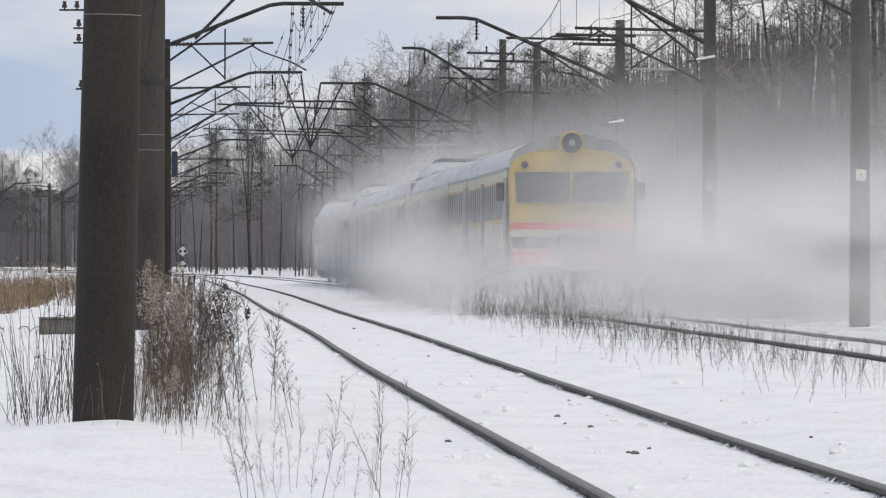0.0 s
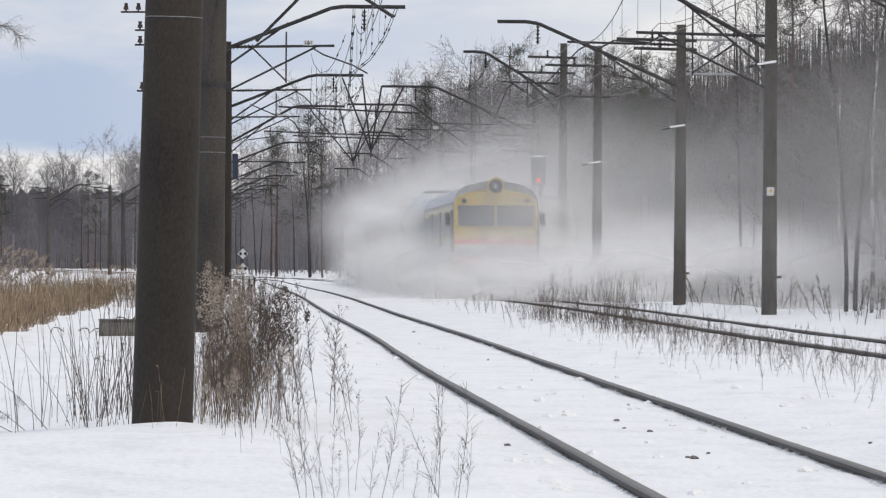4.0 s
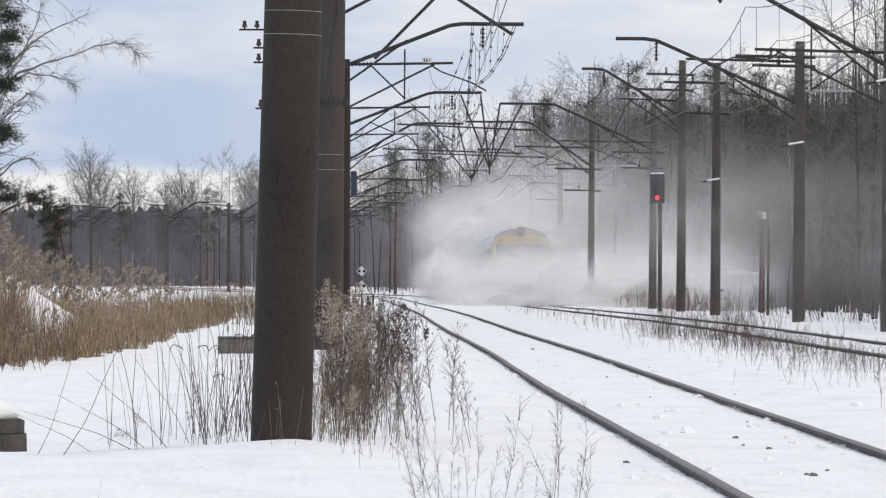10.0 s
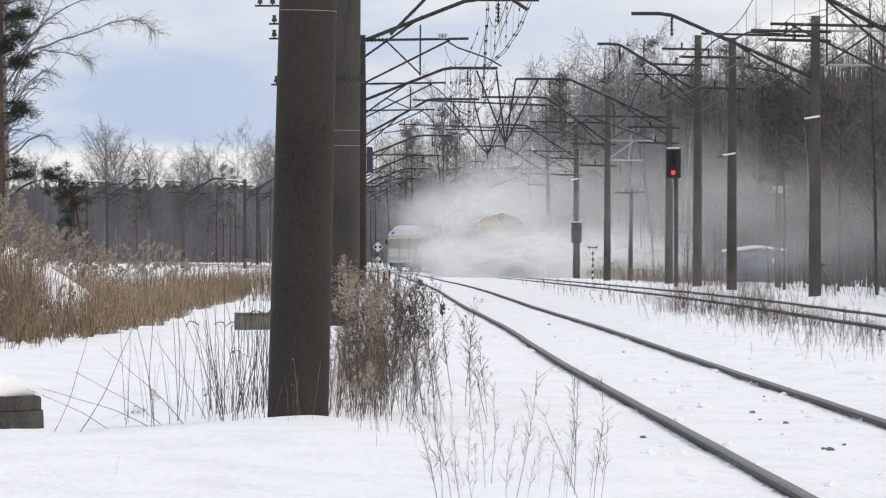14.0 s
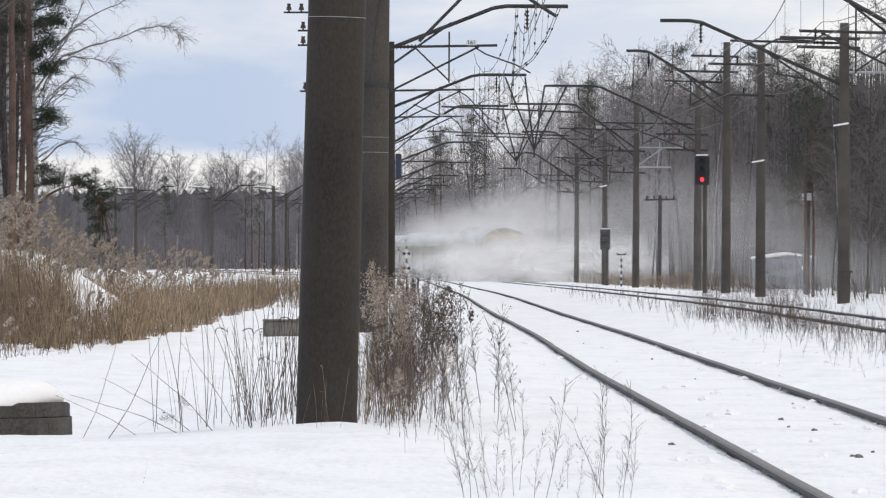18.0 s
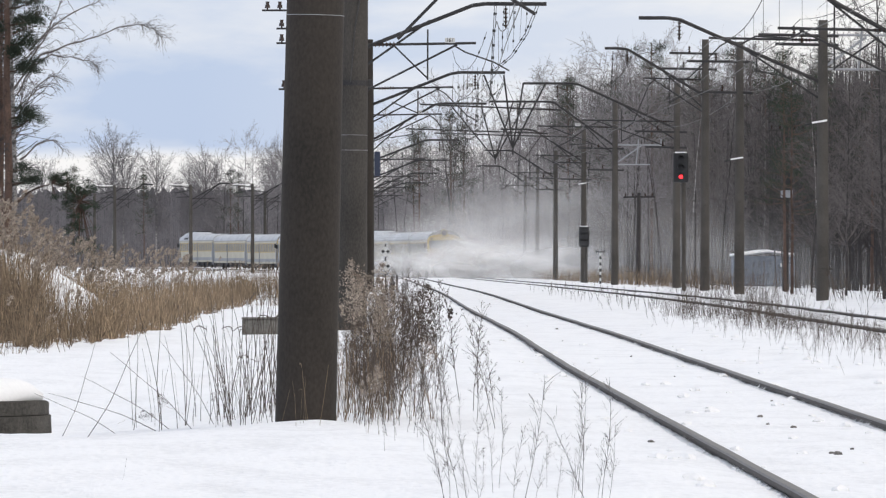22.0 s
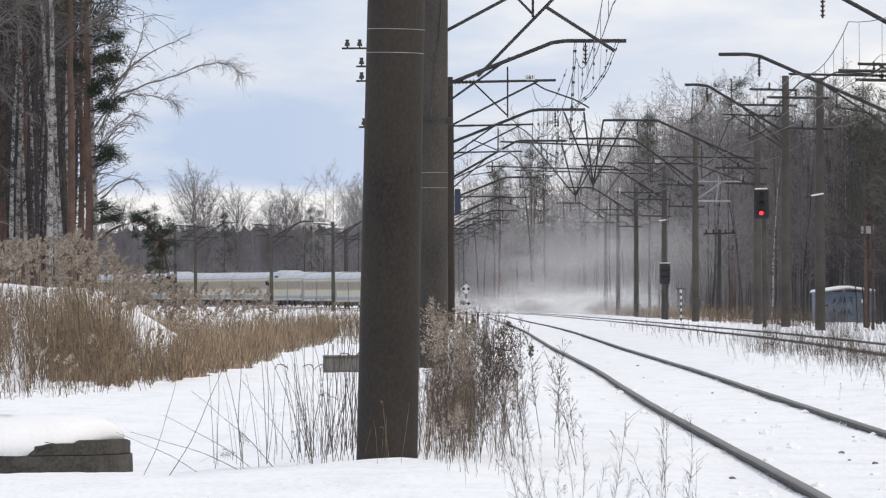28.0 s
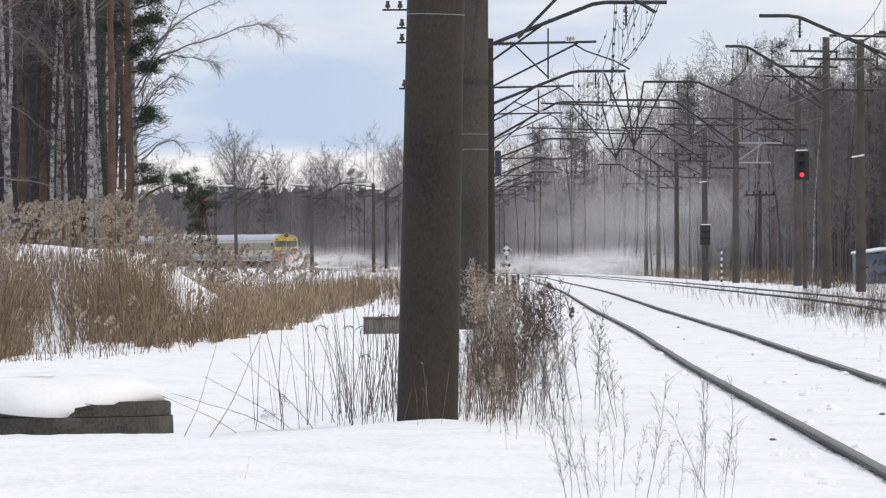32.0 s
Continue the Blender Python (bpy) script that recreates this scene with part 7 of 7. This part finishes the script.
for k in range(10):
    t = 16.5 + 0.8 * k
    hang_puff((VEIL if k % 2 else PUFF)[k % 3], tail_at(t) - 8, rng.uniform(-2.0, 5.0), rng.uniform(-0.4, 0.8), rng.uniform(5.0, 7.5), rng.uniform(2.4, 3.4), t, rng.uniform(0.1, 0.5), "white remnant of the snow cloud where the track bends away")
# a low trail that follows the tail to the end
for k in range(14):
    add_puff((VEIL if k % 2 else PUFF)[k % 3], -4 - 2.4 * k, rng.uniform(-2.5, 3.5), rng.uniform(-1.6, -0.9), rng.uniform(4.0, 6.0), rng.uniform(2.0, 3.0), 0.02, "low trail of powder snow behind the last cab", rng.uniform(0.6, 1.8))


CURVE = 735


def drift_away():
    def place(s, side, z, t, ph, yaw):
        x, y, zz = on_far_track(s)
        a, b = on_far_track(s - 4), on_far_track(s + 4)
        rz = math.degrees(math.atan2(-(b[0] - a[0]), b[1] - a[1]))
        # each billow leans back, so that the sky lights its face
        return pose(x + side + 0.4 * math.sin(0.5 * t + ph), y, zz + z + 0.2 * math.sin(0.7 * t + 2 * ph), -22 + 4 * math.sin(0.6 * t + ph), 6 * math.sin(0.4 * t + ph), 0.5 * rz + yaw)

    for ob, along, side, z, lag, rise, yaw, ph in DRIFT:
        rows = []
        for t in range(33):
            # the wake stays behind once the train has swung into the curve
            late = 0 if lag < 0.1 else max(0, t - 20) * (1.0 if along < 0 else 0.12 if along < 45 else 0.0)
            s = max(tail_at(t) + along - lag * t - 13 * late, 112)
            gathering = z < -2.5
            up = rise * smooth(((0, 0), (13, 0), (18, 1), (24, 0.9), (28, 0.6), (32, 0.5)) if gathering else ((0, 0), (4, 0.2), (8, 0.65), (12, 1), (20, 0.95), (25, 0.85), (29, -0.4), (32, -1)) if along < 0 and lag > 0.1 else ((0, 0), (12, 1), (32, 1)) if along < 0 else ((0, 0), (3, 0.25), (8, 1), (14, 1), (19, 0.5), (23, 0.1), (32, 0)), t)
            if lag < 0.1 and z > 0:
                up -= 7 * smooth(((0, 0), (19, 0), (23, 1), (60, 1)), t)
            # nothing whirls along the cars in the shelter of the curve
            if along > 3:
                up -= 6 * smooth(((0, 0), (CURVE, 0), (CURVE + 40, 1), (3000, 1)), s)
            # the wind spreads what the front cars have thrown up
            out = side * (0.35 + 0.65 * min(1, t / 6)) if along > 40 else side
            rows.append((t, place(s, out + 0.15 * late, z + up, t, ph, yaw)))
        walk(ob, rows)
    for ob, s0, side, z, loose, wind, yaw, ph in HANGING:
        rows = []
        for t in range(33):
            free = max(0, t - loose)
            s = s0 if t > loose else tail_at(t) - 6
            # it rises as the tail comes up, and settles again
            sink = 0.8 * max(0, free - 5.5) if loose < 14 else 0.6 * max(0, free - 4.5) if z < 1.9 else 0.1 * max(0, free - 6)
            rows.append((t, place(min(s, s0), side + wind * free, z + 0.06 * free - sink - 7 * (1 - smooth(((-40, 0), (loose - 5, 0), (loose - 3, 1), (80, 1)), t)), t, ph, yaw)))
        walk(ob, rows)


def motions():
    times = [0.5 * k for k in range(65)]
    for k, (car, turned) in enumerate(TRAIN):
        rows = []
        for t in times:
            s = tail_at(t) + CAR * (k + 0.5)
            a, b = on_far_track(s - 8.4), on_far_track(s + 8.4)
            mid = [(p + q) / 2 for p, q in zip(a, b)]
            rz = math.degrees(math.atan2(-(b[0] - a[0]), b[1] - a[1])) + turned
            rows.append((t, pose(*mid, 0, 0, rz)))
        walk(car, rows)
    drift_away()


motions()
